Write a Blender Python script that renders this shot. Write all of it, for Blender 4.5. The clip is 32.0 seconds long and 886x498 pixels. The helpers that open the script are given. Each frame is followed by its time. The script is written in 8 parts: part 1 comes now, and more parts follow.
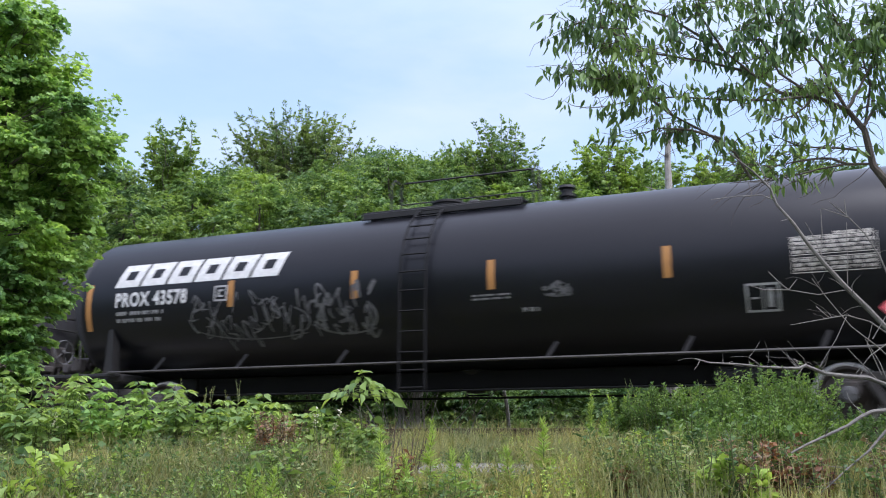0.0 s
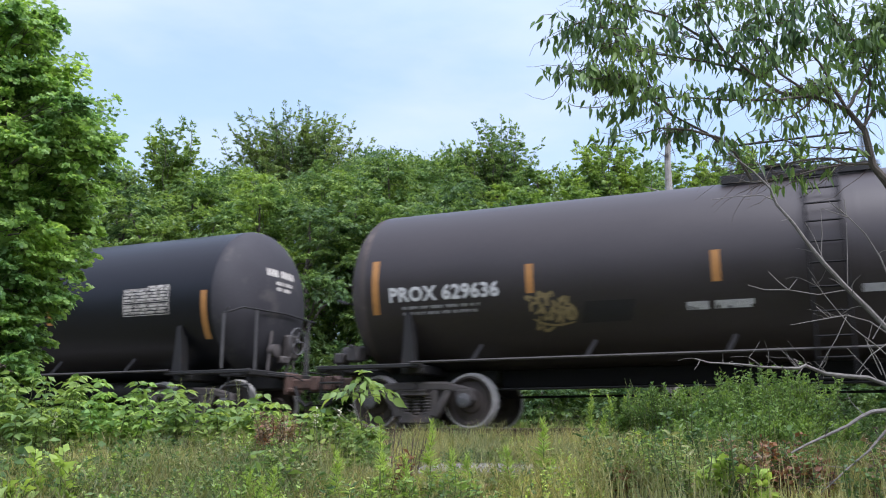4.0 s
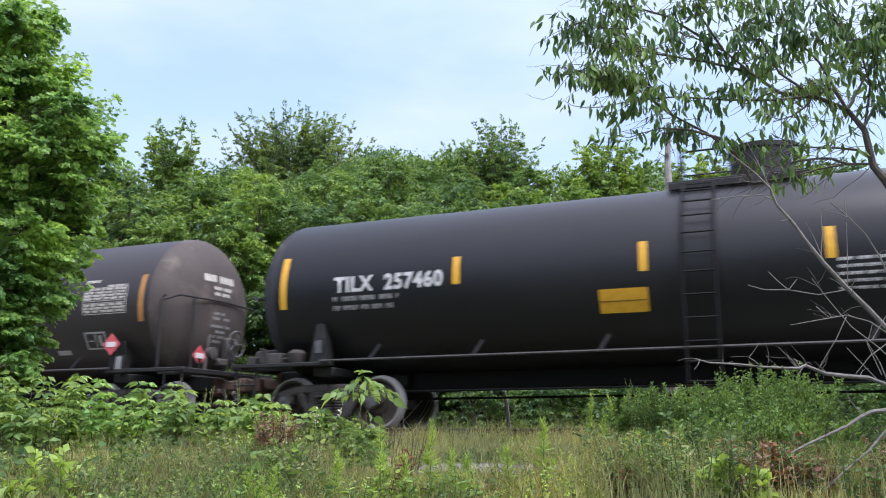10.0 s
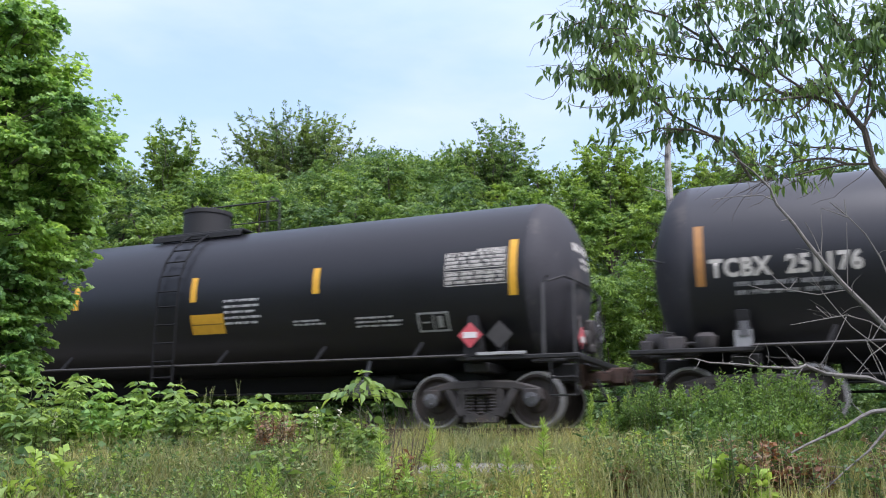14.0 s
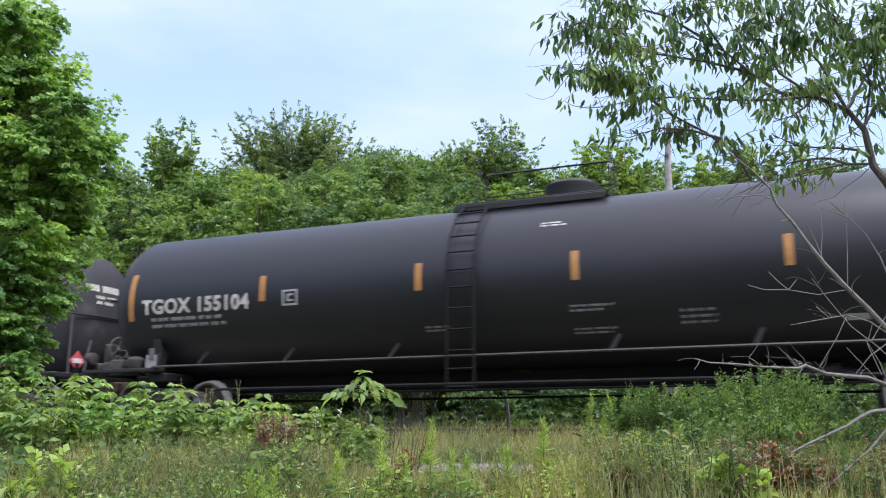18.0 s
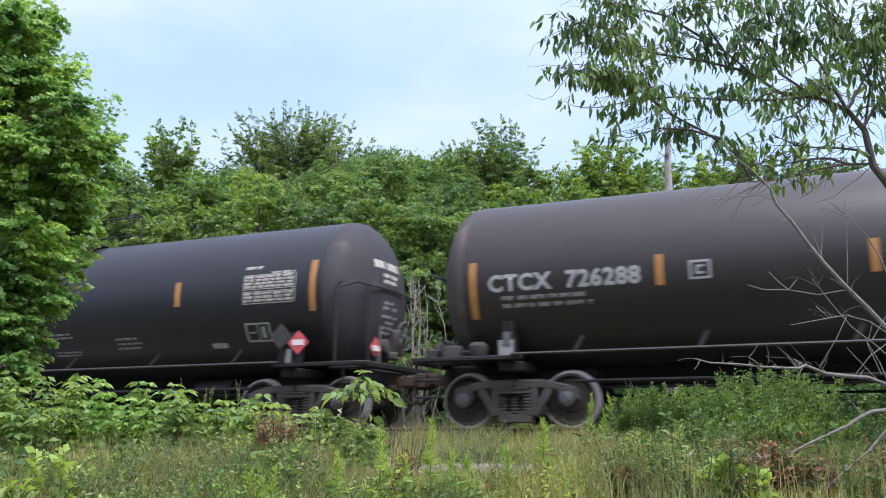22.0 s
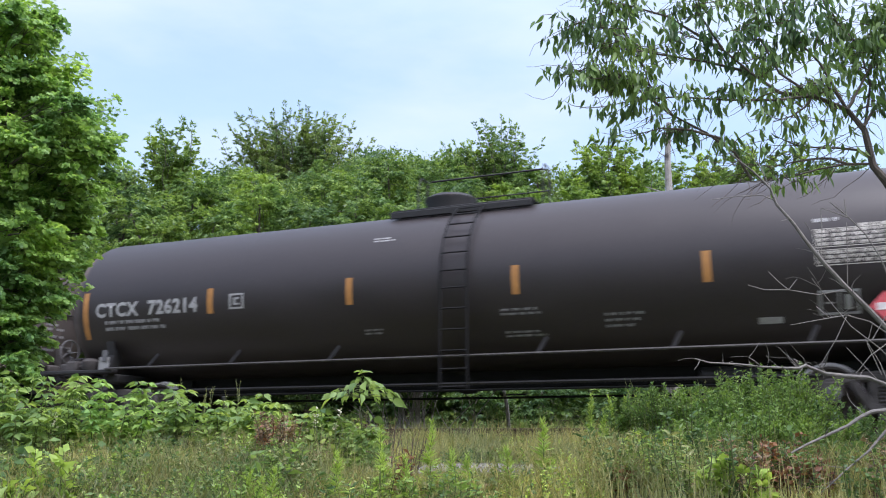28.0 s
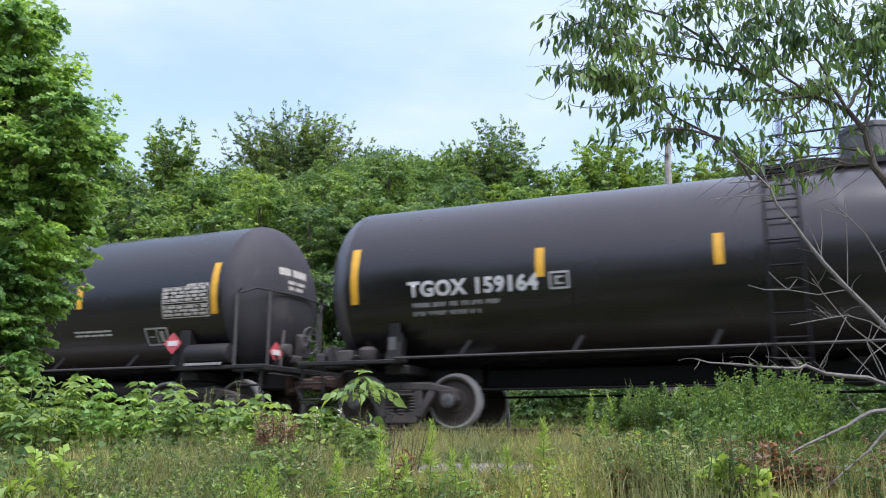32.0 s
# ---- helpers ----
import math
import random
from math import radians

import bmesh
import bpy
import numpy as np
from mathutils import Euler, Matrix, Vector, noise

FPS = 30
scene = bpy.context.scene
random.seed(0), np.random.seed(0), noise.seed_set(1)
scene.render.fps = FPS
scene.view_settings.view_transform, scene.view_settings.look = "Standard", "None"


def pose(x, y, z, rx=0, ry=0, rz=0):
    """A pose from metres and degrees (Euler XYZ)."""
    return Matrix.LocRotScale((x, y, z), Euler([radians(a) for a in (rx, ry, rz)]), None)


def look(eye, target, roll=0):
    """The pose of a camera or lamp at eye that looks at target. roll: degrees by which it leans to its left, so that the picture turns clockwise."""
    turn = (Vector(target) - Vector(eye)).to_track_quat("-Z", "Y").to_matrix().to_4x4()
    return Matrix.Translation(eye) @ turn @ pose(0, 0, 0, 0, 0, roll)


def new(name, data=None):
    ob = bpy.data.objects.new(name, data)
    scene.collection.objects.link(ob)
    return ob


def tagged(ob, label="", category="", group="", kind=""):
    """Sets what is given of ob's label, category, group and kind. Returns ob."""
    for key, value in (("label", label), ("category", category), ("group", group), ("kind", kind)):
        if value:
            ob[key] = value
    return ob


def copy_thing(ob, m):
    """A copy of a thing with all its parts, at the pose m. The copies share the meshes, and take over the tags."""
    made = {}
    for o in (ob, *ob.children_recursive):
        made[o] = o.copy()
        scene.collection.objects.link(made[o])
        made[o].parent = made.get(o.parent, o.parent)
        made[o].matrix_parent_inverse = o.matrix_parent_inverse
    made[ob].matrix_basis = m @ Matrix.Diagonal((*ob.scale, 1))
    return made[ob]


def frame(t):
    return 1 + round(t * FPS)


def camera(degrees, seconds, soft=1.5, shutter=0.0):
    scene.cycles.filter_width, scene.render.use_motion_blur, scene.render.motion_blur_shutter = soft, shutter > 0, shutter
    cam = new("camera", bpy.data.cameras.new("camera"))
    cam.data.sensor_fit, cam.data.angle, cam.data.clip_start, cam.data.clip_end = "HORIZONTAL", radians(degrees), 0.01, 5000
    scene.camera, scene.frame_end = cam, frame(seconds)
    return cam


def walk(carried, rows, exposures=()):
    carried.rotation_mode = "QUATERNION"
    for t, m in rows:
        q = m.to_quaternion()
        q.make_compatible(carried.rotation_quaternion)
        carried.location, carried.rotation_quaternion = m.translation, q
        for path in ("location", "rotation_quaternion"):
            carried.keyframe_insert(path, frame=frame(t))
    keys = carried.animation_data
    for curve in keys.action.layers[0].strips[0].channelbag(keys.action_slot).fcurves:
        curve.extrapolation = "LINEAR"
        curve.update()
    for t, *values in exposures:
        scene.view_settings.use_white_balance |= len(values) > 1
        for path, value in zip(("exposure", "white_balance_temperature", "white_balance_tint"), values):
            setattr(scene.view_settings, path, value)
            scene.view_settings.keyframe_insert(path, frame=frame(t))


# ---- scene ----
# ---- camera: a tripod beside a single railway track; x runs along the track, z = 0 at the rail head ----
EYE = (0.0, -14.9, -0.1)
TURN, TILT = radians(22.59), radians(12.02)
cam = camera(53.95, 32.0, soft=1.05, shutter=0.22)
AIM = Vector((-math.sin(TURN) * math.cos(TILT), math.cos(TURN) * math.cos(TILT), math.sin(TILT)))
STAND = look(EYE, Vector(EYE) + AIM * 10)
walk(cam, [(0, STAND), (32, STAND)], exposures=[(0, 1.32, 6150, 15.5), (5.6, 1.32, 6150, 15.5), (6.0, 1.24, 6180, 15.5), (6.4, 1.02, 6190, 13.5), (7.0, 0.86, 6190, 12), (7.6, 1.08, 6200, 13.5), (8.0, 1.27, 6210, 15.5), (8.8, 1.39, 6210, 15.5), (32, 1.39, 6210, 15.5)])


def spot(k, d, z=0.0):
    """A place d metres ahead of the tripod and k * d metres to its right."""
    return Vector((d * (k * math.cos(TURN) - math.sin(TURN)), EYE[1] + d * (math.cos(TURN) + k * math.sin(TURN)), z))


# ---- daylight: thin high haze, a soft sun ----
SUN_EL, SUN_AZ = 62.0, 116.0  # degrees; azimuth counted from +y towards +x
world = bpy.data.worlds.new("sky")
scene.world = world
world.use_nodes = True
wn, wl = world.node_tree.nodes, world.node_tree.links
wn.clear()
w_out, w_bg = wn.new("ShaderNodeOutputWorld"), wn.new("ShaderNodeBackground")
w_sky = wn.new("ShaderNodeTexSky")
w_sky.sky_type, w_sky.sun_disc = "NISHITA", False
w_sky.sun_elevation, w_sky.sun_rotation = radians(SUN_EL), radians(SUN_AZ)
w_sky.air_density, w_sky.dust_density, w_sky.ozone_density = 1.0, 2.6, 1.6
w_co, w_map, w_no = wn.new("ShaderNodeTexCoord"), wn.new("ShaderNodeMapping"), wn.new("ShaderNodeTexNoise")
w_map.inputs["Scale"].default_value = (1.2, 1.2, 4.0)
w_map.inputs["Rotation"].default_value = (0.1, 0.25, 0.4)
w_no.inputs["Scale"].default_value, w_no.inputs["Detail"].default_value, w_no.inputs["Roughness"].default_value = 1.6, 6.0, 0.55
w_ramp = wn.new("ShaderNodeValToRGB")
w_ramp.color_ramp.elements[0].position, w_ramp.color_ramp.elements[0].color = 0.35, (0.35, 0.35, 0.35, 1)
w_ramp.color_ramp.elements[1].position, w_ramp.color_ramp.elements[1].color = 0.75, (0.9, 0.9, 0.9, 1)
w_mix = wn.new("ShaderNodeMix")
w_mix.data_type = "RGBA"
w_mix.inputs["B"].default_value = (2.08, 2.68, 3.42, 1)
w_bg.inputs["Strength"].default_value = 0.13
wl.new(w_co.outputs["Generated"], w_map.inputs["Vector"])
wl.new(w_map.outputs["Vector"], w_no.inputs["Vector"])
wl.new(w_no.outputs["Fac"], w_ramp.inputs["Fac"])
wl.new(w_ramp.outputs["Color"], w_mix.inputs["Factor"])
wl.new(w_sky.outputs["Color"], w_mix.inputs["A"])
# thin white wisps
w_wisp, w_wr, w_wm, w_white = wn.new("ShaderNodeTexNoise"), wn.new("ShaderNodeValToRGB"), wn.new("ShaderNodeMapping"), wn.new("ShaderNodeMix")
w_wm.inputs["Scale"].default_value, w_wm.inputs["Rotation"].default_value = (1.0, 1.0, 3.2), (0.2, -0.2, 1.1)
w_wisp.inputs["Scale"].default_value, w_wisp.inputs["Detail"].default_value, w_wisp.inputs["Roughness"].default_value = 2.6, 7.0, 0.5
w_wr.color_ramp.elements[0].position, w_wr.color_ramp.elements[0].color = 0.48, (0, 0, 0, 1)
w_wr.color_ramp.elements[1].position, w_wr.color_ramp.elements[1].color = 0.68, (0.6, 0.6, 0.6, 1)
w_white.data_type = "RGBA"
w_white.inputs["B"].default_value = (2.62, 2.97, 3.5, 1)
wl.new(w_co.outputs["Generated"], w_wm.inputs["Vector"])
wl.new(w_wm.outputs["Vector"], w_wisp.inputs["Vector"])
wl.new(w_wisp.outputs["Fac"], w_wr.inputs["Fac"])
wl.new(w_wr.outputs["Color"], w_white.inputs["Factor"])
wl.new(w_mix.outputs["Result"], w_white.inputs["A"])
# bright haze round the veiled sun
w_dot, w_glow, w_haze = wn.new("ShaderNodeVectorMath"), wn.new("ShaderNodeMapRange"), wn.new("ShaderNodeMix")
w_dot.operation = "DOT_PRODUCT"
w_dot.inputs[1].default_value = (math.sin(radians(SUN_AZ)) * math.cos(radians(SUN_EL)), math.cos(radians(SUN_AZ)) * math.cos(radians(SUN_EL)), math.sin(radians(SUN_EL)))
w_glow.interpolation_type = "SMOOTHSTEP"
w_glow.inputs["From Min"].default_value, w_glow.inputs["From Max"].default_value = 0.0, 0.9
w_haze.data_type = "RGBA"
w_haze.inputs["B"].default_value = (5.3, 5.5, 6.5, 1)
wl.new(w_co.outputs["Generated"], w_dot.inputs[0])
wl.new(w_dot.outputs["Value"], w_glow.inputs["Value"])
wl.new(w_glow.outputs["Result"], w_haze.inputs["Factor"])
wl.new(w_white.outputs["Result"], w_haze.inputs["A"])
wl.new(w_haze.outputs["Result"], w_bg.inputs["Color"])
wl.new(w_bg.outputs["Background"], w_out.inputs["Surface"])

sun = new("sun", bpy.data.lights.new("sun", "SUN"))
sun.data.energy, sun.data.angle, sun.data.color = 1.8, radians(34), (1.0, 0.985, 0.99)
az, el = radians(SUN_AZ), radians(SUN_EL)
sun.matrix_world = look((math.sin(az) * math.cos(el) * 60, math.cos(az) * math.cos(el) * 60, math.sin(el) * 60), (0, 0, 0))


# ---- materials ----
def material(name, rgb, rough=0.6, metal=0.0, second=None, scale=8.0, amount=0.5, fine=60.0, bump=0.0, bump_scale=40.0, spec=0.5, coat=0.0, stretch=(1, 1, 1), wear=None, wear_at=0.62, wear_scale=3.0):
    """A painted, cast or mineral surface: two scales of colour, optional wear patches and fine relief."""
    m = bpy.data.materials.new(name)
    m.use_nodes = True
    n, l = m.node_tree.nodes, m.node_tree.links
    b = n["Principled BSDF"]
    b.inputs["Roughness"].default_value, b.inputs["Metallic"].default_value = rough, metal
    b.inputs["Specular IOR Level"].default_value, b.inputs["Coat Weight"].default_value = spec, coat
    co, mp = n.new("ShaderNodeTexCoord"), n.new("ShaderNodeMapping")
    mp.inputs["Scale"].default_value = stretch
    l.new(co.outputs["Object"], mp.inputs["Vector"])
    second = second or tuple(c * 0.7 for c in rgb)
    big, small = n.new("ShaderNodeTexNoise"), n.new("ShaderNodeTexNoise")
    big.inputs["Scale"].default_value, big.inputs["Detail"].default_value = scale, 5
    small.inputs["Scale"].default_value, small.inputs["Detail"].default_value = fine, 3
    for t in (big, small):
        l.new(mp.outputs["Vector"], t.inputs["Vector"])
    add = n.new("ShaderNodeMath")
    add.operation = "MULTIPLY_ADD"
    add.inputs[1].default_value, add.inputs[2].default_value = 0.45, -0.22
    l.new(small.outputs["Fac"], add.inputs[0])
    add2 = n.new("ShaderNodeMath")
    add2.operation = "ADD"
    l.new(big.outputs["Fac"], add2.inputs[0])
    l.new(add.outputs[0], add2.inputs[1])
    ramp = n.new("ShaderNodeValToRGB")
    ramp.color_ramp.elements[0].position, ramp.color_ramp.elements[1].position = 0.5 - 0.5 * amount, 0.5 + 0.5 * amount
    ramp.color_ramp.elements[0].color, ramp.color_ramp.elements[1].color = (*second, 1), (*rgb, 1)
    l.new(add2.outputs[0], ramp.inputs["Fac"])
    colour = ramp.outputs["Color"]
    if wear:
        wn_, wr, mx = n.new("ShaderNodeTexNoise"), n.new("ShaderNodeValToRGB"), n.new("ShaderNodeMix")
        wn_.inputs["Scale"].default_value, wn_.inputs["Detail"].default_value, wn_.inputs["Roughness"].default_value = wear_scale, 8, 0.65
        l.new(mp.outputs["Vector"], wn_.inputs["Vector"])
        wr.color_ramp.elements[0].position, wr.color_ramp.elements[1].position = wear_at, wear_at + 0.12
        l.new(wn_.outputs["Fac"], wr.inputs["Fac"])
        mx.data_type = "RGBA"
        mx.inputs["B"].default_value = (*wear, 1)
        l.new(wr.outputs["Color"], mx.inputs["Factor"])
        l.new(colour, mx.inputs["A"])
        colour = mx.outputs["Result"]
    l.new(colour, b.inputs["Base Color"])
    rr = n.new("ShaderNodeMapRange")
    rr.inputs["To Min"].default_value, rr.inputs["To Max"].default_value = max(0.03, rough - 0.1), min(1, rough + 0.1)
    l.new(big.outputs["Fac"], rr.inputs["Value"])
    l.new(rr.outputs["Result"], b.inputs["Roughness"])
    if bump:
        bt, bn = n.new("ShaderNodeTexNoise"), n.new("ShaderNodeBump")
        bt.inputs["Scale"].default_value, bt.inputs["Detail"].default_value = bump_scale, 4
        l.new(mp.outputs["Vector"], bt.inputs["Vector"])
        bn.inputs["Strength"].default_value, bn.inputs["Distance"].default_value = bump, 0.02
        l.new(bt.outputs["Fac"], bn.inputs["Height"])
        l.new(bn.outputs["Normal"], b.inputs["Normal"])
    return m


def leaf_material(name, dark, light, through_light=0.35, rough=0.45, dead=None, dead_share=0.04):
    """Foliage: each leaf has its own green; broad random tones vary it and paint bright clumps against shaded gaps;
    part of the light passes through the blade.
    """
    m = bpy.data.materials.new(name)
    m.use_nodes = True
    n, l = m.node_tree.nodes, m.node_tree.links
    b, out = n["Principled BSDF"], n["Material Output"]
    geo, ramp = n.new("ShaderNodeNewGeometry"), n.new("ShaderNodeValToRGB")
    e = ramp.color_ramp.elements
    e[0].position, e[0].color = 0.0, (*dark, 1)
    e[1].position, e[1].color = 0.93 if dead else 1.0, (*light, 1)
    if dead:
        x = e.new(1.0 - dead_share * 0.5)
        x.color = (*dead, 1)
        e[1].position = 1.0 - dead_share
    l.new(geo.outputs["Random Per Island"], ramp.inputs["Fac"])
    co, no, mul = n.new("ShaderNodeTexCoord"), n.new("ShaderNodeTexNoise"), n.new("ShaderNodeMix")
    no.inputs["Scale"].default_value, no.inputs["Detail"].default_value = 1.1, 6
    l.new(co.outputs["Object"], no.inputs["Vector"])
    mul.data_type, mul.blend_type = "RGBA", "MULTIPLY"
    # random tone patches, their contrast widened to paint lit clumps and shaded gaps
    tone = n.new("ShaderNodeValToRGB")
    tone.color_ramp.elements[0].position, tone.color_ramp.elements[0].color = 0.36, (0.62, 0.7, 0.74, 1)
    tone.color_ramp.elements[1].position, tone.color_ramp.elements[1].color = 0.64, (1.36, 1.22, 0.88, 1)
    l.new(no.outputs["Fac"], tone.inputs["Fac"])
    mul.inputs["Factor"].default_value = 1.0
    l.new(ramp.outputs["Color"], mul.inputs["A"])
    l.new(tone.outputs["Color"], mul.inputs["B"])
    b.inputs["Roughness"].default_value, b.inputs["Specular IOR Level"].default_value = rough, 0.35
    l.new(mul.outputs["Result"], b.inputs["Base Color"])
    tr, mix, warm = n.new("ShaderNodeBsdfTranslucent"), n.new("ShaderNodeMixShader"), n.new("ShaderNodeMix")
    warm.data_type, warm.blend_type = "RGBA", "MULTIPLY"
    warm.inputs["Factor"].default_value = 1.0
    warm.inputs["B"].default_value = (1.25, 1.2, 0.75, 1)
    l.new(mul.outputs["Result"], warm.inputs["A"])
    l.new(warm.outputs["Result"], tr.inputs["Color"])
    mix.inputs["Fac"].default_value = through_light
    l.new(b.outputs["BSDF"], mix.inputs[1])
    l.new(tr.outputs["BSDF"], mix.inputs[2])
    l.new(mix.outputs["Shader"], out.inputs["Surface"])
    return m


M = {}
M["black"] = material("black_tank_paint", (0.009, 0.0094, 0.0122), 0.34, second=(0.0062, 0.0066, 0.0088), scale=1.2, fine=30, amount=0.7, bump=0.04, bump_scale=6, spec=0.3, stretch=(0.4, 1, 1))
M["worn_black"] = material("worn_black_tank_paint", (0.0145, 0.015, 0.0175), 0.4, second=(0.0105, 0.0108, 0.0128), scale=1.2, fine=30, amount=0.7, bump=0.04, bump_scale=6, spec=0.34, stretch=(0.4, 1, 1))
# near-black colour that holds the shade under the tanks
M["brown_black"] = material("faded_black_tank_paint", (0.032, 0.0265, 0.0262), 0.44, second=(0.021, 0.0172, 0.0172), scale=1.4, fine=24, amount=0.7, bump=0.04, bump_scale=6, spec=0.45, stretch=(0.4, 1, 1))
M["dull_black"] = material("dull_black_tank_paint", (0.0185, 0.0192, 0.0232), 0.4, second=(0.0132, 0.0138, 0.0168), scale=1.2, fine=28, amount=0.7, bump=0.04, bump_scale=6, spec=0.4, stretch=(0.4, 1, 1))
M["gloss_black"] = material("new_gloss_black_paint", (0.0112, 0.0104, 0.0118), 0.25, second=(0.0082, 0.0075, 0.0086), scale=1.2, fine=30, amount=0.7, spec=0.6)
M["black_head"] = material("dusty_black_tank_head", (0.052, 0.051, 0.056), 0.66, second=(0.034, 0.033, 0.037), scale=1.6, fine=24, amount=0.8, wear=(0.075, 0.07, 0.068), wear_at=0.55, wear_scale=1.3, spec=0.18)
M["brown_head"] = material("mud_dusted_tank_head", (0.094, 0.079, 0.073), 0.66, second=(0.056, 0.047, 0.044), scale=1.6, fine=24, amount=0.8, wear=(0.122, 0.1, 0.088), wear_at=0.52, wear_scale=1.3, spec=0.18)
# base lifted above the tank's gloss black to paint in a soft sky reflection
M["gloss_head"] = material("brightened_gloss_black_head", (0.042, 0.042, 0.048), 0.34, second=(0.03, 0.03, 0.035), scale=1.4, fine=24, spec=1.0)
M["white_head"] = material("rust_streaked_white_head", (0.62, 0.57, 0.47), 0.5, second=(0.52, 0.47, 0.39), scale=1.2, fine=22, amount=0.8, wear=(0.40, 0.27, 0.16), wear_at=0.57, wear_scale=1.2, spec=0.25)
M["white_tank"] = material("stained_white_tank_paint", (0.63, 0.58, 0.465), 0.5, second=(0.54, 0.485, 0.37), scale=1.0, fine=22, amount=0.8, bump=0.04, bump_scale=7, spec=0.25, wear=(0.5, 0.42, 0.29), wear_at=0.62, wear_scale=1.0, stretch=(2.6, 0.5, 0.45))
M["red_tank"] = material("faded_oxide_red_paint", (0.25, 0.06, 0.047), 0.4, second=(0.165, 0.035, 0.031), scale=1.2, fine=22, amount=0.8, bump=0.04, bump_scale=7, spec=0.75, wear=(0.36, 0.135, 0.09), wear_at=0.54, wear_scale=0.9, stretch=(2.0, 0.5, 0.5))
M["frame_black"] = material("grimy_black_steel", (0.015, 0.0145, 0.0145), 0.7, second=(0.008, 0.0075, 0.0075), scale=5, fine=60, bump=0.2, wear=(0.045, 0.03, 0.024), wear_at=0.62)
M["under_shade"] = material("shade_black_underframe", (0.005, 0.005, 0.0052), 0.8, second=(0.003, 0.003, 0.003), scale=5, spec=0.2)
M["truck"] = material("dusty_cast_steel", (0.082, 0.073, 0.069), 0.78, second=(0.042, 0.037, 0.035), scale=6, fine=50, bump=0.35, wear=(0.09, 0.06, 0.045), wear_at=0.6)
M["wheel"] = material("worn_wheel_steel", (0.46, 0.45, 0.43), 0.5, second=(0.3, 0.29, 0.28), scale=8, fine=60, wear=(0.08, 0.05, 0.035), wear_at=0.66)
M["wheel_plate"] = material("rusty_wheel_plate", (0.068, 0.054, 0.048), 0.75, second=(0.034, 0.028, 0.025), scale=6, bump=0.2)
M["rust"] = material("rusty_coupler_steel", (0.125, 0.075, 0.057), 0.85, second=(0.055, 0.036, 0.03), scale=9, fine=70, bump=0.4)
M["steel_grey"] = material("dull_grey_steel", (0.12, 0.12, 0.125), 0.6, second=(0.07, 0.07, 0.072), scale=8, bump=0.1)
M["yellow"] = material("yellow_reflective_tape", (0.72, 0.40, 0.03), 0.4, second=(0.58, 0.30, 0.02), scale=10, fine=80)
M["orange"] = material("grimy_reflective_tape", (0.42, 0.20, 0.05), 0.5, second=(0.30, 0.14, 0.04), scale=8, fine=60)
M["stencil"] = material("white_stencil_paint", (0.62, 0.62, 0.60), 0.6, second=(0.45, 0.45, 0.44), scale=12, fine=80)
M["stencil_grey"] = material("faded_stencil_paint", (0.31, 0.31, 0.305), 0.65, second=(0.2, 0.2, 0.2), scale=12, fine=80)
M["stencil_pale"] = material("faded_black_stencil_on_white", (0.42, 0.415, 0.4), 0.6, second=(0.33, 0.325, 0.32), scale=12)
M["stencil_dark"] = material("black_stencil_paint", (0.06, 0.06, 0.06), 0.6, scale=12)
M["stalk"] = leaf_material("pale_grass_stalk", (0.16, 0.19, 0.08), (0.37, 0.36, 0.19), 0.3)
M["pink_fade"] = material("rosy_faded_paint", (0.034, 0.022, 0.024), 0.46, second=(0.02, 0.015, 0.0175), scale=1.6, amount=0.5)
M["red_sign"] = material("red_placard", (0.56, 0.11, 0.12), 0.5, second=(0.5, 0.06, 0.08), scale=10)
M["fresh_gloss"] = material("fresh_gloss_band_paint", (0.006, 0.006, 0.0075), 0.09, second=(0.0045, 0.0045, 0.0055), scale=1.5, spec=0.9, coat=0.5)
M["grey_patch"] = material("grey_primer_patch", (0.135, 0.135, 0.155), 0.38, second=(0.11, 0.11, 0.13), scale=2)
M["graffiti"] = material("white_spray_paint", (0.42, 0.43, 0.43), 0.7, second=(0.2, 0.2, 0.21), scale=9, fine=40)
M["graffiti_blue"] = material("blue_spray_paint", (0.26, 0.34, 0.48), 0.7, scale=9)
M["graffiti_gold"] = material("gold_spray_paint", (0.26, 0.2, 0.09), 0.7, scale=9)
M["red_part"] = material("faded_red_reservoir", (0.22, 0.062, 0.052), 0.7, scale=6)
M["rail"] = material("rusty_rail", (0.10, 0.06, 0.045), 0.6, second=(0.06, 0.038, 0.03), scale=14, metal=0.3)
M["tie"] = material("weathered_creosote_wood", (0.10, 0.082, 0.066), 0.9, second=(0.05, 0.042, 0.036), scale=4, fine=40, stretch=(6, 1, 6), bump=0.5)
M["ballast"] = material("grey_crushed_stone", (0.30, 0.28, 0.26), 0.9, second=(0.16, 0.15, 0.14), scale=14, fine=90, bump=0.8, bump_scale=60)
M["soil"] = material("weedy_soil", (0.10, 0.095, 0.05), 0.95, second=(0.055, 0.06, 0.028), scale=1.5, fine=18, bump=0.6, bump_scale=25)
M["bark"] = material("grey_brown_bark", (0.13, 0.11, 0.09), 0.9, second=(0.06, 0.05, 0.042), scale=7, fine=40, bump=0.6, stretch=(1, 1, 0.25))
M["birch"] = material("pale_dead_birch_bark", (0.36, 0.34, 0.31), 0.8, second=(0.22, 0.205, 0.18), scale=6, fine=30, bump=0.3, wear=(0.06, 0.052, 0.045), wear_at=0.53, wear_scale=4)
M["dead_wood"] = material("bare_grey_wood", (0.2, 0.188, 0.17), 0.85, second=(0.11, 0.102, 0.094), scale=10, fine=60, bump=0.5)
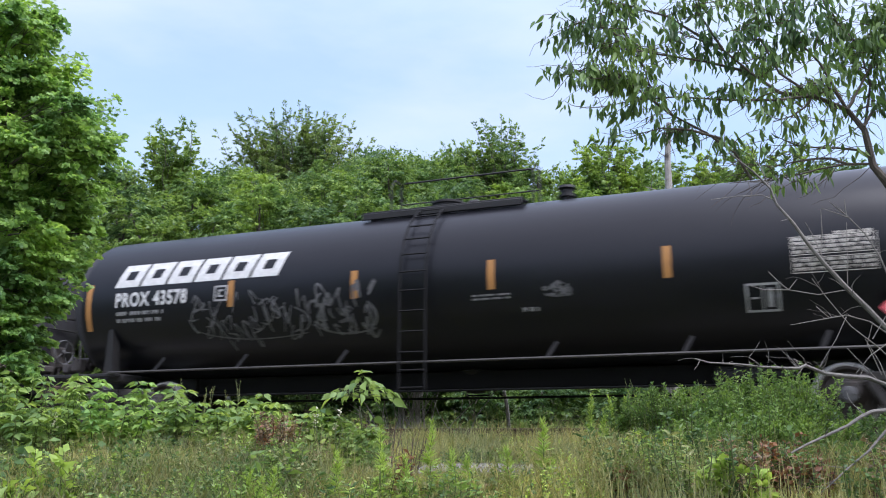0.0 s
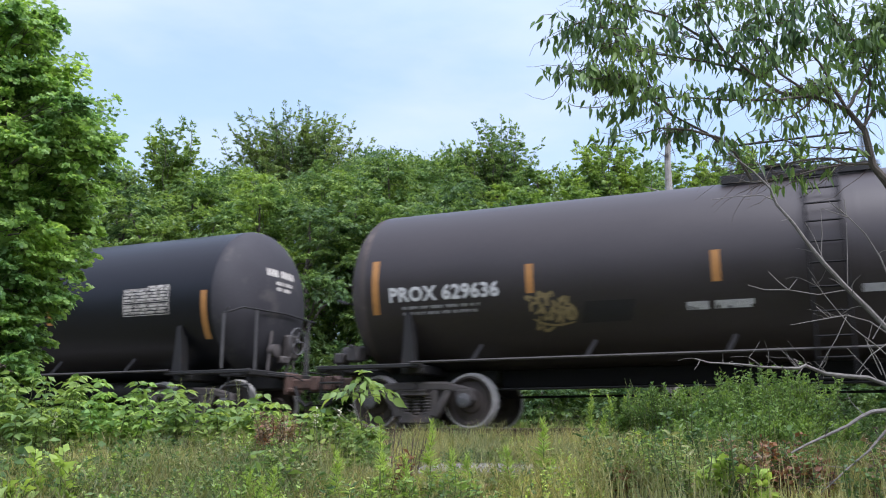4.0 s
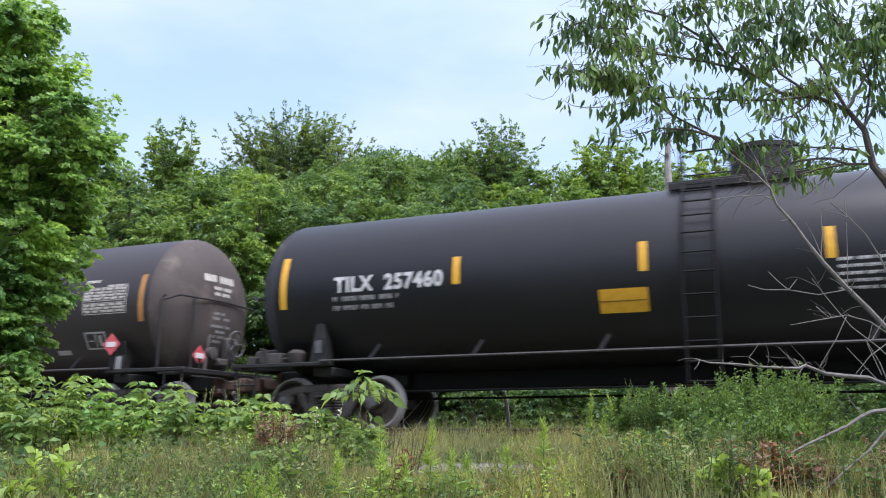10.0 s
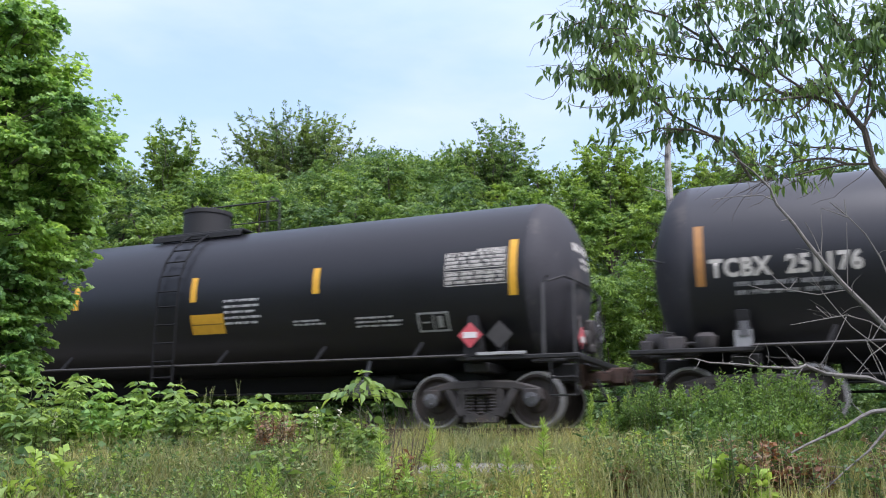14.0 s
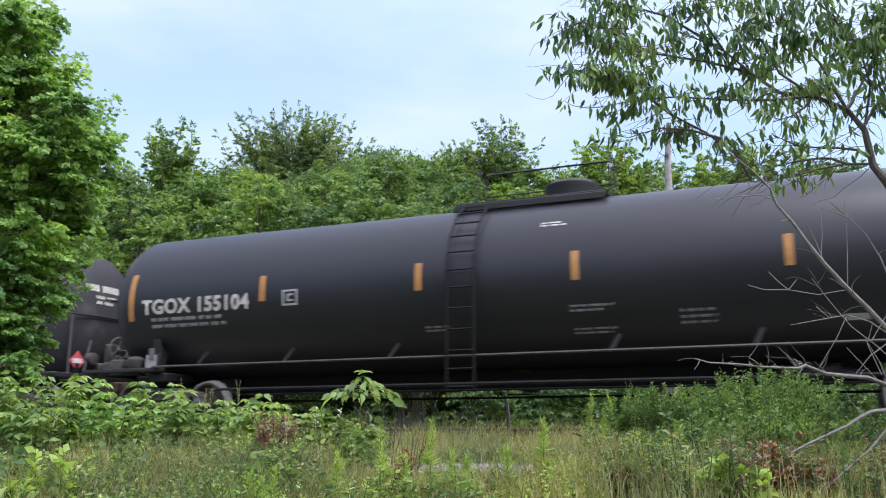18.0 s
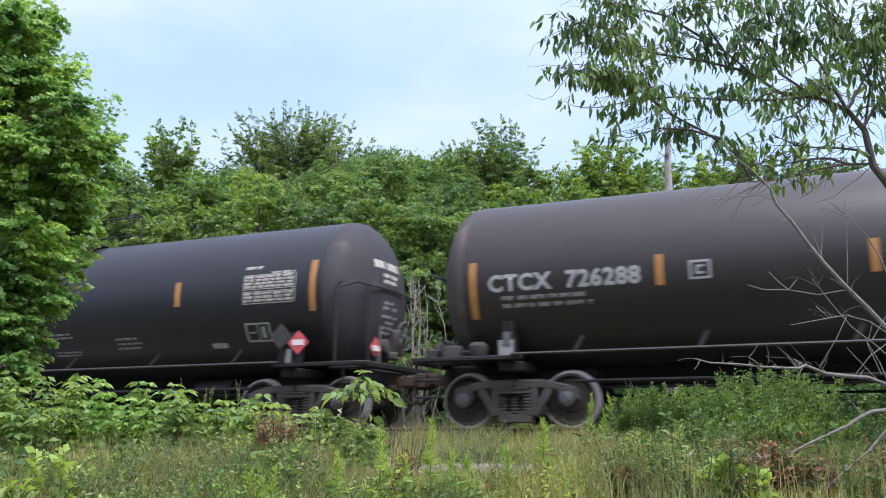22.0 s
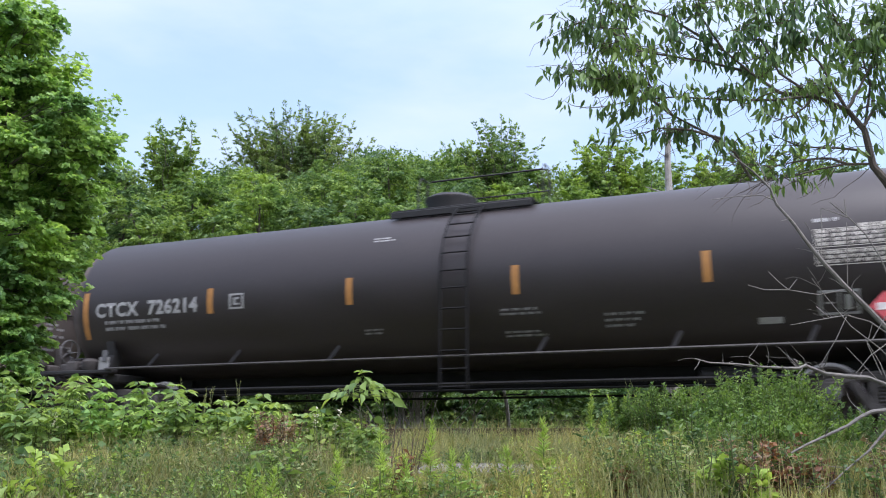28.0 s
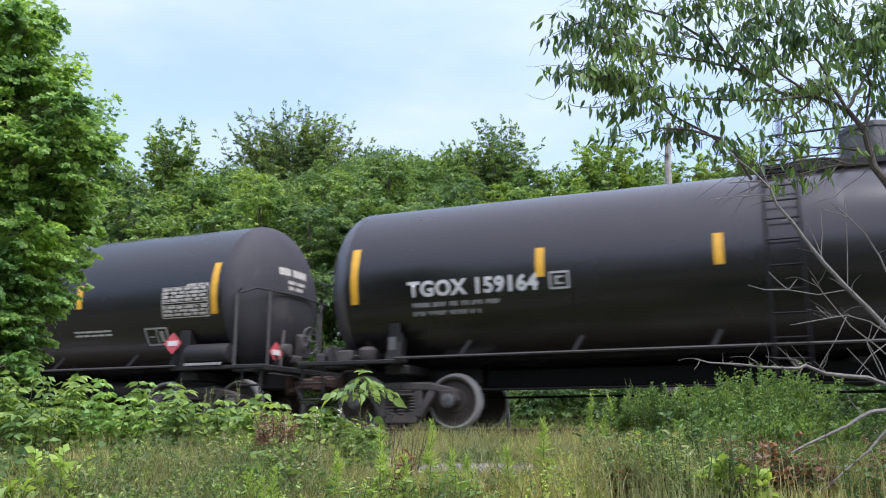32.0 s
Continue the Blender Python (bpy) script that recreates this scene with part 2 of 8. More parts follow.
M["pale_twig"] = material("pale_dry_twig", (0.44, 0.41, 0.36), 0.85, second=(0.28, 0.26, 0.23), scale=14)
M["twig"] = material("brown_twig", (0.11, 0.085, 0.065), 0.85, scale=20)
M["maple"] = leaf_material("maple_leaf", (0.125, 0.25, 0.08), (0.36, 0.56, 0.185), 0.52)
M["cherry"] = leaf_material("cherry_leaf", (0.055, 0.11, 0.05), (0.175, 0.3, 0.11), 0.45)
M["wood_a"] = leaf_material("woodland_leaf", (0.07, 0.145, 0.05), (0.245, 0.375, 0.118), 0.48)
M["wood_b"] = leaf_material("pale_woodland_leaf", (0.105, 0.195, 0.05), (0.30, 0.45, 0.125), 0.45)
M["wood_c"] = leaf_material("dark_woodland_leaf", (0.055, 0.115, 0.052), (0.175, 0.29, 0.112), 0.48)
M["wood_e"] = leaf_material("light_woodland_leaf", (0.12, 0.21, 0.06), (0.31, 0.46, 0.14), 0.5)
M["wood_d"] = leaf_material("olive_woodland_leaf", (0.1, 0.17, 0.07), (0.27, 0.385, 0.16), 0.5)
M["bush"] = leaf_material("broad_bush_leaf", (0.11, 0.2, 0.07), (0.33, 0.47, 0.155), 0.45)
M["shrub"] = leaf_material("fine_shrub_leaf", (0.06, 0.125, 0.055), (0.17, 0.28, 0.1), 0.45)
M["forb"] = leaf_material("dull_forb_leaf", (0.12, 0.175, 0.066), (0.29, 0.375, 0.145), 0.42, dead=(0.24, 0.17, 0.09), dead_share=0.12)
M["lime"] = leaf_material("young_goldenrod_leaf", (0.27, 0.41, 0.09), (0.44, 0.6, 0.17), 0.45)
M["fern"] = leaf_material("fine_bright_shrub_leaf", (0.09, 0.17, 0.05), (0.225, 0.36, 0.1), 0.45)
M["red_leaf"] = leaf_material("reddened_leaf", (0.17, 0.075, 0.05), (0.3, 0.15, 0.085), 0.3)
M["grass"] = leaf_material("mixed_grass", (0.155, 0.2, 0.078), (0.41, 0.425, 0.21), 0.38, dead=(0.33, 0.27, 0.14), dead_share=0.13)
M["dry_grass"] = leaf_material("dry_grass", (0.17, 0.21, 0.09), (0.39, 0.38, 0.215), 0.3)
M["seed"] = leaf_material("brown_seed_head", (0.176, 0.115, 0.068), (0.297, 0.216, 0.135), 0.2)
M["bloom"] = leaf_material("white_flower", (0.55, 0.55, 0.5), (0.7, 0.7, 0.66), 0.2)


# ---- mesh building ----
class Shape:
    """Collects vertices and faces of one mesh."""

    def __init__(self):
        self.v, self.f = [], []

    def add(self, verts, faces):
        k = len(self.v)
        self.v.extend([tuple(p) for p in verts])
        self.f.extend([tuple(i + k for i in q) for q in faces])
        return self

    def box(self, c, s, m=None, b=None):
        """A box with chamfered edges: centre c, size s, turned by m."""
        h = [x / 2 for x in s]
        b = min(0.012 if b is None else b, min(h) * 0.45)
        vs, idx = [], {}
        for sx in (-1, 1):
            for sy in (-1, 1):
                for sz in (-1, 1):
                    for ax in range(3):
                        p = [sx * (h[0] - b), sy * (h[1] - b), sz * (h[2] - b)]
                        p[ax] += (sx, sy, sz)[ax] * b
                        idx[sx, sy, sz, ax] = len(vs)
                        vs.append(Vector(p))
        fs = []
        sg = (-1, 1)
        for ax in range(3):
            for s_ in sg:
                ring = []
                for a, c2 in ((-1, -1), (1, -1), (1, 1), (-1, 1)):
                    k = [0, 0, 0]
                    k[ax], k[(ax + 1) % 3], k[(ax + 2) % 3] = s_, a, c2
                    ring.append(idx[(*k, ax)])
                fs.append(ring if s_ > 0 else ring[::-1])
        for ax in range(3):
            a1, a2 = (ax + 1) % 3, (ax + 2) % 3
            for p in sg:
                for q in sg:
                    lo, hi = [0, 0, 0], [0, 0, 0]
                    lo[ax], hi[ax] = -1, 1
                    lo[a1] = hi[a1] = p
                    lo[a2] = hi[a2] = q
                    ring = [idx[(*lo, a1)], idx[(*hi, a1)], idx[(*hi, a2)], idx[(*lo, a2)]]
                    fs.append(ring[::-1] if p * q > 0 else ring)
        for sx in sg:
            for sy in sg:
                for sz in sg:
                    r = [idx[sx, sy, sz, 0], idx[sx, sy, sz, 1], idx[sx, sy, sz, 2]]
                    fs.append(r if sx * sy * sz > 0 else r[::-1])
        if m is not None:
            vs = [m @ p for p in vs]
        return self.add([p + Vector(c) for p in vs], fs)

    def bar(self, a, b, w, d, bev=0.01):
        """A rectangular bar from a to b, w wide across and d deep in y."""
        a, b = Vector(a), Vector(b)
        ax = (b - a).normalized()
        side = Vector((0, 1, 0))
        if abs(ax.dot(side)) > 0.95:
            side = Vector((1, 0, 0))
        up = ax.cross(side).normalized()
        side = up.cross(ax).normalized()
        m = Matrix((ax, side, up)).transposed()
        return self.box((a + b) / 2, ((b - a).length, d, w), m, bev)

    def tube(self, pts, r, n=6):
        """A round rod along pts; r is one radius or one for each point."""
        pts = [Vector(p) for p in pts]
        rs = [r] * len(pts) if isinstance(r, (int, float)) else r
        vs, fs = [], []
        for i, p in enumerate(pts):
            t = (pts[min(i + 1, len(pts) - 1)] - pts[max(i - 1, 0)]).normalized()
            u = t.cross(Vector((0, 0, 1)) if abs(t.z) < 0.9 else Vector((1, 0, 0))).normalized()
            w = t.cross(u)
            for k in range(n):
                a = 2 * math.pi * k / n
                vs.append(p + (u * math.cos(a) + w * math.sin(a)) * rs[i])
        for i in range(len(pts) - 1):
            for k in range(n):
                fs.append((i * n + k, i * n + (k + 1) % n, (i + 1) * n + (k + 1) % n, (i + 1) * n + k))
        fs.append(tuple(range(n))[::-1])
        fs.append(tuple(range((len(pts) - 1) * n, len(pts) * n)))
        return self.add(vs, fs)

    def lathe(self, prof, n=32, c=(0, 0, 0), axis="x"):
        """Turns the profile [(distance along the axis, radius)] about an axis through c."""
        vs, fs = [], []
        for s, r in prof:
            for k in range(n):
                a = 2 * math.pi * k / n
                p = (s, r * math.cos(a), r * math.sin(a))
                p = p if axis == "x" else (p[1], p[0], p[2]) if axis == "y" else (p[1], p[2], p[0])
                vs.append(Vector(p) + Vector(c))
        for i in range(len(prof) - 1):
            for k in range(n):
                q = (i * n + k, i * n + (k + 1) % n, (i + 1) * n + (k + 1) % n, (i + 1) * n + k)
                fs.append(q[::-1] if axis != "y" else q)
        if prof[0][1] > 1e-4:
            fs.append(tuple(range(n)))
        if prof[-1][1] > 1e-4:
            fs.append(tuple(range((len(prof) - 1) * n, len(prof) * n))[::-1])
        return self.add(vs, fs)

    def mesh(self, name, mat, smooth=True):
        me = bpy.data.meshes.new(name)
        me.from_pydata(self.v, [], self.f)
        me.materials.append(mat)
        if smooth:
            me.shade_smooth()
            me.set_sharp_from_angle(angle=radians(38))
        me.update()
        return me


def part(name, shape, mat, parent, label="", smooth=True):
    """Links a shape as one mesh object under a thing or under a part."""
    ob = new(name, shape if isinstance(shape, bpy.types.Mesh) else shape.mesh(name, mat, smooth))
    ob.parent = parent
    return tagged(ob, label=label) if label else ob


def arrays_mesh(name, verts, faces, mats, mat_index=None, smooth=False):
    """A mesh from numpy arrays: verts (n, 3), faces (m, 3 or 4)."""
    me = bpy.data.meshes.new(name)
    k = faces.shape[1]
    me.vertices.add(len(verts))
    me.vertices.foreach_set("co", np.ascontiguousarray(verts, dtype=np.float32).ravel())
    me.loops.add(faces.size)
    me.loops.foreach_set("vertex_index", np.ascontiguousarray(faces, dtype=np.int32).ravel())
    me.polygons.add(len(faces))
    me.polygons.foreach_set("loop_start", np.arange(0, faces.size, k, dtype=np.int32))
    for m in mats:
        me.materials.append(m)
    if mat_index is not None:
        me.polygons.foreach_set("material_index", mat_index.astype(np.int32))
    me.update(calc_edges=True)
    if smooth:
        me.shade_smooth()
    return me



# ---- ground and track bed ----
def ground_z(x, y):
    """Height of the ground: a shallow ditch at the tripod, a level verge, the ballast shoulder, the woodland floor."""
    ditch = -1.05 * np.clip((-y - 8.6) / 3.6, 0, 1) ** 1.5
    bed = np.clip((2.9 - np.abs(y)) / 1.3, 0, 1)
    rise = 0.9 * np.clip((y - 6.0) / 40.0, 0, 1)
    rough = 0.05 * np.sin(x * 1.3 + 0.7 * y) * np.cos(y * 1.1 - 0.4 * x) * (np.abs(y) > 2.9)
    return -0.52 + ditch + 0.30 * bed + rise + rough


def build_ground():
    fine_x, fine_y = np.arange(-45, 30.01, 0.5), np.arange(-20, 24.01, 0.5)
    xs = np.concatenate([[-900, -400, -200, -100, -65], fine_x, [45, 70, 120, 250, 500, 900]])
    ys = np.concatenate([[-900, -300, -120, -60, -35, -26], fine_y, [30, 40, 60, 100, 200, 400, 900]])
    gx, gy = np.meshgrid(xs, ys)
    gz = ground_z(gx, gy)
    v = np.stack([gx, gy, gz], -1).reshape(-1, 3)
    w, h = len(xs), len(ys)
    i = (np.arange(h - 1)[:, None] * w + np.arange(w - 1)[None]).ravel()
    ob = new("ground", arrays_mesh("ground", v, np.stack([i, i + 1, i + w + 1, i + w], 1), [M["soil"]], smooth=True))
    tagged(ob, "weedy brown soil verge beside the railway track", "ground", kind="structure")


build_ground()


def stones(rng, x, y, size, mat, name, label):
    """Loose crushed stone lying on the ground at the places x, y."""
    n = len(x)
    t = np.array([(-1, -1, 0), (1, -1, 0), (1.1, 1, 0), (-1, 0.9, 0), (-0.6, -0.5, 0.8), (0.6, -0.6, 0.9), (0.5, 0.6, 0.75), (-0.6, 0.5, 0.95)]) * 0.5
    f = np.array([(0, 1, 5, 4), (1, 2, 6, 5), (2, 3, 7, 6), (3, 0, 4, 7), (4, 5, 6, 7)])
    s = size * rng.uniform(0.6, 1.5, n)
    a = rng.uniform(0, 6.28, n)
    p = np.repeat(t[None], n, 0) * s[:, None, None] * rng.uniform(0.7, 1.3, (n, 1, 3))
    p += rng.normal(0, 0.08, p.shape) * s[:, None, None]
    q = p.copy()
    q[..., 0] = p[..., 0] * np.cos(a)[:, None] - p[..., 1] * np.sin(a)[:, None]
    q[..., 1] = p[..., 0] * np.sin(a)[:, None] + p[..., 1] * np.cos(a)[:, None]
    q += np.stack([x, y, ground_z(x, y) - 0.004], -1)[:, None]
    faces = (f[None] + (np.arange(n) * 8)[:, None, None]).reshape(-1, 4)
    return tagged(new(name, arrays_mesh(name, q.reshape(-1, 3), faces, [mat])), label, "gravel", kind="stuff")


def build_track():
    bed = Shape()
    prof = [(-2.9, -0.52), (-1.75, -0.235), (1.75, -0.235), (2.9, -0.52), (2.9, -0.9), (-2.9, -0.9)]
    k = len(prof)
    bed.add([(x, y, z) for x in (-400, 400) for y, z in prof], [tuple(range(k)), tuple(range(2 * k - 1, k - 1, -1))] + [(i, i + k, (i + 1) % k + k, (i + 1) % k) for i in range(k)])
    tagged(new("track_bed", bed.mesh("track_bed", M["ballast"], False)), "grey crushed-stone ballast bed under the track", "track bed", kind="structure")
    sec = [(-0.07, -0.17), (0.07, -0.17), (0.07, -0.155), (0.012, -0.13), (0.012, -0.045), (0.036, -0.035), (0.036, -0.006), (0.03, 0.0), (-0.03, 0.0), (-0.036, -0.006), (-0.036, -0.035), (-0.012, -0.045), (-0.012, -0.13), (-0.07, -0.155)]
    for y in (-0.755, 0.755):
        s = Shape()
        k = len(sec)
        s.add([(x, y + a, z) for x in (-400, 400) for a, z in sec], [(i, i + k, (i + 1) % k + k, (i + 1) % k) for i in range(k)] + [tuple(range(k)), tuple(range(2 * k - 1, k - 1, -1))])
        tagged(new("rail", s.mesh("rail", M["rail"], False)), "rusty brown steel rail on wooden ties", "rail", "rails", "structure")
    tie = Shape().box((0, 0, -0.255), (0.23, 2.6, 0.17), b=0.02).mesh("railway_tie", M["tie"])
    plate = Shape().box((0, 0, -0.172), (0.2, 0.34, 0.012), b=0.004).mesh("tie_plate", M["rail"])
    for i in range(-52, 30):
        t = new("railway_tie", tie)
        t.location = (i * 0.53 + 0.02 * math.sin(i * 7.3), 0.03 * math.sin(i * 3.1), 0)
        tagged(t, "weathered dark wooden tie bedded in ballast", "railway tie", "ties under the rails")
        for y in (-0.755, 0.755):
            p = new("tie_plate", plate)
            p.parent, p.location = t, (0, y - t.location.y, 0)


build_track()
rng = np.random.default_rng(5)


# ---- foliage ----
LANCE = (np.array([(0, 0, 0), (0.3, 0.15, 0.03), (0.65, 0.13, -0.02), (1, 0, -0.12), (0.65, -0.13, -0.02), (0.3, -0.15, 0.03), (0.5, 0, -0.05)]),
         np.array([(0, 6, 1), (1, 6, 2), (2, 6, 3), (3, 6, 4), (4, 6, 5), (5, 6, 0)]))
OVAL = (np.array([(0, 0, 0), (0.45, 0.3, 0.06), (1, 0, -0.1), (0.45, -0.3, 0.06), (0.5, 0, 0)]),
        np.array([(0, 4, 1), (1, 4, 2), (2, 4, 3), (3, 4, 0)]))
BROAD = (np.array([(0, 0, 0), (0.12, 0.3, 0.05), (0.5, 0.4, 0.06), (0.85, 0.18, -0.05), (1.05, 0, -0.14), (0.85, -0.18, -0.05), (0.5, -0.4, 0.06), (0.12, -0.3, 0.05), (0.5, 0, -0.02)]),
         np.array([(0, 8, 1), (1, 8, 2), (2, 8, 3), (3, 8, 4), (4, 8, 5), (5, 8, 6), (6, 8, 7), (7, 8, 0)]))
POINTED = (np.array([(0, 0, 0), (0.16, 0.19, 0.04), (0.42, 0.25, 0.05), (0.75, 0.12, -0.04), (1.05, 0, -0.16), (0.75, -0.12, -0.04), (0.42, -0.25, 0.05), (0.16, -0.19, 0.04), (0.45, 0, -0.03)]),
           np.array([(0, 8, 1), (1, 8, 2), (2, 8, 3), (3, 8, 4), (4, 8, 5), (5, 8, 6), (6, 8, 7), (7, 8, 0)]))
STAR = (np.array([(0, 0, 0), (0.12, 0.36, 0.02), (0.42, 0.22, 0.04), (0.6, 0.42, -0.04), (1.08, 0, -0.1), (0.6, -0.42, -0.04), (0.42, -0.22, 0.04), (0.12, -0.36, 0.02)]),
        np.array([(0, 2, 1), (0, 6, 2), (0, 7, 6), (2, 4, 3), (2, 6, 4), (6, 5, 4)]))
OVATE = (np.array([(0, 0, 0), (0.06, 0.14, 0.03), (0.2, 0.25, 0.05), (0.4, 0.29, 0.05), (0.62, 0.22, 0.01), (0.84, 0.09, -0.08), (1.08, 0, -0.2), (0.84, -0.09, -0.08), (0.62, -0.22, 0.01), (0.4, -0.29, 0.05), (0.2, -0.25, 0.05), (0.06, -0.14, 0.03), (0.3, 0, -0.02), (0.65, 0, -0.05)]),
         np.array([(0, 1, 12), (1, 2, 12), (2, 3, 12), (3, 4, 12), (4, 13, 12), (4, 5, 13), (5, 6, 13), (6, 7, 13), (7, 8, 13), (8, 12, 13), (8, 9, 12), (9, 10, 12), (10, 11, 12), (11, 0, 12)])[:, ::-1])
HANGING = (np.array([(0, 0, 0), (0.2, 0.13, 0.02), (0.48, 0.165, 0.02), (0.76, 0.1, -0.03), (1.05, 0, -0.14), (0.76, -0.1, -0.03), (0.48, -0.165, 0.02), (0.2, -0.13, 0.02), (0.45, 0, -0.05)]),
           np.array([(i, 8, (i + 1) % 8) for i in range(8)])[:, ::-1])
KITE = (np.array([(0, 0, 0), (0.42, 0.24, 0.04), (1, 0, -0.1), (0.42, -0.24, 0.04)]), np.array([(0, 2, 1), (0, 3, 2)]))
SLIM = (np.array([(0, 0, 0), (0.35, 0.075, 0.02), (1, 0, -0.1), (0.35, -0.075, 0.02)]), np.array([(0, 2, 1), (0, 3, 2)]))
BLADE = (np.array([(0, 0, 0), (0.4, 0.028, 0.02), (1, 0, -0.12), (0.4, -0.028, 0.02)]), np.array([(0, 2, 1), (0, 3, 2)]))
FAR = (np.array([(0.08, -0.27, 0), (0, 0.28, 0.02), (1, 0, -0.08)]), np.array([(0, 2, 1)]))


def leaf_arrays(pos, way, size, tmpl, rng, flat=0.6, face=None):
    """Leaves at pos that point along way; flat: how far their faces turn to the sky."""
    tv, tf = tmpl
    n = len(pos)
    u = way / np.maximum(np.linalg.norm(way, axis=1, keepdims=True), 1e-6)
    up = rng.normal(0, 1, (n, 3)) * (1 - flat)
    if face is None:
        up[:, 2] += flat
    else:
        up += flat * face / np.maximum(np.linalg.norm(face, axis=1, keepdims=True), 1e-6)
    w = up - (up * u).sum(1, keepdims=True) * u
    w /= np.maximum(np.linalg.norm(w, axis=1, keepdims=True), 1e-6)
    s = np.cross(w, u)
    v = pos[:, None] + size[:, None, None] * (tv[None, :, 0, None] * u[:, None] + tv[None, :, 1, None] * s[:, None] + tv[None, :, 2, None] * w[:, None])
    f = (tf[None] + (np.arange(n) * len(tv))[:, None, None]).reshape(-1, 3)
    return v.reshape(-1, 3), f


def blob_leaves(rng, blobs, count, size, clumps=14, spread=0.32, droop=0.5, shell=0.55, sky=0.55):
    """Leaf places in clumps near the skin of several ellipsoids (centre, radii)."""
    vol = np.array([r[0] * r[2] + r[1] * r[2] for _, r in blobs])
    share = np.maximum(1, (count * vol / vol.sum())).astype(int)
    P, D, O = [], [], []
    for (c, r), n in zip(blobs, share):
        c, r = np.array(c, float), np.array(r, float)
        k = max(5, int(clumps * (0.6 + 0.8 * rng.random())))
        d = rng.normal(0, 1, (k, 3))
        d /= np.linalg.norm(d, axis=1, keepdims=True)
        rad = shell + (1.08 - shell) * rng.random((k, 1)) ** 0.6
        cc = c + d * r * rad
        pick = rng.integers(0, k, n)
        wide = spread * r.mean() * rng.uniform(0.6, 1.3, k)[pick]
        off = rng.normal(0, 1, (n, 3)) * wide[:, None] * np.array([1, 1, 0.6])
        P.append(cc[pick] + off)
        away = d[pick] * 0.7 + off / np.maximum(wide[:, None], 1e-3) * 0.7
        out = away * 0.4 + rng.normal(0, 0.6, (n, 3))
        out[:, 2] -= droop
        D.append(out)
        O.append(away + np.array([0, 0, sky]))
    return np.concatenate(P), np.concatenate(D), np.concatenate(O)


def spray_leaves(rng, start, axis, length, per, width=0.42, droop=0.3, sag=0.15, out=0.3):
    """Leaf places on flat leafy branchlets that leave start along axis: layered, lit from above and dark beneath."""
    n = len(start)
    u = axis / np.maximum(np.linalg.norm(axis, axis=1, keepdims=True), 1e-6)
    side = np.cross(np.array([0.0, 0.0, 1.0]), u) + rng.normal(0, 0.06, (n, 3))
    side /= np.maximum(np.linalg.norm(side, axis=1, keepdims=True), 1e-6)
    up = np.cross(u, side)
    t = rng.random((n, per)) ** 0.62
    half = width * length[:, None] * (0.25 + 0.9 * t) * np.sqrt(np.clip(1.06 - t, 0, 1))
    lat = rng.uniform(-1, 1, (n, per)) * half
    P = start[:, None] + u[:, None] * (t * length[:, None])[..., None] + side[:, None] * lat[..., None]
    P += rng.normal(0, 0.045, P.shape) * length[:, None, None]
    P[..., 2] -= sag * length[:, None] * t * t
    turn = np.sign(lat) * rng.uniform(0.1, 1.3, (n, per))
    D = u[:, None] * 0.9 + side[:, None] * turn[..., None] + rng.normal(0, 0.25, P.shape)
    D[..., 2] -= droop
    O = np.repeat((up + out * u)[:, None], per, 1) + rng.normal(0, 0.3, P.shape)
    return P.reshape(-1, 3), D.reshape(-1, 3), O.reshape(-1, 3)


def mass_sprays(rng, blobs, density, per, reach=0.62, out=0.3, width=0.42, droop=0.3):
    """Branchlets all over several leafy masses (centre, radii), growing outwards from within each."""
    S, A, L = [], [], []
    for c, r in blobs:
        c, r = np.array(c, float), np.array(r, float)
        n = max(5, int(density * (r[0] * r[2] + r[1] * r[2])))
        d = rng.normal(0, 1, (n, 3))
        d[:, 2] = np.abs(d[:, 2]) * np.where(rng.random(n) < 0.75, 1, -0.7)
        d /= np.linalg.norm(d, axis=1, keepdims=True)
        S.append(c + d * r * rng.uniform(0.25, 0.72, (n, 1)))
        a = d * np.array([1, 1, 0.4]) + rng.normal(0, 0.22, (n, 3))
        A.append(a)
        L.append(r.mean() * reach * rng.uniform(0.6, 1.25, n))
    return spray_leaves(rng, np.concatenate(S), np.concatenate(A), np.concatenate(L), per, width, droop, out=out)


def bend(a, b, rng, sway=0.12, n=6):
    """A wavering line from a to b."""
    a, b = Vector(a), Vector(b)
    L = (b - a).length
    off = Vector(rng.normal(0, sway * L, 3)) * 0.5
    return [a.lerp(b, i / n) + off * math.sin(math.pi * i / n) + Vector(rng.normal(0, 0.015 * L, 3)) * (0 < i < n) for i in range(n + 1)]


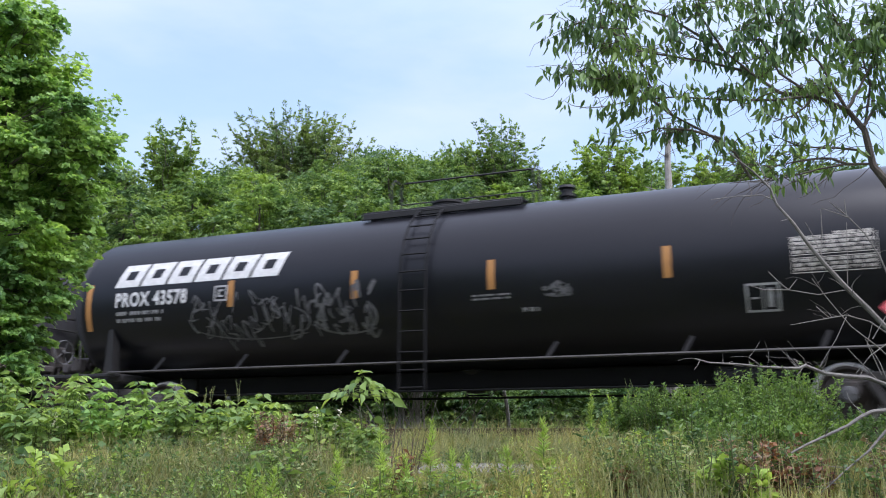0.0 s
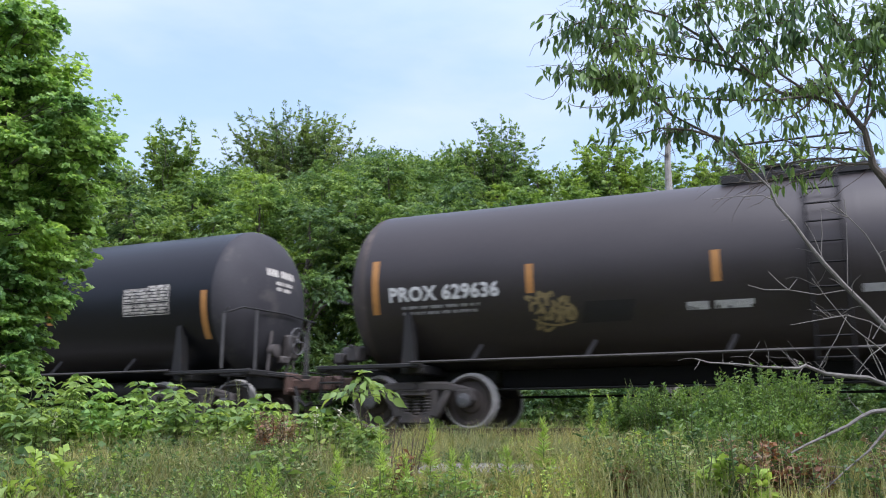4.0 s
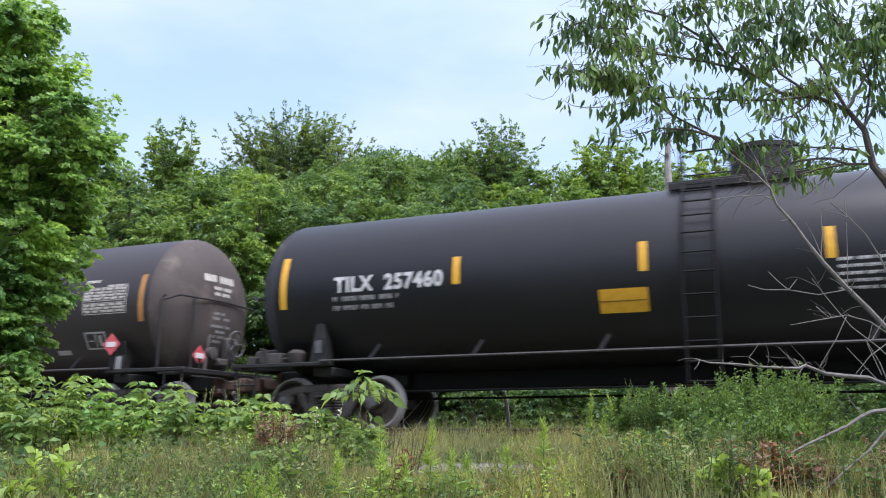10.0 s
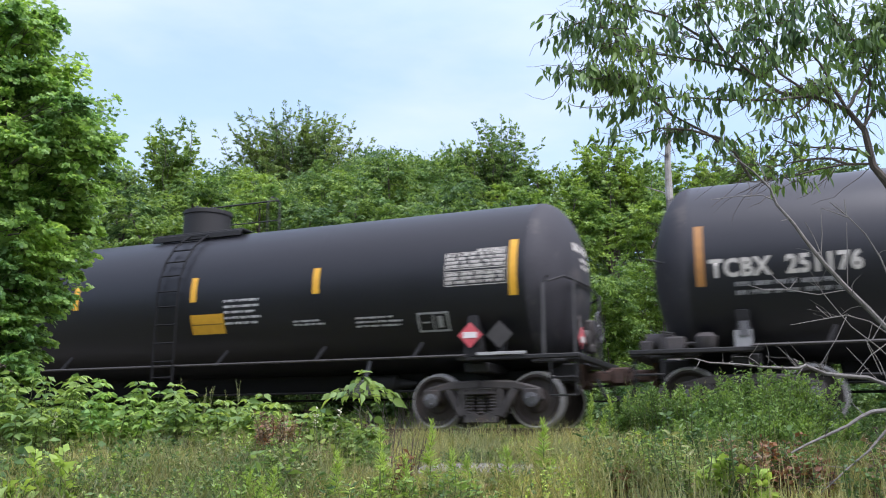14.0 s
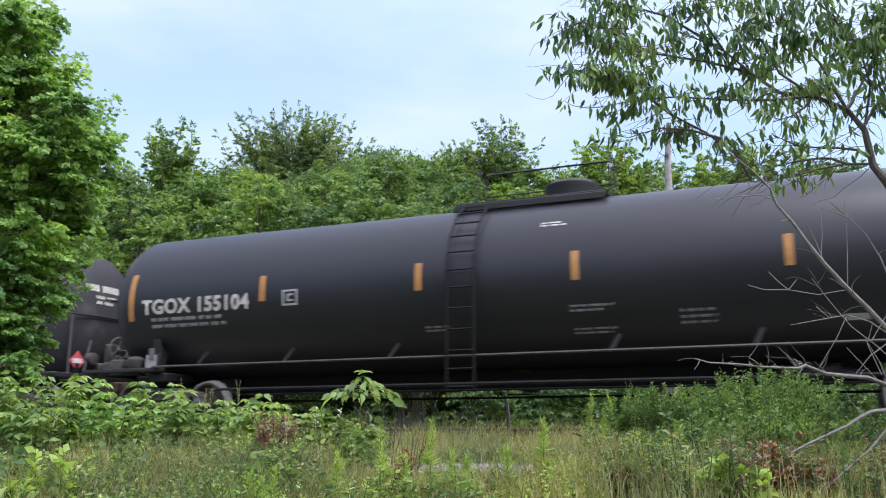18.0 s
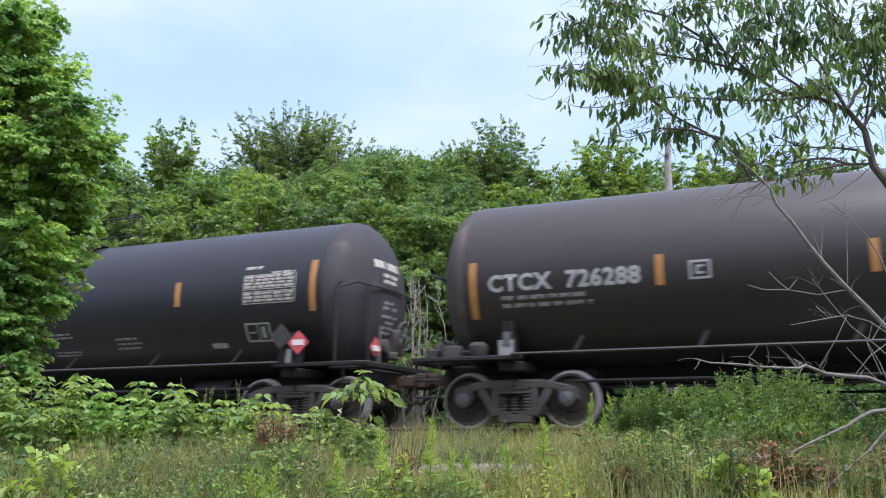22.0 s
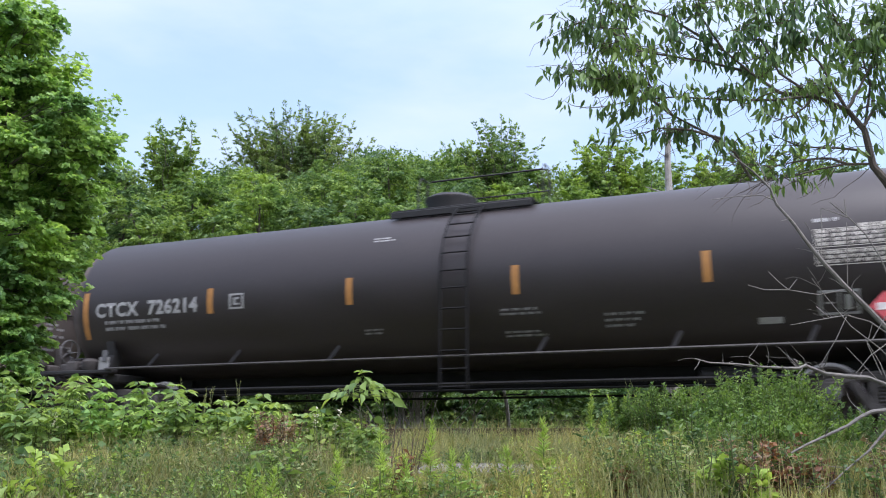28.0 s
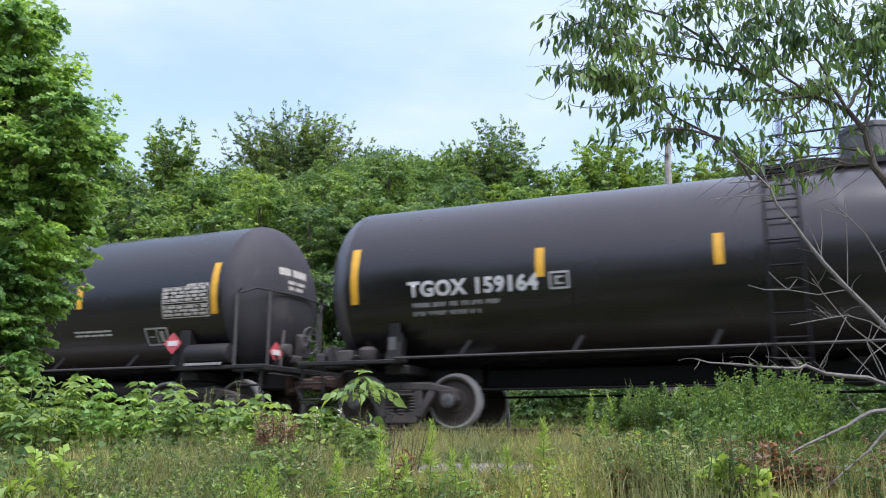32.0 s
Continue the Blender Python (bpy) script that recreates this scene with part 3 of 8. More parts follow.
def tree(base, blobs, count, size, tmpl, mat, label, trunk_r=0.14, bark="bark", category="tree", group="", name="tree", clumps=14, spread=0.32, droop=0.5, flat=0.55, shell=0.55, twigs=10, trunk_top=None, sky=0.55, sprays=None, ends=()):
    """A tapered trunk, limbs that reach into each mass of the crown, twigs, and a crown of many single leaves."""
    rng = np.random.default_rng(int(abs(base[0] * 131 + base[1] * 977 + count)) % 100000)
    base = Vector(base)
    thing = new(name)
    thing.location = base
    tagged(thing, label, category, group)
    rel = [(Vector(c) - base, r) for c, r in blobs]
    top = Vector(trunk_top) - base if trunk_top else max((c for c, _ in rel), key=lambda c: c.z)
    spine = bend((0, 0, -0.15), top, rng, 0.05, 8)
    rad = [trunk_r * (1.25 if i == 0 else 1 - 0.85 * i / 8) for i in range(9)]
    part("trunk", Shape().tube(spine, rad, 8), M[bark], thing)
    for c, r in rel:
        j = min(7, max(1, int(8 * max(0.15, c.z - max(r)) / max(top.z, 0.5))))
        start = spine[j]
        if (c - start).length < 0.2:
            continue
        limb = Shape()
        line = bend(start, c, rng, 0.1, 6)
        r0 = max(0.012, rad[j] * 0.55)
        limb.tube(line, [r0 * (1 - 0.8 * i / 6) for i in range(7)], 6)
        for _ in range(twigs):
            s = line[int(rng.integers(2, 7))]
            e = c + Vector(rng.normal(0, 1, 3)).normalized() * (max(r) * 0.95)
            e.z = c.z + (e.z - c.z) * r[2] / max(r)
            limb.tube(bend(s, e, rng, 0.12, 3), [r0 * 0.3, r0 * 0.22, r0 * 0.15, 0.004], 4)
        part("limb", limb, M[bark], thing)
    if sprays:
        P, D, O = mass_sprays(rng, [(tuple(c), r) for c, r in rel], *sprays, droop=droop)
        if ends:
            a, b = np.array([tuple(Vector(p) - base) for p, _ in ends]), np.array([tuple(Vector(q) - base) for _, q in ends])
            E = spray_leaves(rng, a, b - a, np.linalg.norm(b - a, axis=1), 64, 0.4, droop, 0.02, 0.7)
            P, D, O = (np.concatenate(x) for x in zip((P, D, O), E))
            tw = Shape()
            for p, q in zip(a, b):
                tw.tube(bend(p, q, rng, 0.06, 3), [0.005, 0.004, 0.003, 0.0015], 4)
            tagged(part("twig", tw, M[bark], thing), kind="stuff")
    else:
        P, D, O = blob_leaves(rng, [(tuple(c), r) for c, r in rel], count, size, clumps, spread, droop, shell, sky)
    v, f = leaf_arrays(P, D, size * rng.uniform(0.65, 1.3, len(P)), tmpl, rng, flat, O)
    part("crown", arrays_mesh("crown", v, f, [M[mat]]), None, thing)
    return thing


def fan_tree(base, fork, tips, mat, label, size=0.1, twigs=16, per=24, rise=0.7, trunk_r=0.13, along=0.3, reach=(0.22, 0.5), side=0.9, more=2, spread=0.4):
    """A tree whose limbs fan out from the fork to their tips, with leafy twigs along them and sky between."""
    rng = np.random.default_rng(int(abs(base[0] * 131 + base[1] * 977 + twigs)) % 100000)
    base = Vector(base)
    thing = new("tree")
    thing.location = base
    tagged(thing, label, "tree", "trees behind the track")
    fork = Vector(fork) - base
    spine = bend((0, 0, -0.15), fork, rng, 0.03, 8)
    part("trunk", Shape().tube(spine, [trunk_r * (1.2 - 0.8 * i / 8) for i in range(9)], 8), M["bark"], thing)
    S, A, L = [], [], []
    fans = [Vector(t) for t in tips]
    fans += [t + Vector((rng.normal(0, spread), rng.normal(0, spread), -abs(rng.normal(0.35, 0.3)))) for t in fans for _ in range(more)]
    for tip in fans:
        tip = tip - base
        start = spine[-1].lerp(spine[-4], rng.random())
        ln = bend(start, tip, rng, 0.06, 8)
        limb = Shape().tube(ln, [trunk_r * 0.13 * (1 - 0.9 * i / 8) + 0.004 for i in range(9)], 5)
        way = (tip - start).normalized()
        for q in range(twigs):
            u = along + (1 - along) * (q + rng.random()) / twigs
            i = min(7, int(u * 8))
            p = ln[i].lerp(ln[i + 1], u * 8 - i)
            a = way * rise + Vector((rng.normal(0, side), rng.normal(0, side), rng.normal(0.1, 0.35)))
            l = rng.uniform(*reach) * (1.15 - 0.55 * u)
            limb.tube([p, p + a.normalized() * l * 0.8], [0.005, 0.002], 3)
            S.append(tuple(p)), A.append(tuple(a)), L.append(l)
        S.append(tuple(tip)), A.append(tuple(way)), L.append(0.3)
        part("limb", limb, M["bark"], thing)
    P, D, O = spray_leaves(rng, np.array(S), np.array(A), np.array(L), per, 0.5, 0.35, out=0.8)
    v, f = leaf_arrays(P, D, size * rng.uniform(0.65, 1.3, len(P)), FAR, rng, 0.3, O)
    part("crown", arrays_mesh("crown", v, f, [M[mat]]), None, thing)
    return thing



# ---- tank cars ----
def arc_point(x, a, R, h, eps=0.0, side=-1):
    return (x, side * (R + eps) * math.cos(a), h + (R + eps) * math.sin(a))


def patch(s, x0, x1, a0, a1, R, h, eps=0.004, skew=0.0):
    """A thin curved plate on the tank's near side, from x0 to x1 and from angle a0 up to a1."""
    n = max(1, int(abs(a1 - a0) / 0.06))
    vs, fs = [], []
    for i in range(n + 1):
        a = a0 + (a1 - a0) * i / n
        dx = skew * (i / n - 0.5)
        for e in (eps, 0.0):
            vs.append(arc_point(x0 + dx, a, R, h, e))
            vs.append(arc_point(x1 + dx, a, R, h, e))
    for i in range(n):
        k = 4 * i
        fs.append((k, k + 1, k + 5, k + 4))
        fs.append((k + 2, k, k + 4, k + 6))
        fs.append((k + 1, k + 3, k + 7, k + 5))
    fs.append((0, 2, 3, 1))
    k = 4 * n
    fs.append((k, k + 1, k + 3, k + 2))
    return s.add(vs, fs)


def blotch(x, z, w, hgt, R, h, seed):
    """Faded paint with a ragged, broken edge, as many small flakes."""
    s = Shape()
    a0, a1 = angles(z, hgt, R, h)
    nx, na = int(w / 0.03), int((a1 - a0) * R / 0.03)
    for i in range(nx):
        for j in range(na):
            u, v = (i + 0.5) / nx, (j + 0.5) / na
            f = noise.noise((u * w * 1.7 + seed, v * hgt * 1.7, 0.3)) + 0.5 * noise.noise((u * w * 6, v * hgt * 6, seed)) + 0.55 * noise.noise((u * w * 23, v * hgt * 23, seed))
            if f + 0.75 - 1.5 * max(abs(u - 0.5) * 2, abs(v - 0.5) * 2) ** 3 > 0.25:
                patch(s, x - w / 2 + w * i / nx, x - w / 2 + w * (i + 1) / nx, a0 + (a1 - a0) * j / na, a0 + (a1 - a0) * (j + 1) / na, R, h, 0.002)
    return s


def angles(z, hgt, R, h):
    a = math.asin(max(-0.999, min(0.999, (z - h) / R)))
    return a - hgt / 2 / R, a + hgt / 2 / R


def letter_row(s, x0, x1, b0, b1, R, h, rng, eps=0.004):
    """One row of a stencil too small to read: words of letter-sized bars."""
    high = (b1 - b0) * R
    step = max(0.03, high * 0.62)
    while x0 < x1 - step:
        for _ in range(int(rng.integers(2, 8))):
            if x0 > x1 - step:
                break
            if rng.random() < 0.55:
                patch(s, x0, x0 + step * 0.78, b0, b1, R, h, eps)
            else:
                cut = rng.uniform(0.3, 0.6)
                patch(s, x0, x0 + step * 0.36, b0, b1, R, h, eps)
                patch(s, x0 + step * 0.36, x0 + step * 0.8, b0 + (b1 - b0) * cut, b1, R, h, eps)
            x0 += step
        x0 += step * rng.uniform(0.7, 1.6)


def bars(x, z, w, hgt, n, R, h, rng, eps=0.004, full=False):
    """Illegible stencil lines: n rows of words."""
    s = Shape()
    a0, a1 = angles(z, hgt, R, h)
    step = (a1 - a0) / n
    for i in range(n):
        b1 = a1 - i * step
        b0 = b1 - step * (1.0 if n == 1 else 0.52 if n < 3 else 0.44)
        letter_row(s, x - w / 2, x + w / 2 - (0 if full else w * 0.25 * rng.random()), b0, b1, R, h, rng, eps)
    return s


def frame_box(x, z, w, hgt, R, h, split=False, t=0.035, eps=0.004):
    """An outlined stencil box with a small inner mark."""
    s = Shape()
    a0, a1 = angles(z, hgt, R, h)
    ta = t / R
    x0, x1 = x - w / 2, x + w / 2
    patch(s, x0, x1, a0, a0 + ta, R, h, eps)
    patch(s, x0, x1, a1 - ta, a1, R, h, eps)
    patch(s, x0, x0 + t, a0 + ta, a1 - ta, R, h, eps)
    patch(s, x1 - t, x1, a0 + ta, a1 - ta, R, h, eps)
    if split:
        patch(s, x - t * 0.3, x + t * 0.3, a0 + ta, a1 - ta, R, h, eps)
        patch(s, x + w * 0.14, x + w * 0.3, a0 + 2.2 * ta, a1 - 2.2 * ta, R, h, eps)
        patch(s, x - w * 0.34, x - w * 0.12, (a0 + a1) / 2 - ta * 0.4, (a0 + a1) / 2 + ta * 0.4, R, h, eps)
    else:
        patch(s, x - w * 0.2, x + w * 0.2, (a0 + a1) / 2 + ta, (a0 + a1) / 2 + 2 * ta, R, h, eps)
        patch(s, x - w * 0.2, x + w * 0.2, (a0 + a1) / 2 - 2 * ta, (a0 + a1) / 2 - ta, R, h, eps)
        patch(s, x - w * 0.2, x - w * 0.08, (a0 + a1) / 2 - ta, (a0 + a1) / 2 + ta, R, h, eps)
    return s


def lettering(body, x, z, w, hgt, R, h, mat):
    """Stencilled characters wrapped on the tank: centre x, z; w wide and hgt high."""
    cu = bpy.data.curves.new("lettering", "FONT")
    cu.body, cu.size, cu.offset, cu.resolution_u, cu.space_character = body, 1.0, 0.036, 3, 1.08
    ob = bpy.data.objects.new("lettering", cu)
    scene.collection.objects.link(ob)
    dg = bpy.context.evaluated_depsgraph_get()
    me = bpy.data.meshes.new_from_object(ob.evaluated_get(dg))
    bpy.data.objects.remove(ob)
    bm = bmesh.new()
    bm.from_mesh(me)
    lo = [min(v.co[i] for v in bm.verts) for i in (0, 1)]
    hi = [max(v.co[i] for v in bm.verts) for i in (0, 1)]
    for k in range(1, 5):
        y = lo[1] + (hi[1] - lo[1]) * k / 5
        bmesh.ops.bisect_plane(bm, geom=bm.verts[:] + bm.edges[:] + bm.faces[:], plane_co=(0, y, 0), plane_no=(0, 1, 0))
    a0, a1 = angles(z, hgt, R, h)
    for v in bm.verts:
        u, t = (v.co.x - lo[0]) / (hi[0] - lo[0]), (v.co.y - lo[1]) / (hi[1] - lo[1])
        v.co = arc_point(x - w / 2 + u * w, a0 + (a1 - a0) * t, R, h, 0.004)
    bm.to_mesh(me)
    bm.free()
    me.materials.clear()
    me.materials.append(mat)
    return me


def scrawl(x, z, w, hgt, R, h, seed, mat_w=0.045, loops=9):
    """A spray-painted tag nobody can read: crowded crooked strokes of uneven width, with a flourish under them."""
    r = np.random.default_rng(seed)
    s = Shape()
    a0, a1 = angles(z, hgt, R, h)
    lift = [0.004]

    def stroke(p, c, q, wide, n=9):
        """A curved stroke from p over c to q, in shares of the tag's width and height."""
        pts = []
        for i in range(n + 1):
            t = i / n
            u = [(1 - t) ** 2 * p[j] + 2 * t * (1 - t) * c[j] + t * t * q[j] for j in (0, 1)]
            pts.append((x - w / 2 + w * u[0], a0 + (a1 - a0) * u[1]))
        vs = []
        lift[0] += 0.00012
        for i, (px_, pa) in enumerate(pts):
            q_, o_ = pts[min(i + 1, n)], pts[max(i - 1, 0)]
            dx, da = q_[0] - o_[0], (q_[1] - o_[1]) * R
            L = math.hypot(dx, da) or 1
            wd = wide * (0.35 + 0.65 * math.sin(math.pi * (0.12 + 0.76 * i / n)))
            nx, na = -da / L * wd / 2, dx / L * wd / 2 / R
            vs.append(arc_point(px_ - nx, pa - na, R, h, lift[0]))
            vs.append(arc_point(px_ + nx, pa + na, R, h, lift[0]))
        s.add(vs, [(2 * i, 2 * i + 1, 2 * i + 3, 2 * i + 2) for i in range(n)])

    for k in range(loops):
        c, cw = (k + 0.5) / loops, 1.0 / loops
        slant = r.uniform(-0.25, 0.45) * cw
        for _ in range(int(r.integers(3, 6))):
            p = (c + cw * r.uniform(-0.6, 0.6), r.uniform(0.1, 0.9))
            q = (p[0] + cw * r.uniform(-0.7, 0.9) + slant, min(1, max(0, p[1] + r.choice([-1, 1]) * r.uniform(0.1, 0.65))))
            m = ((p[0] + q[0]) / 2 + cw * r.uniform(-1.5, 1.5), (p[1] + q[1]) / 2 + r.uniform(-0.7, 0.7))
            stroke(p, m, q, mat_w * r.uniform(0.6, 1.3))
    stroke((0.02, 0.3), (0.4, -0.12), (0.98, 0.14), mat_w * 0.7, 14)
    stroke((0.0, 0.55), (-0.06, 0.9), (0.14, 0.82), mat_w, 8)
    stroke((0.9, 0.75), (1.1, 0.5), (0.96, 0.2), mat_w, 8)
    return s


def slanted_rings(x, z, w, hgt, R, h):
    """A row of six bold slanted white blocks, each with a slot: the owner's mark as plain shapes."""
    out = []
    a0, a1 = angles(z, hgt, R, h)
    cw = w / 6
    da = (a1 - a0)
    sk = 0.16
    for i in range(6):
        s = Shape()
        out.append(s)
        xa, xb = x - w / 2 + i * cw + 0.03, x - w / 2 + (i + 1) * cw - 0.03
        t = 0.3
        o = lambda f: sk * (f - 0.5)
        patch(s, xa + o(0.85), xb + o(0.85), a1 - da * t, a1, R, h, skew=sk * t)
        patch(s, xa + o(0.15), xb + o(0.15), a0, a0 + da * t, R, h, skew=sk * t)
        patch(s, xa + o(0.5), xa + o(0.5) + cw * 0.28, a0 + da * t, a1 - da * t, R, h, skew=sk * 0.4)
        patch(s, xb + o(0.5) - cw * 0.28, xb + o(0.5), a0 + da * t, a1 - da * t, R, h, skew=sk * 0.4)
    return out


def diamond(x, z, r, y, thick=0.012):
    s = Shape()
    pts = [(x - r, z), (x, z - r), (x + r, z), (x, z + r)]
    s.add([(px_, y - thick, pz) for px_, pz in pts] + [(px_, y, pz) for px_, pz in pts], [(0, 1, 2, 3), (7, 6, 5, 4)] + [(i, i + 4, (i + 1) % 4 + 4, (i + 1) % 4) for i in range(4)])
    return s


def wheelset_shape():
    s = Shape()
    s.lathe([(-1.05, 0.07), (-1.0, 0.085), (-0.85, 0.085), (-0.83, 0.1), (0.83, 0.1), (0.85, 0.085), (1.0, 0.085), (1.05, 0.07)], 16, axis="y")
    return s


def wheel_shape(side):
    prof = [(0.80, 0.12), (0.80, 0.19), (0.765, 0.22), (0.755, 0.34), (0.795, 0.375), (0.83, 0.385), (0.833, 0.425), (0.835, 0.45), (0.825, 0.457), (0.72, 0.46), (0.70, 0.478), (0.68, 0.488), (0.665, 0.478), (0.66, 0.45), (0.67, 0.39), (0.70, 0.36), (0.70, 0.2), (0.66, 0.17), (0.66, 0.12)]
    return Shape().lathe([(side * a, r) for a, r in prof], 28, axis="y")


def side_frame_shape(y):
    """A cast truck side frame: arched top chord, window columns, sloping bottom chord and journal boxes."""
    s = Shape()
    d = 0.16
    z0 = 0.48
    for sgn in (-1, 1):
        s.bar((sgn * 0.98, y, z0 + 0.12), (sgn * 0.52, y, z0 + 0.23), 0.14, d, 0.03)
        s.bar((sgn * 0.62, y, z0 + 0.215), (0, y, z0 + 0.235), 0.15, d, 0.03)
        s.bar((sgn * 0.60, y, z0 + 0.17), (sgn * 0.34, y, z0 - 0.30), 0.135, d, 0.03)
        s.bar((sgn * 0.33, y, z0 + 0.2), (sgn * 0.33, y, z0 - 0.28), 0.13, d * 0.9, 0.02)
        s.bar((sgn * 0.46, y, z0 - 0.16), (0, y, z0 - 0.33), 0.14, d, 0.03)
        s.box((sgn * 0.889, y, z0 + 0.06), (0.32, 0.2, 0.24), b=0.04)
        s.bar((sgn * 1.0, y, z0 + 0.1), (sgn * 1.04, y, z0 - 0.04), 0.08, d, 0.02)
    s.bar((-0.3, y, z0 + 0.09), (0.3, y, z0 + 0.09), 0.06, d * 0.8, 0.015)
    s.bar((-0.3, y, z0 - 0.335), (0.3, y, z0 - 0.335), 0.13, d, 0.02)
    # bolster end with its ribs, between the columns
    out = math.copysign(1.0, y)
    s.box((0, y + out * 0.06, z0 + 0.12), (0.46, 0.16, 0.1), b=0.02)
    for z in (0.085, 0.155):
        s.box((0, y + out * 0.145, z0 + z), (0.5, 0.03, 0.025), b=0.006)
    return s


def spring_shape(x, y):
    """One coil spring, as a ribbed barrel."""
    prof = [(0.225, 0.001)]
    for k in range(6):
        z = 0.25 + k * 0.052
        prof += [(z - 0.022, 0.066), (z - 0.012, 0.086), (z, 0.092), (z + 0.012, 0.086), (z + 0.022, 0.066)]
    return Shape().lathe(prof + [(0.54, 0.001)], 8, (x, y, 0), "z")


def make_truck():
    """A two-axle freight truck at the origin, ready to copy."""
    t = new("truck", Shape().box((0, 0, 0.62), (0.42, 2.0, 0.24), b=0.03).box((0, 0, 0.78), (0.5, 0.6, 0.12), b=0.02).mesh("truck", M["truck"]))
    for y in (-1.0, 1.0):
        part("side_frame", side_frame_shape(y), M["truck"], t)
        for x in (-0.2, 0.0, 0.2):
            part("spring", spring_shape(x, y), M["truck"], t)
    for x in (-0.889, 0.889):
        ax = part("wheelset", wheelset_shape(), M["wheel_plate"], t)
        ax.location = (x, 0, 0.457)
        me = wheel_shape(-1).add(wheel_shape(1).v, wheel_shape(1).f).add(wheelset_shape().v, wheelset_shape().f).mesh("wheelset", M["wheel_plate"])
        me.materials.append(M["wheel"])
        for p in me.polygons:
            r = math.hypot(p.center.x, p.center.z)
            p.material_index = 1 if r > 0.428 else 0
        # three bolts and a painted dot on each axle end show the turning
        ax.data = me
        cap = Shape()
        for sd in (-1, 1):
            cap.lathe([(sd * 1.04, 0.125), (sd * 1.12, 0.12), (sd * 1.135, 0.10), (sd * 1.135, 0.001)], 16, axis="y")
            for k in range(3):
                a = 2.09 * k
                cap.box((0.065 * math.cos(a), sd * 1.143, 0.065 * math.sin(a)), (0.035, 0.03, 0.035), b=0.005)
        # the cap turns with its axle, so it is joined to it
        ax.data = me
        cm = cap.mesh("bearing_cap", M["steel_grey"])
        bm = bmesh.new()
        bm.from_mesh(me)
        k0 = len(bm.faces)
        bm.from_mesh(cm)
        bm.faces.ensure_lookup_table()
        for i in range(k0, len(bm.faces)):
            bm.faces[i].material_index = 2
        bm.to_mesh(me)
        bm.free()
        me.materials.append(M["steel_grey"])
    return t


TRUCK = None
WHEELS, CARS = [], []


def tank_profile(half, R, dep):
    pr = []
    for i in range(17):
        a = math.pi / 2 * i / 16
        pr.append((-half - dep * math.cos(a), max(0.0001, R * math.sin(a))))
    return pr


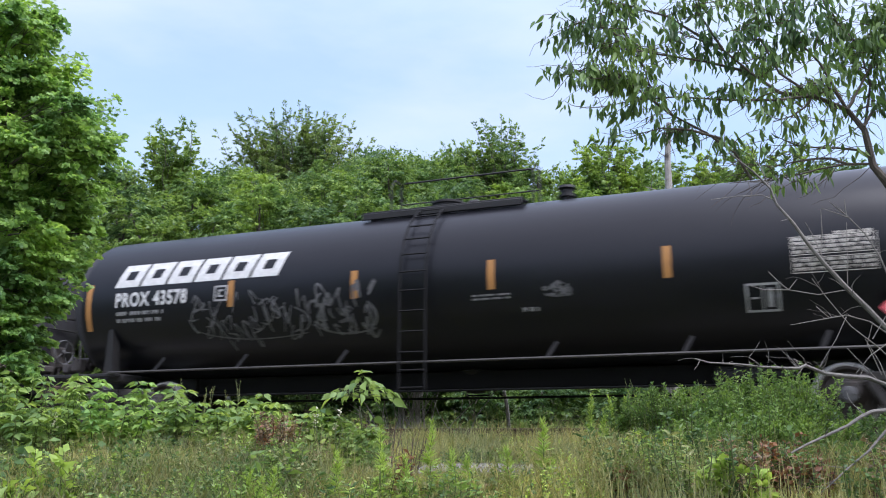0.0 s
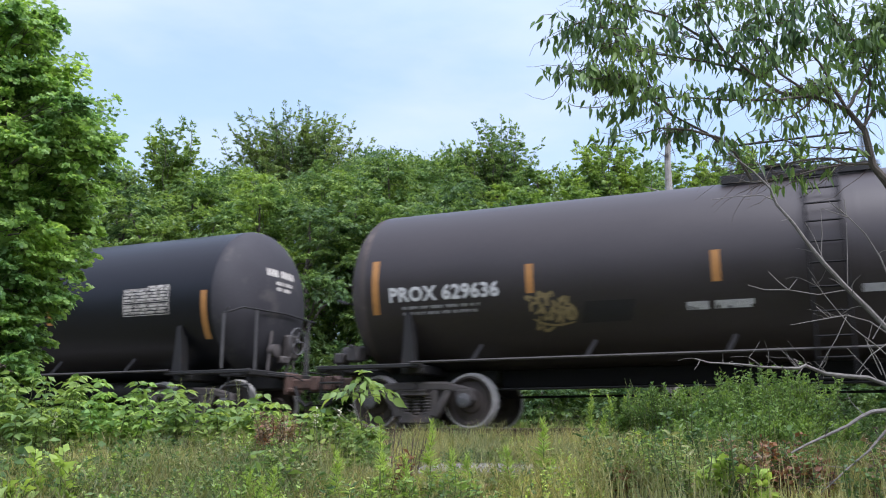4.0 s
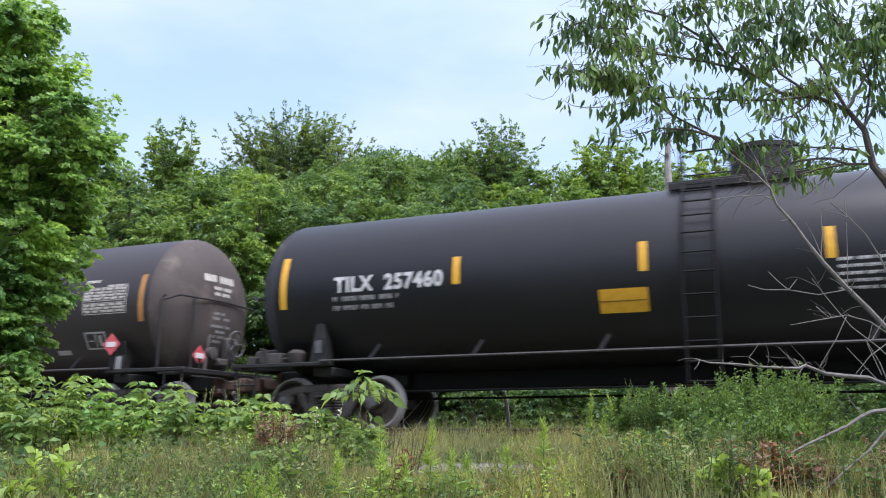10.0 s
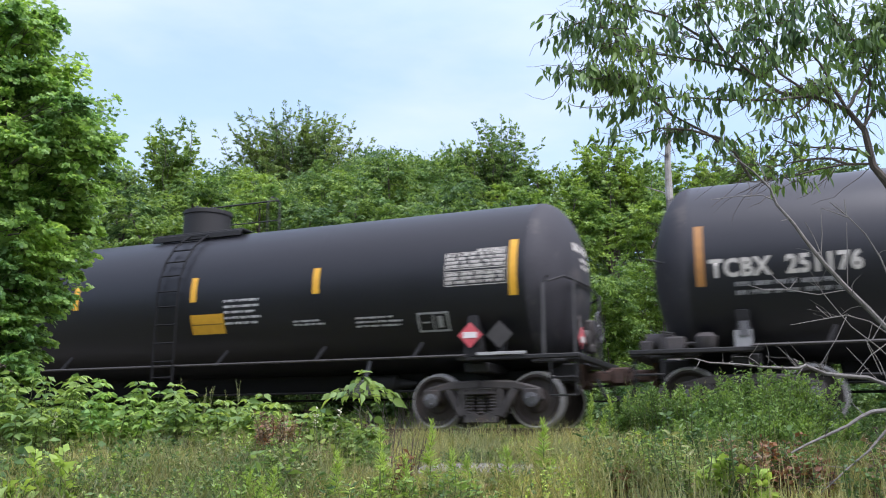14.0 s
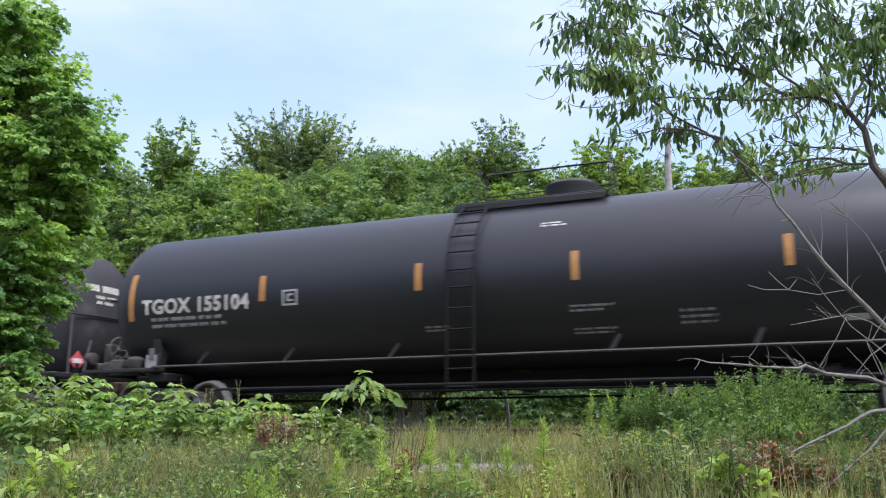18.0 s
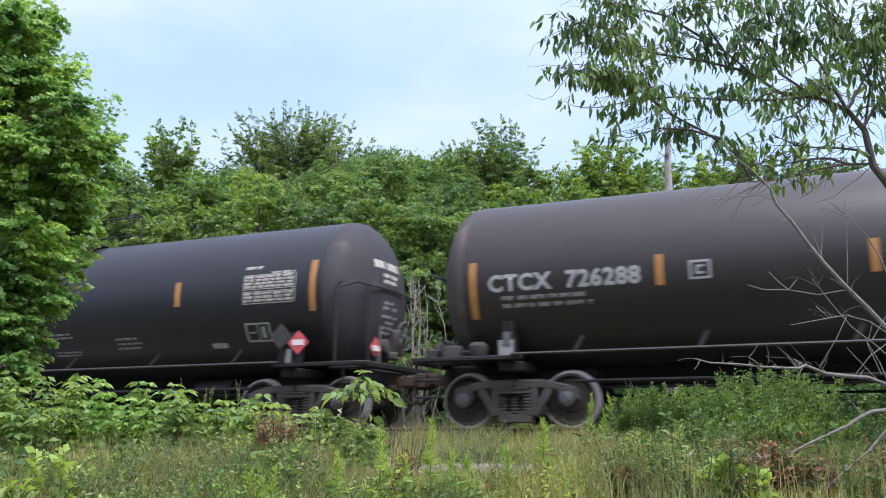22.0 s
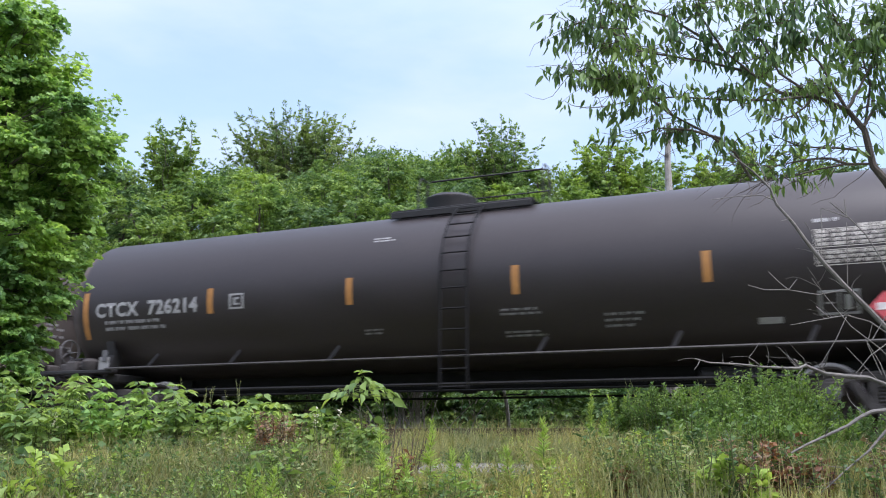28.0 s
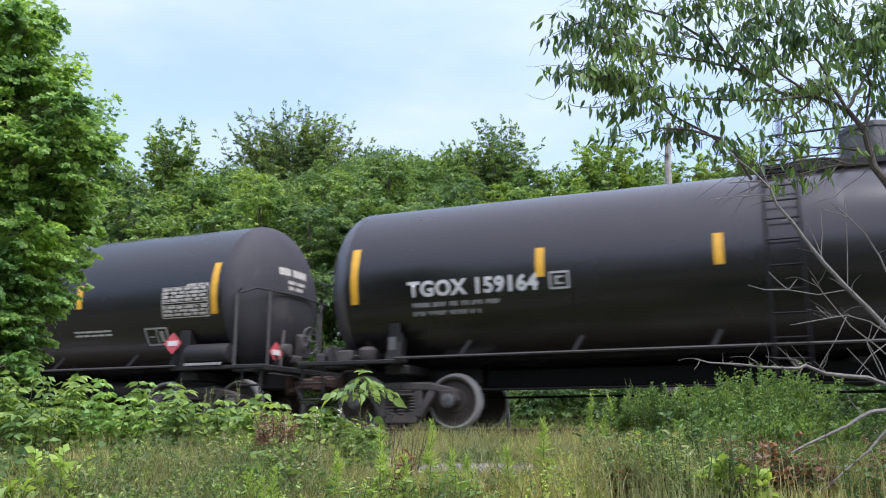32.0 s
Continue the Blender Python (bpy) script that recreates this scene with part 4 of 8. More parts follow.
def tank_car(centre, spec):
    """A tank car with its trucks, tank, sills, ladders, top platform and markings; spec gives its sizes and marks."""
    R, h, half, pitch, tc = spec["R"], spec["h"], spec["half"], spec["pitch"], spec["truck"]
    paint, trim = M[spec["paint"]], M[spec.get("trim", "frame_black")]
    tape = M[spec.get("tape", "yellow")]
    rng = np.random.default_rng(int(-centre * 10) + 3)
    car = new("tank_car")
    tagged(car, spec["label"], "tank car", "tank cars of the train")
    # tank with dished heads and weld beads
    dish = spec.get("dish", 0.68)
    pr = tank_profile(half, R, dish)
    mid = []
    for x in spec.get("seams", (-half + 0.08, -half / 2, 0.0, half / 2, half - 0.08)):
        mid += [(x - 0.05, R), (x - 0.03, R), (x - 0.018, R), (x - 0.009, R + 0.0015), (x + 0.009, R + 0.0015), (x + 0.018, R), (x + 0.03, R), (x + 0.05, R)]
    s = Shape().lathe([(-half, R)] + mid + [(half, R)], 64, (0, 0, h))
    tank = part("tank", s, paint, car)
    for sg in (-1, 1):
        hd = Shape().lathe(pr if sg < 0 else [(-x, r) for x, r in pr[::-1]], 56, (0, 0, h))
        part("tank_head", hd, M[spec.get("head", "black_head")], tank, "dished tank head grey with dust" if spec.get("head", "black_head") != "gloss_head" else "")
    if "band" in spec:
        x0, x1 = spec["band"]
        b = Shape().lathe([(x0, R - 0.01), (x0, R + 0.008), (x1, R + 0.008), (x1, R - 0.01)], 72, (0, 0, h))
        part("tank_band", b, M["red_tank"], tank, "faded red middle band of the tank")
    if "gloss_band" in spec:
        x0, x1 = spec["gloss_band"]
        part("gloss_band", Shape().lathe([(x0, R - 0.01), (x0, R + 0.0025), (x1, R + 0.0025), (x1, R - 0.01)], 64, (0, 0, h)), M["fresh_gloss"], tank, "freshly painted glossy black band")
    # trucks
    for sg in (-1, 1):
        t = copy_thing(TRUCK, pose(sg * tc, 0, 0))
        t.parent = car
        WHEELS.extend(c for c in t.children if c.name.startswith("wheelset"))
    drop, gw = spec.get("drop", 0.0), spec.get("gusset", (0.14, 0.11))
    # stub sills, bolster saddles, end platforms and couplers
    for sg in (-1, 1):
        e = pitch - 0.6
        p = Shape().box((sg * (tc - 1.2 + e) / 2, 0, 0.93), (e - tc + 1.2, 0.42, 0.34), b=0.03)
        part("stub_sill", p, M[spec["sill"]] if "sill" in spec else trim, car)
        p = Shape()
        p.box((sg * tc, 0, 0.99), (0.42, 2.5, 0.16), b=0.02)
        for yy in (-1, 1):
            p.bar((sg * tc, yy * 1.2, 1.0), (sg * tc, yy * R * 0.88, h - R * 0.5), 0.2, 0.03, 0.01)
            zt = spec.get("gusset_top", 1.86 if sg > 0 else 1.62)
            yt = yy * math.sqrt(R * R - (h - zt) ** 2)
            vs = [(sg * tc + u, y_, z_) for y_, z_, us in ((yy * 1.43, 1.1 - drop, (-gw[0], gw[0])), (yt + yy * 0.03, zt, (-gw[1], gw[1]))) for u in us]
            p.add(vs + [(x_, y_ - yy * 0.2, z_) for x_, y_, z_ in vs], [(0, 1, 3, 2), (4, 6, 7, 5), (0, 4, 5, 1), (2, 3, 7, 6), (0, 2, 6, 4), (1, 5, 7, 3)])
        saddle = part("bolster_saddle", p, trim, car)
        if spec.get("low_pipe"):
            q = Shape().box((sg * tc, -1.452, 1.27), (0.25, 0.016, 0.26), b=0.006)
            part("stencil_plate", q, M["stencil_grey"], saddle, "pale worn stencil plate")
        p = Shape()
        x0, x1 = tc - 0.25, min(half + 0.95, pitch - 0.35)
        p.box((sg * (x1 - 0.12), 0, 1.10 - drop), (0.24, 2.96, 0.10), b=0.012)
        p.box((sg * (x0 + x1) / 2, -1.42, 1.12 - drop), (x1 - x0, 0.16, 0.07), b=0.012)
        p.box((sg * (x0 + x1) / 2, 1.42, 1.12 - drop), (x1 - x0, 0.16, 0.07), b=0.012)
        for yy in (-0.9, 0.9):
            p.box((sg * (half + 0.4), yy, 1.09 - drop), (0.9, 0.25, 0.05), b=0.01)
        part("end_platform", p, trim, car)
        if spec.get("strip") and sg > 0:
            part("grab_strip", Shape().box((sg * (tc + 0.52), -1.515, 1.185), (0.84, 0.02, 0.05), b=0.006), M["stencil_mid"] if trim == M["frame_black"] else trim, car)
        # steps hanging under the platform corners
        for yy in (-1.42, 1.42):
            p = Shape()
            for xx in (x1 - 0.5, x1 - 0.08):
                p.bar((sg * xx, yy, 1.1), (sg * xx, yy, 0.5), 0.045, 0.02)
            for zz in (0.5, 0.78):
                p.bar((sg * (x1 - 0.5), yy, zz), (sg * (x1 - 0.08), yy, zz), 0.03, 0.16)
            part("corner_step", p, trim, car)
        # handrail bent across the head
        hz, hx = spec.get("rail_z", 2.25), half + spec.get("rail_x", 0.62)
        p = Shape().tube([(sg * (hx - 0.25), -1.46, hz - 0.1), (sg * hx, -1.3, hz), (sg * (hx + 0.1), 0, hz + 0.02), (sg * hx, 1.3, hz), (sg * (hx - 0.25), 1.46, hz - 0.1)], 0.02, 6)
        part("head_handrail", p, trim, car)
        for yy in spec.get("posts", (-1, 1)) if sg > 0 else ():
            p = Shape().tube([(sg * (hx - 0.32), yy * 1.47, 1.1), (sg * (hx - 0.32), yy * 1.47, hz - 0.12), (sg * (hx - 0.24), yy * 1.45, hz)], 0.026, 7)
            part("corner_post", p, M[spec.get("post_paint", "ladder_grey")] if trim == M["frame_black"] else trim, car)
            p = Shape().tube([(sg * (hx + 0.06), yy * 0.95, 1.1), (sg * (hx + 0.06), yy * 0.95, hz - 0.02)], 0.024, 7)
            part("corner_post", p, M[spec.get("post_paint", "ladder_grey")] if trim == M["frame_black"] else trim, car)
        p = Shape().box((sg * (pitch - 0.42), 0, 0.86), (0.56, 0.16, 0.2), b=0.03).box((sg * (pitch - 0.1), 0.06, 0.86), (0.26, 0.3, 0.3), b=0.06).box((sg * (pitch - 0.03), -0.12, 0.86), (0.2, 0.12, 0.28), b=0.04)
        p.box((sg * (pitch - 0.6), 0, 0.74), (0.14, 0.5, 0.1), b=0.02).box((sg * (pitch - 0.62), 0, 0.86), (0.08, 0.56, 0.42), b=0.02)
        part("coupler", p, M["rust"], car)
        p = Shape().tube([(sg * (pitch - 0.35), -0.35, 0.8), (sg * (pitch - 0.25), -0.36, 0.55), (sg * (pitch - 0.1), -0.33, 0.42), (sg * (pitch + 0.02), -0.3, 0.5)], 0.032, 7)
        part("air_hose", p, M["frame_black"], car)
        p = Shape().tube([(sg * (pitch - 0.3), -1.4, 0.98), (sg * (pitch - 0.3), -0.5, 0.98), (sg * (pitch - 0.2), -0.3, 0.9)], 0.015, 5)
        part("uncoupling_lever", p, trim, car)
    # air gear on the leading platform
    p = Shape().lathe([(1.12, 0.1), (1.2, 0.16), (1.34, 0.17), (1.4, 0.1), (1.41, 0.001)], 18, (-tc - 0.55, -1.25, 0), "z").box((-tc - 1.0, -1.2, 1.24), (0.3, 0.24, 0.24), b=0.03).tube([(-tc - 0.4, -1.25, 1.25), (-tc - 1.0, -1.2, 1.25)], 0.03)
    if not drop:
        part("air_valve", p, M["truck"] if trim == M["frame_black"] else trim, car)
    if "band" not in spec:
        q = Shape().lathe([(-0.3, 0.02), (-0.28, 0.13), (0.16, 0.14), (0.2, 0.06), (0.3, 0.05)], 16, (-half - 0.5, -0.75, 1.34))
        q.box((-half - 0.42, -1.02, 1.3), (0.26, 0.2, 0.26), b=0.03).box((-half - 0.75, -0.9, 1.24), (0.2, 0.3, 0.2), b=0.03).tube([(-half - 0.3, -1.2, 1.2), (-half - 0.32, -1.2, 1.42), (-half - 0.5, -1.1, 1.46)], 0.022)
        part("control_valve", q, M["truck"], car, "dusty grey brake control valve")
    if not drop:
        part("notice_plate", Shape().box((-tc + 0.02, -1.475, 1.42), (0.13, 0.012, 0.22), b=0.004), M["steel_grey"] if trim == M["frame_black"] else trim, car)
    if "band" in spec:
        # tall bent grab rail and a capped vent post at one end, a pipe along the red band
        part("grab_rail", Shape().tube([(-6.15, -1.45, 1.1), (-6.15, -1.45, 2.14), (-6.1, -1.42, 2.25), (-5.98, -1.36, 2.29), (-5.6, -1.15, 2.27)], 0.04, 8), trim, car)
        p = Shape().tube([(-4.85, -1.45, 1.1), (-4.85, -1.45, 1.95)], 0.055, 10).lathe([(1.36, 0.06), (1.37, 0.11), (1.5, 0.11), (1.51, 0.06)], 14, (-4.85, -1.45, 0), "z").lathe([(1.88, 0.001), (1.9, 0.06), (1.95, 0.095), (2.02, 0.09), (2.06, 0.05), (2.07, 0.001)], 14, (-4.85, -1.45, 0), "z")
        part("vent_post", p, trim, car)
        part("side_pipe", Shape().tube([(-1.15, -1.4, 1.85), (-1.13, -1.5, 1.85), (0.88, -1.5, 1.85), (0.9, -1.4, 1.85)], 0.025, 7), M["red_tank"], car)
    if not drop and "band" not in spec and "gloss_band" not in spec:
        q = Vector((half + 0.76, -0.8, 1.42))
        e = Shape().add([q + Vector((o, a, b)) for o in (0, 0.012) for a, b in ((0.21, 0), (0, 0.21), (-0.21, 0), (0, -0.21))], [(0, 3, 2, 1), (4, 5, 6, 7)] + [(k, (k + 1) % 4, 4 + (k + 1) % 4, 4 + k) for k in range(4)])
        pc = part("placard", e, M["red_sign"], car, "red diamond hazard placard", smooth=False)
        part("placard_line", Shape().box(q + Vector((0.016, 0, 0)), (0.006, 0.26, 0.1), b=0.002), M["white_sign"], pc)
        part("placard_holder", Shape().bar(q + Vector((-0.02, 0, -0.05)), (q.x - 0.02, q.y, 1.08), 0.1, 0.1), M["ladder_black"], car)
    # valve gear on the rear-facing head
    bx, by, bz = half + 0.8, 0.35, 1.75
    p = Shape().tube([(bx, by + 0.27 * math.cos(a), bz + 0.27 * math.sin(a)) for a in [2 * math.pi * i / 20 for i in range(21)]], 0.018, 6)
    for i in range(5):
        a = 2 * math.pi * i / 5
        p.tube([(bx - 0.03, by, bz), (bx, by + 0.27 * math.cos(a), bz + 0.27 * math.sin(a))], 0.012, 5)
    p.lathe([(-0.12, 0.03), (0.0, 0.05), (0.02, 0.04), (0.02, 0.001)], 12, (bx, by, bz))
    part("brake_wheel", p, M["steel_grey"] if trim == M["frame_black"] else trim, car, "spoked grey hand brake wheel")
    p = Shape().box((half + 0.66, 0.3, 1.62), (0.18, 0.36, 0.5), b=0.05).tube([(half + 0.7, 0.1, 1.1), (half + 0.75, 0.2, 1.6)], 0.03).tube([(half + 0.7, -0.55, 1.1), (half + 0.6, -0.3, 1.9)], 0.03)
    p.lathe([(-0.1, 0.04), (-0.08, 0.13), (0.08, 0.13), (0.1, 0.06)], 14, (half + 0.7, -0.35, 1.5)).box((half + 0.72, -0.05, 1.34), (0.14, 0.3, 0.16), b=0.03).tube([(half + 0.74, 0.3, 1.4), (half + 0.78, 0.25, 1.12), (half + 0.7, 0.2, 0.95)], 0.016)
    part("brake_gear", p, M["truck"] if trim == M["frame_black"] else trim, car, "dusty grey hand brake gear")
    # side rail with slanted brackets
    for yy in (-1, 1):
        p = Shape().tube([(-tc + 0.1, yy * 1.53, 1.165 - drop), (tc - 0.1, yy * 1.53, 1.165 - drop)], 0.024, 6)
        part("side_rail", p, M[spec.get("rail_paint", "rail_grey")], car)
    for x in spec.get("brackets", (-5.9, -4.0, -1.9, 1.9, 4.0, 5.9)):
        for yy in (-1, 1):
            p = Shape().bar((x, yy * 1.52, 1.15 - drop), (x + 0.13, yy * 1.36, 1.43 - drop), 0.07, 0.02)
            part("rail_bracket", p, M[spec.get("rail_paint", "ladder_black")], car)
    if spec.get("low_pipe"):
        part("brake_pipe", Shape().tube([(-tc + 1.0, -1.0, 0.74), (tc - 1.0, -1.0, 0.74)], 0.03, 6), trim, car)
    for yy, zz in ((-0.45, 0.66), (0.3, 0.55)):
        part("brake_rod", Shape().tube([(-tc + 0.6, yy, zz), (tc - 0.6, yy, zz)], 0.022, 5), trim, car)
    if "band" not in spec:
        # added dark box below the tank, standing in for the shade there
        part("centre_sill", Shape().box((0, 0, 0.85), (2 * tc - 2.6, 0.5, 0.32), b=0.02), M["under_shade"], car)
    part("brake_cylinder", Shape().lathe([(-0.5, 0.05), (-0.45, 0.16), (0.4, 0.17), (0.45, 0.1), (0.8, 0.04)], 18, (tc - 2.3, -0.3, 0.80)), trim, car)
    if spec.get("valve_box"):
        part("valve_box", Shape().box((4.74, -1.1, 0.7), (0.3, 0.22, 0.26), b=0.02).bar((4.74, -1.0, 0.8), (4.74, -0.8, 1.2), 0.06, 0.03), M["steel_grey"], car)
    part("outlet_valve", Shape().lathe([(0.62, 0.12), (0.66, 0.2), (0.9, 0.22), (1.0, 0.3), (1.06, 0.3)], 20, (0.15, 0, 0), "z"), trim, car)
    # ladder at the middle of the near and far side
    lx = spec["ladder"]
    for sd in (-1, 1):
        lp = Shape()
        for dx in (-0.24, 0.24):
            line = [(lx + dx, sd * 1.6, 0.62), (lx + dx, sd * 1.6, 1.2), (lx + dx, sd * (R + 0.1), h)]
            line += [arc_point(lx + dx, a, R, h, 0.1, sd) for a in (0.25, 0.5, 0.75, 1.0, 1.2)]
            lp.tube(line, 0.021, 6)
        lad = part("ladder", lp, M[spec.get("ladder_paint", "ladder_black")] if sd < 0 else trim, car)
        for zz in [0.66, 0.95, 1.25, 1.6, 1.95, 2.3]:
            r = part("rung", Shape().tube([(lx - 0.24, sd * 1.6, zz), (lx + 0.24, sd * 1.6, zz)], 0.016, 5), M[spec.get("ladder_paint", "ladder_black")], lad)
        for a in (0.08, 0.28, 0.48, 0.68, 0.88, 1.08):
            part("rung", Shape().tube([arc_point(lx - 0.24, a, R, h, 0.1, sd), arc_point(lx + 0.24, a, R, h, 0.1, sd)], 0.016, 5), M[spec.get("ladder_paint", "ladder_black")], lad)
    # top platform, safety railing, manway housing
    px0, px1 = spec["deck"]
    top = h + R
    dm = M[spec.get("deck_paint", "frame_black")]
    pl = part("top_platform", Shape().box(((px0 + px1) / 2, -0.74, top - 0.1), (px1 - px0, 0.05, 0.12), b=0.01), dm, car)
    for yy in (-0.62, -0.42, 0.42, 0.62):
        part("walkway_board", Shape().box(((px0 + px1) / 2, yy, top - 0.015), (px1 - px0, 0.17, 0.035), b=0.01), dm, pl)
    for k in range(5):
        part("cross_bearer", Shape().box((px0 + (px1 - px0) * (k + 0.5) / 5, 0, top - 0.075), (0.07, 1.42, 0.08), b=0.01), dm, pl)
    rails, rp = Shape(), M[spec.get("deck_paint", "frame_black")]
    rz = top + spec.get("rail_h", 0.95)
    for yy in (0.75,):
        rails.tube([(px0 + 0.1, yy, top - 0.1), (px0 + 0.1, yy, rz - 0.05), (px0 + 0.2, yy, rz), (px1 - 0.2, yy, rz), (px1 - 0.1, yy, rz - 0.05), (px1 - 0.1, yy, top - 0.1)], 0.02, 6)
        part("middle_rail", Shape().tube([(px0 + 0.1, yy, top + 0.5), (px1 - 0.1, yy, top + 0.5)], 0.015, 5), rp, car)
    for xx in (px0 + 0.1, px1 - 0.1):
        part("end_rail", Shape().tube([(xx, 0.75, rz - 0.02), (xx, 0.45, rz), (xx, 0.3, rz - 0.2), (xx, 0.3, top)], 0.018, 6), rp, car)
    for yy in (-0.74,):
        for xx in spec.get("front_posts", ()):
            part("rail_post", Shape().tube([(xx, yy, top - 0.1), (xx, yy, rz - 0.05)], 0.03, 6), rp, car)
    part("safety_railing", rails, rp, car)
    kind, mx = spec["manway"]
    if kind == "dome":
        p = Shape().lathe([(-0.1, 0.48), (0.2, 0.48), (0.25, 0.5), (0.29, 0.5), (0.36, 0.4), (0.40, 0.2), (0.41, 0.001)], 28, (mx, 0, top), "z")
        part("manway_dome", p, trim, car)
    elif kind == "drum":
        p = Shape().lathe([(-0.15, 0.5), (0.5, 0.5), (0.52, 0.52), (0.60, 0.52), (0.62, 0.46), (0.62, 0.001)], spec.get("facets", 28), (mx, 0, top), "z")
        part("valve_housing", p, M[spec.get("drum_paint", "frame_black")], car)
    else:
        p = Shape().lathe([(-0.1, 0.3), (0.16, 0.3), (0.18, 0.33), (0.22, 0.33), (0.26, 0.2), (0.27, 0.001)], 24, (mx, 0, top), "z").box((mx + 0.5, 0.1, top + 0.1), (0.25, 0.2, 0.3), b=0.04)
        part("manway_lid", p, M[spec["lid_paint"]] if "lid_paint" in spec else trim, car)
    for vx in spec.get("valves", ()):
        p = Shape().lathe([(-0.05, 0.11), (0.08, 0.11), (0.09, 0.16), (0.12, 0.16), (0.13, 0.12), (0.22, 0.12), (0.25, 0.17), (0.30, 0.15), (0.31, 0.001)], 18, (vx, 0, top), "z")
        part("relief_valve", p, trim, car)
    # markings on the near side of the tank
    pen = M[spec.get("pen", "stencil")]
    faint = M[spec.get("faint", "stencil_grey")]
    for m in spec["marks"]:
        k, x, z, w, hg = m[:5]
        if k == "stripe":
            a0, a1 = angles(z, hg, R, h)
            part("reflective_stripe", patch(Shape(), x - w * 0.4, x + w * 0.4, a0, a1, R, h), tape, tank)
        elif k == "text":
            tagged(part("lettering", lettering(m[5], x, z, w, hg, R, h, pen), pen, tank), kind="stuff")
        elif k.startswith("bars"):
            n = int(k[4])
            tagged(part("stencil_block", bars(x, z, w, hg, n, R, h, rng), pen if "w" in k else M["stencil_grey"] if spec.get("pen") != "stencil_dark" else faint, tank), kind="stuff")
        elif k == "panel":
            pn = Shape()
            a0, a1 = angles(z, hg, R, h)
            n = 9
            for i in range(n):
                if i == 5:
                    continue
                b1 = a1 - (a1 - a0) * i / n
                b0 = b1 - (a1 - a0) / n * 0.74
                letter_row(pn, x - w / 2 + 0.03 + (0.5 * w if i == 0 else 0), x + w / 2 - 0.02, b0, b1, R, h, rng)
            da = (a1 - a0) / n
            for b0, b1 in ((a0 - 0.012, a0 - 0.004), (a1 - da * 5.15, a1 - da * 5.0), (a1 - da * 5.85, a1 - da * 5.7), (a1 - da * 0.85, a1 - da * 0.72)):
                patch(pn, x - w / 2, x + w / 2, b0, b1, R, h)
            for xe in (x - w / 2, x + w / 2 - 0.012):
                patch(pn, xe, xe + 0.012, a0, a1 - da * 0.85, R, h)
            tagged(part("stencil_panel", pn, faint if spec.get("pen") == "stencil_dark" else M["stencil_cream"], tank), kind="stuff")
        elif k in ("box", "box2"):
            part("stencil_box", frame_box(x, z, w, hg, R, h, k == "box2"), M["stencil_mid"] if spec.get("pen") != "stencil_dark" else pen, tank)
        elif k in ("label", "lime_label"):
            a0, a1 = angles(z, hg, R, h)
            lb = part("warning_label", patch(Shape(), x - w / 2, x + w / 2, a0, a1, R, h), M["yellow"] if k == "label" else M["lime_sign"], tank, "yellow warning label with a thin dark line")
            part("label_line", bars(x, z, w * 0.9, hg * 0.75, 3, R, h, rng, 0.008, True) if k == "lime_label" else patch(Shape(), x - w * 0.47, x + w * 0.47, (a0 + a1) / 2 - 0.006, (a0 + a1) / 2 + 0.006, R, h, 0.008), M["label_ink"], tank)
        elif k == "torn_label":
            a0, a1 = angles(z, hg, R, h)
            part("warning_label", patch(Shape(), x - w / 2, x + w / 2, a0, a1, R, h, skew=-0.01), M["lime_sign"], tank, "yellow label with a pale torn patch")
            part("label_patch", patch(Shape(), x - w * 0.05, x + w * 0.42, a0 + 0.03, (a0 + a1) / 2 + 0.05, R, h, 0.008), M["pale_patch"], tank)
        elif k in ("placard", "placard_dark", "placard_white"):
            yy = -1.5
            mt = {"placard": "red_sign", "placard_dark": "rail_grey", "placard_white": "white_sign"}[k]
            pc = part("placard", diamond(x, z, w * 0.52, yy), M[mt], car, {"placard": "red diamond hazard placard", "placard_dark": "blank grey diamond plate", "placard_white": "white diamond placard"}[k])
            if k != "placard_dark":
                part("placard_line", Shape().box((x, yy - 0.016, z), (w * 0.58, 0.006, w * 0.24), b=0.002), M["white_sign"] if k == "placard" else M["stencil_dark"], pc)
            hb = Shape().box((x, yy + 0.02, z - 0.02), (w * 0.45, 0.02, w * 0.8), b=0.005).bar((x + 0.05, yy + 0.04, z - 0.1), (x + 0.02, -1.5, 1.15), 0.14, 0.02)
            part("placard_holder", hb, M["ladder_black"] if k != "placard_white" else M["white_tank"], car)
        elif k == "tag":
            a0, a1 = angles(z, hg, R, h)
            part("plate", patch(Shape(), x - w / 2, x + w / 2, a0, a1, R, h), M["stencil_mid"], tank)
        elif k == "black_plate":
            a0, a1 = angles(z, hg, R, h)
            part("plate", patch(Shape(), x - w / 2, x + w / 2, a0, a1, R, h), M["stencil_dark"], tank)
        elif k == "blotch":
            tagged(part("faded_paint", blotch(x, z, w, hg, R, h, x), M["pink_fade"], tank, "rosy blotch where the black paint has faded"), kind="stuff")
        elif k == "primer":
            a0, a1 = angles(z, hg, R, h)
            part("paint_patch", patch(Shape(), x - w / 2, x + w / 2, a0, a1, R, h, 0.003, m[5] if len(m) > 5 else 0.0), M[m[6] if len(m) > 6 else "grey_patch"], tank, "patch of differently toned paint")
        elif k == "graffiti":
            part("graffiti", scrawl(x, z, w, hg, R, h, int(abs(x * 100)), m[6] if len(m) > 6 else 0.045, m[7] if len(m) > 7 else 9), M[m[5] if len(m) > 5 else "graffiti"], tank, "pale spray-painted scribble")
        elif k == "logo":
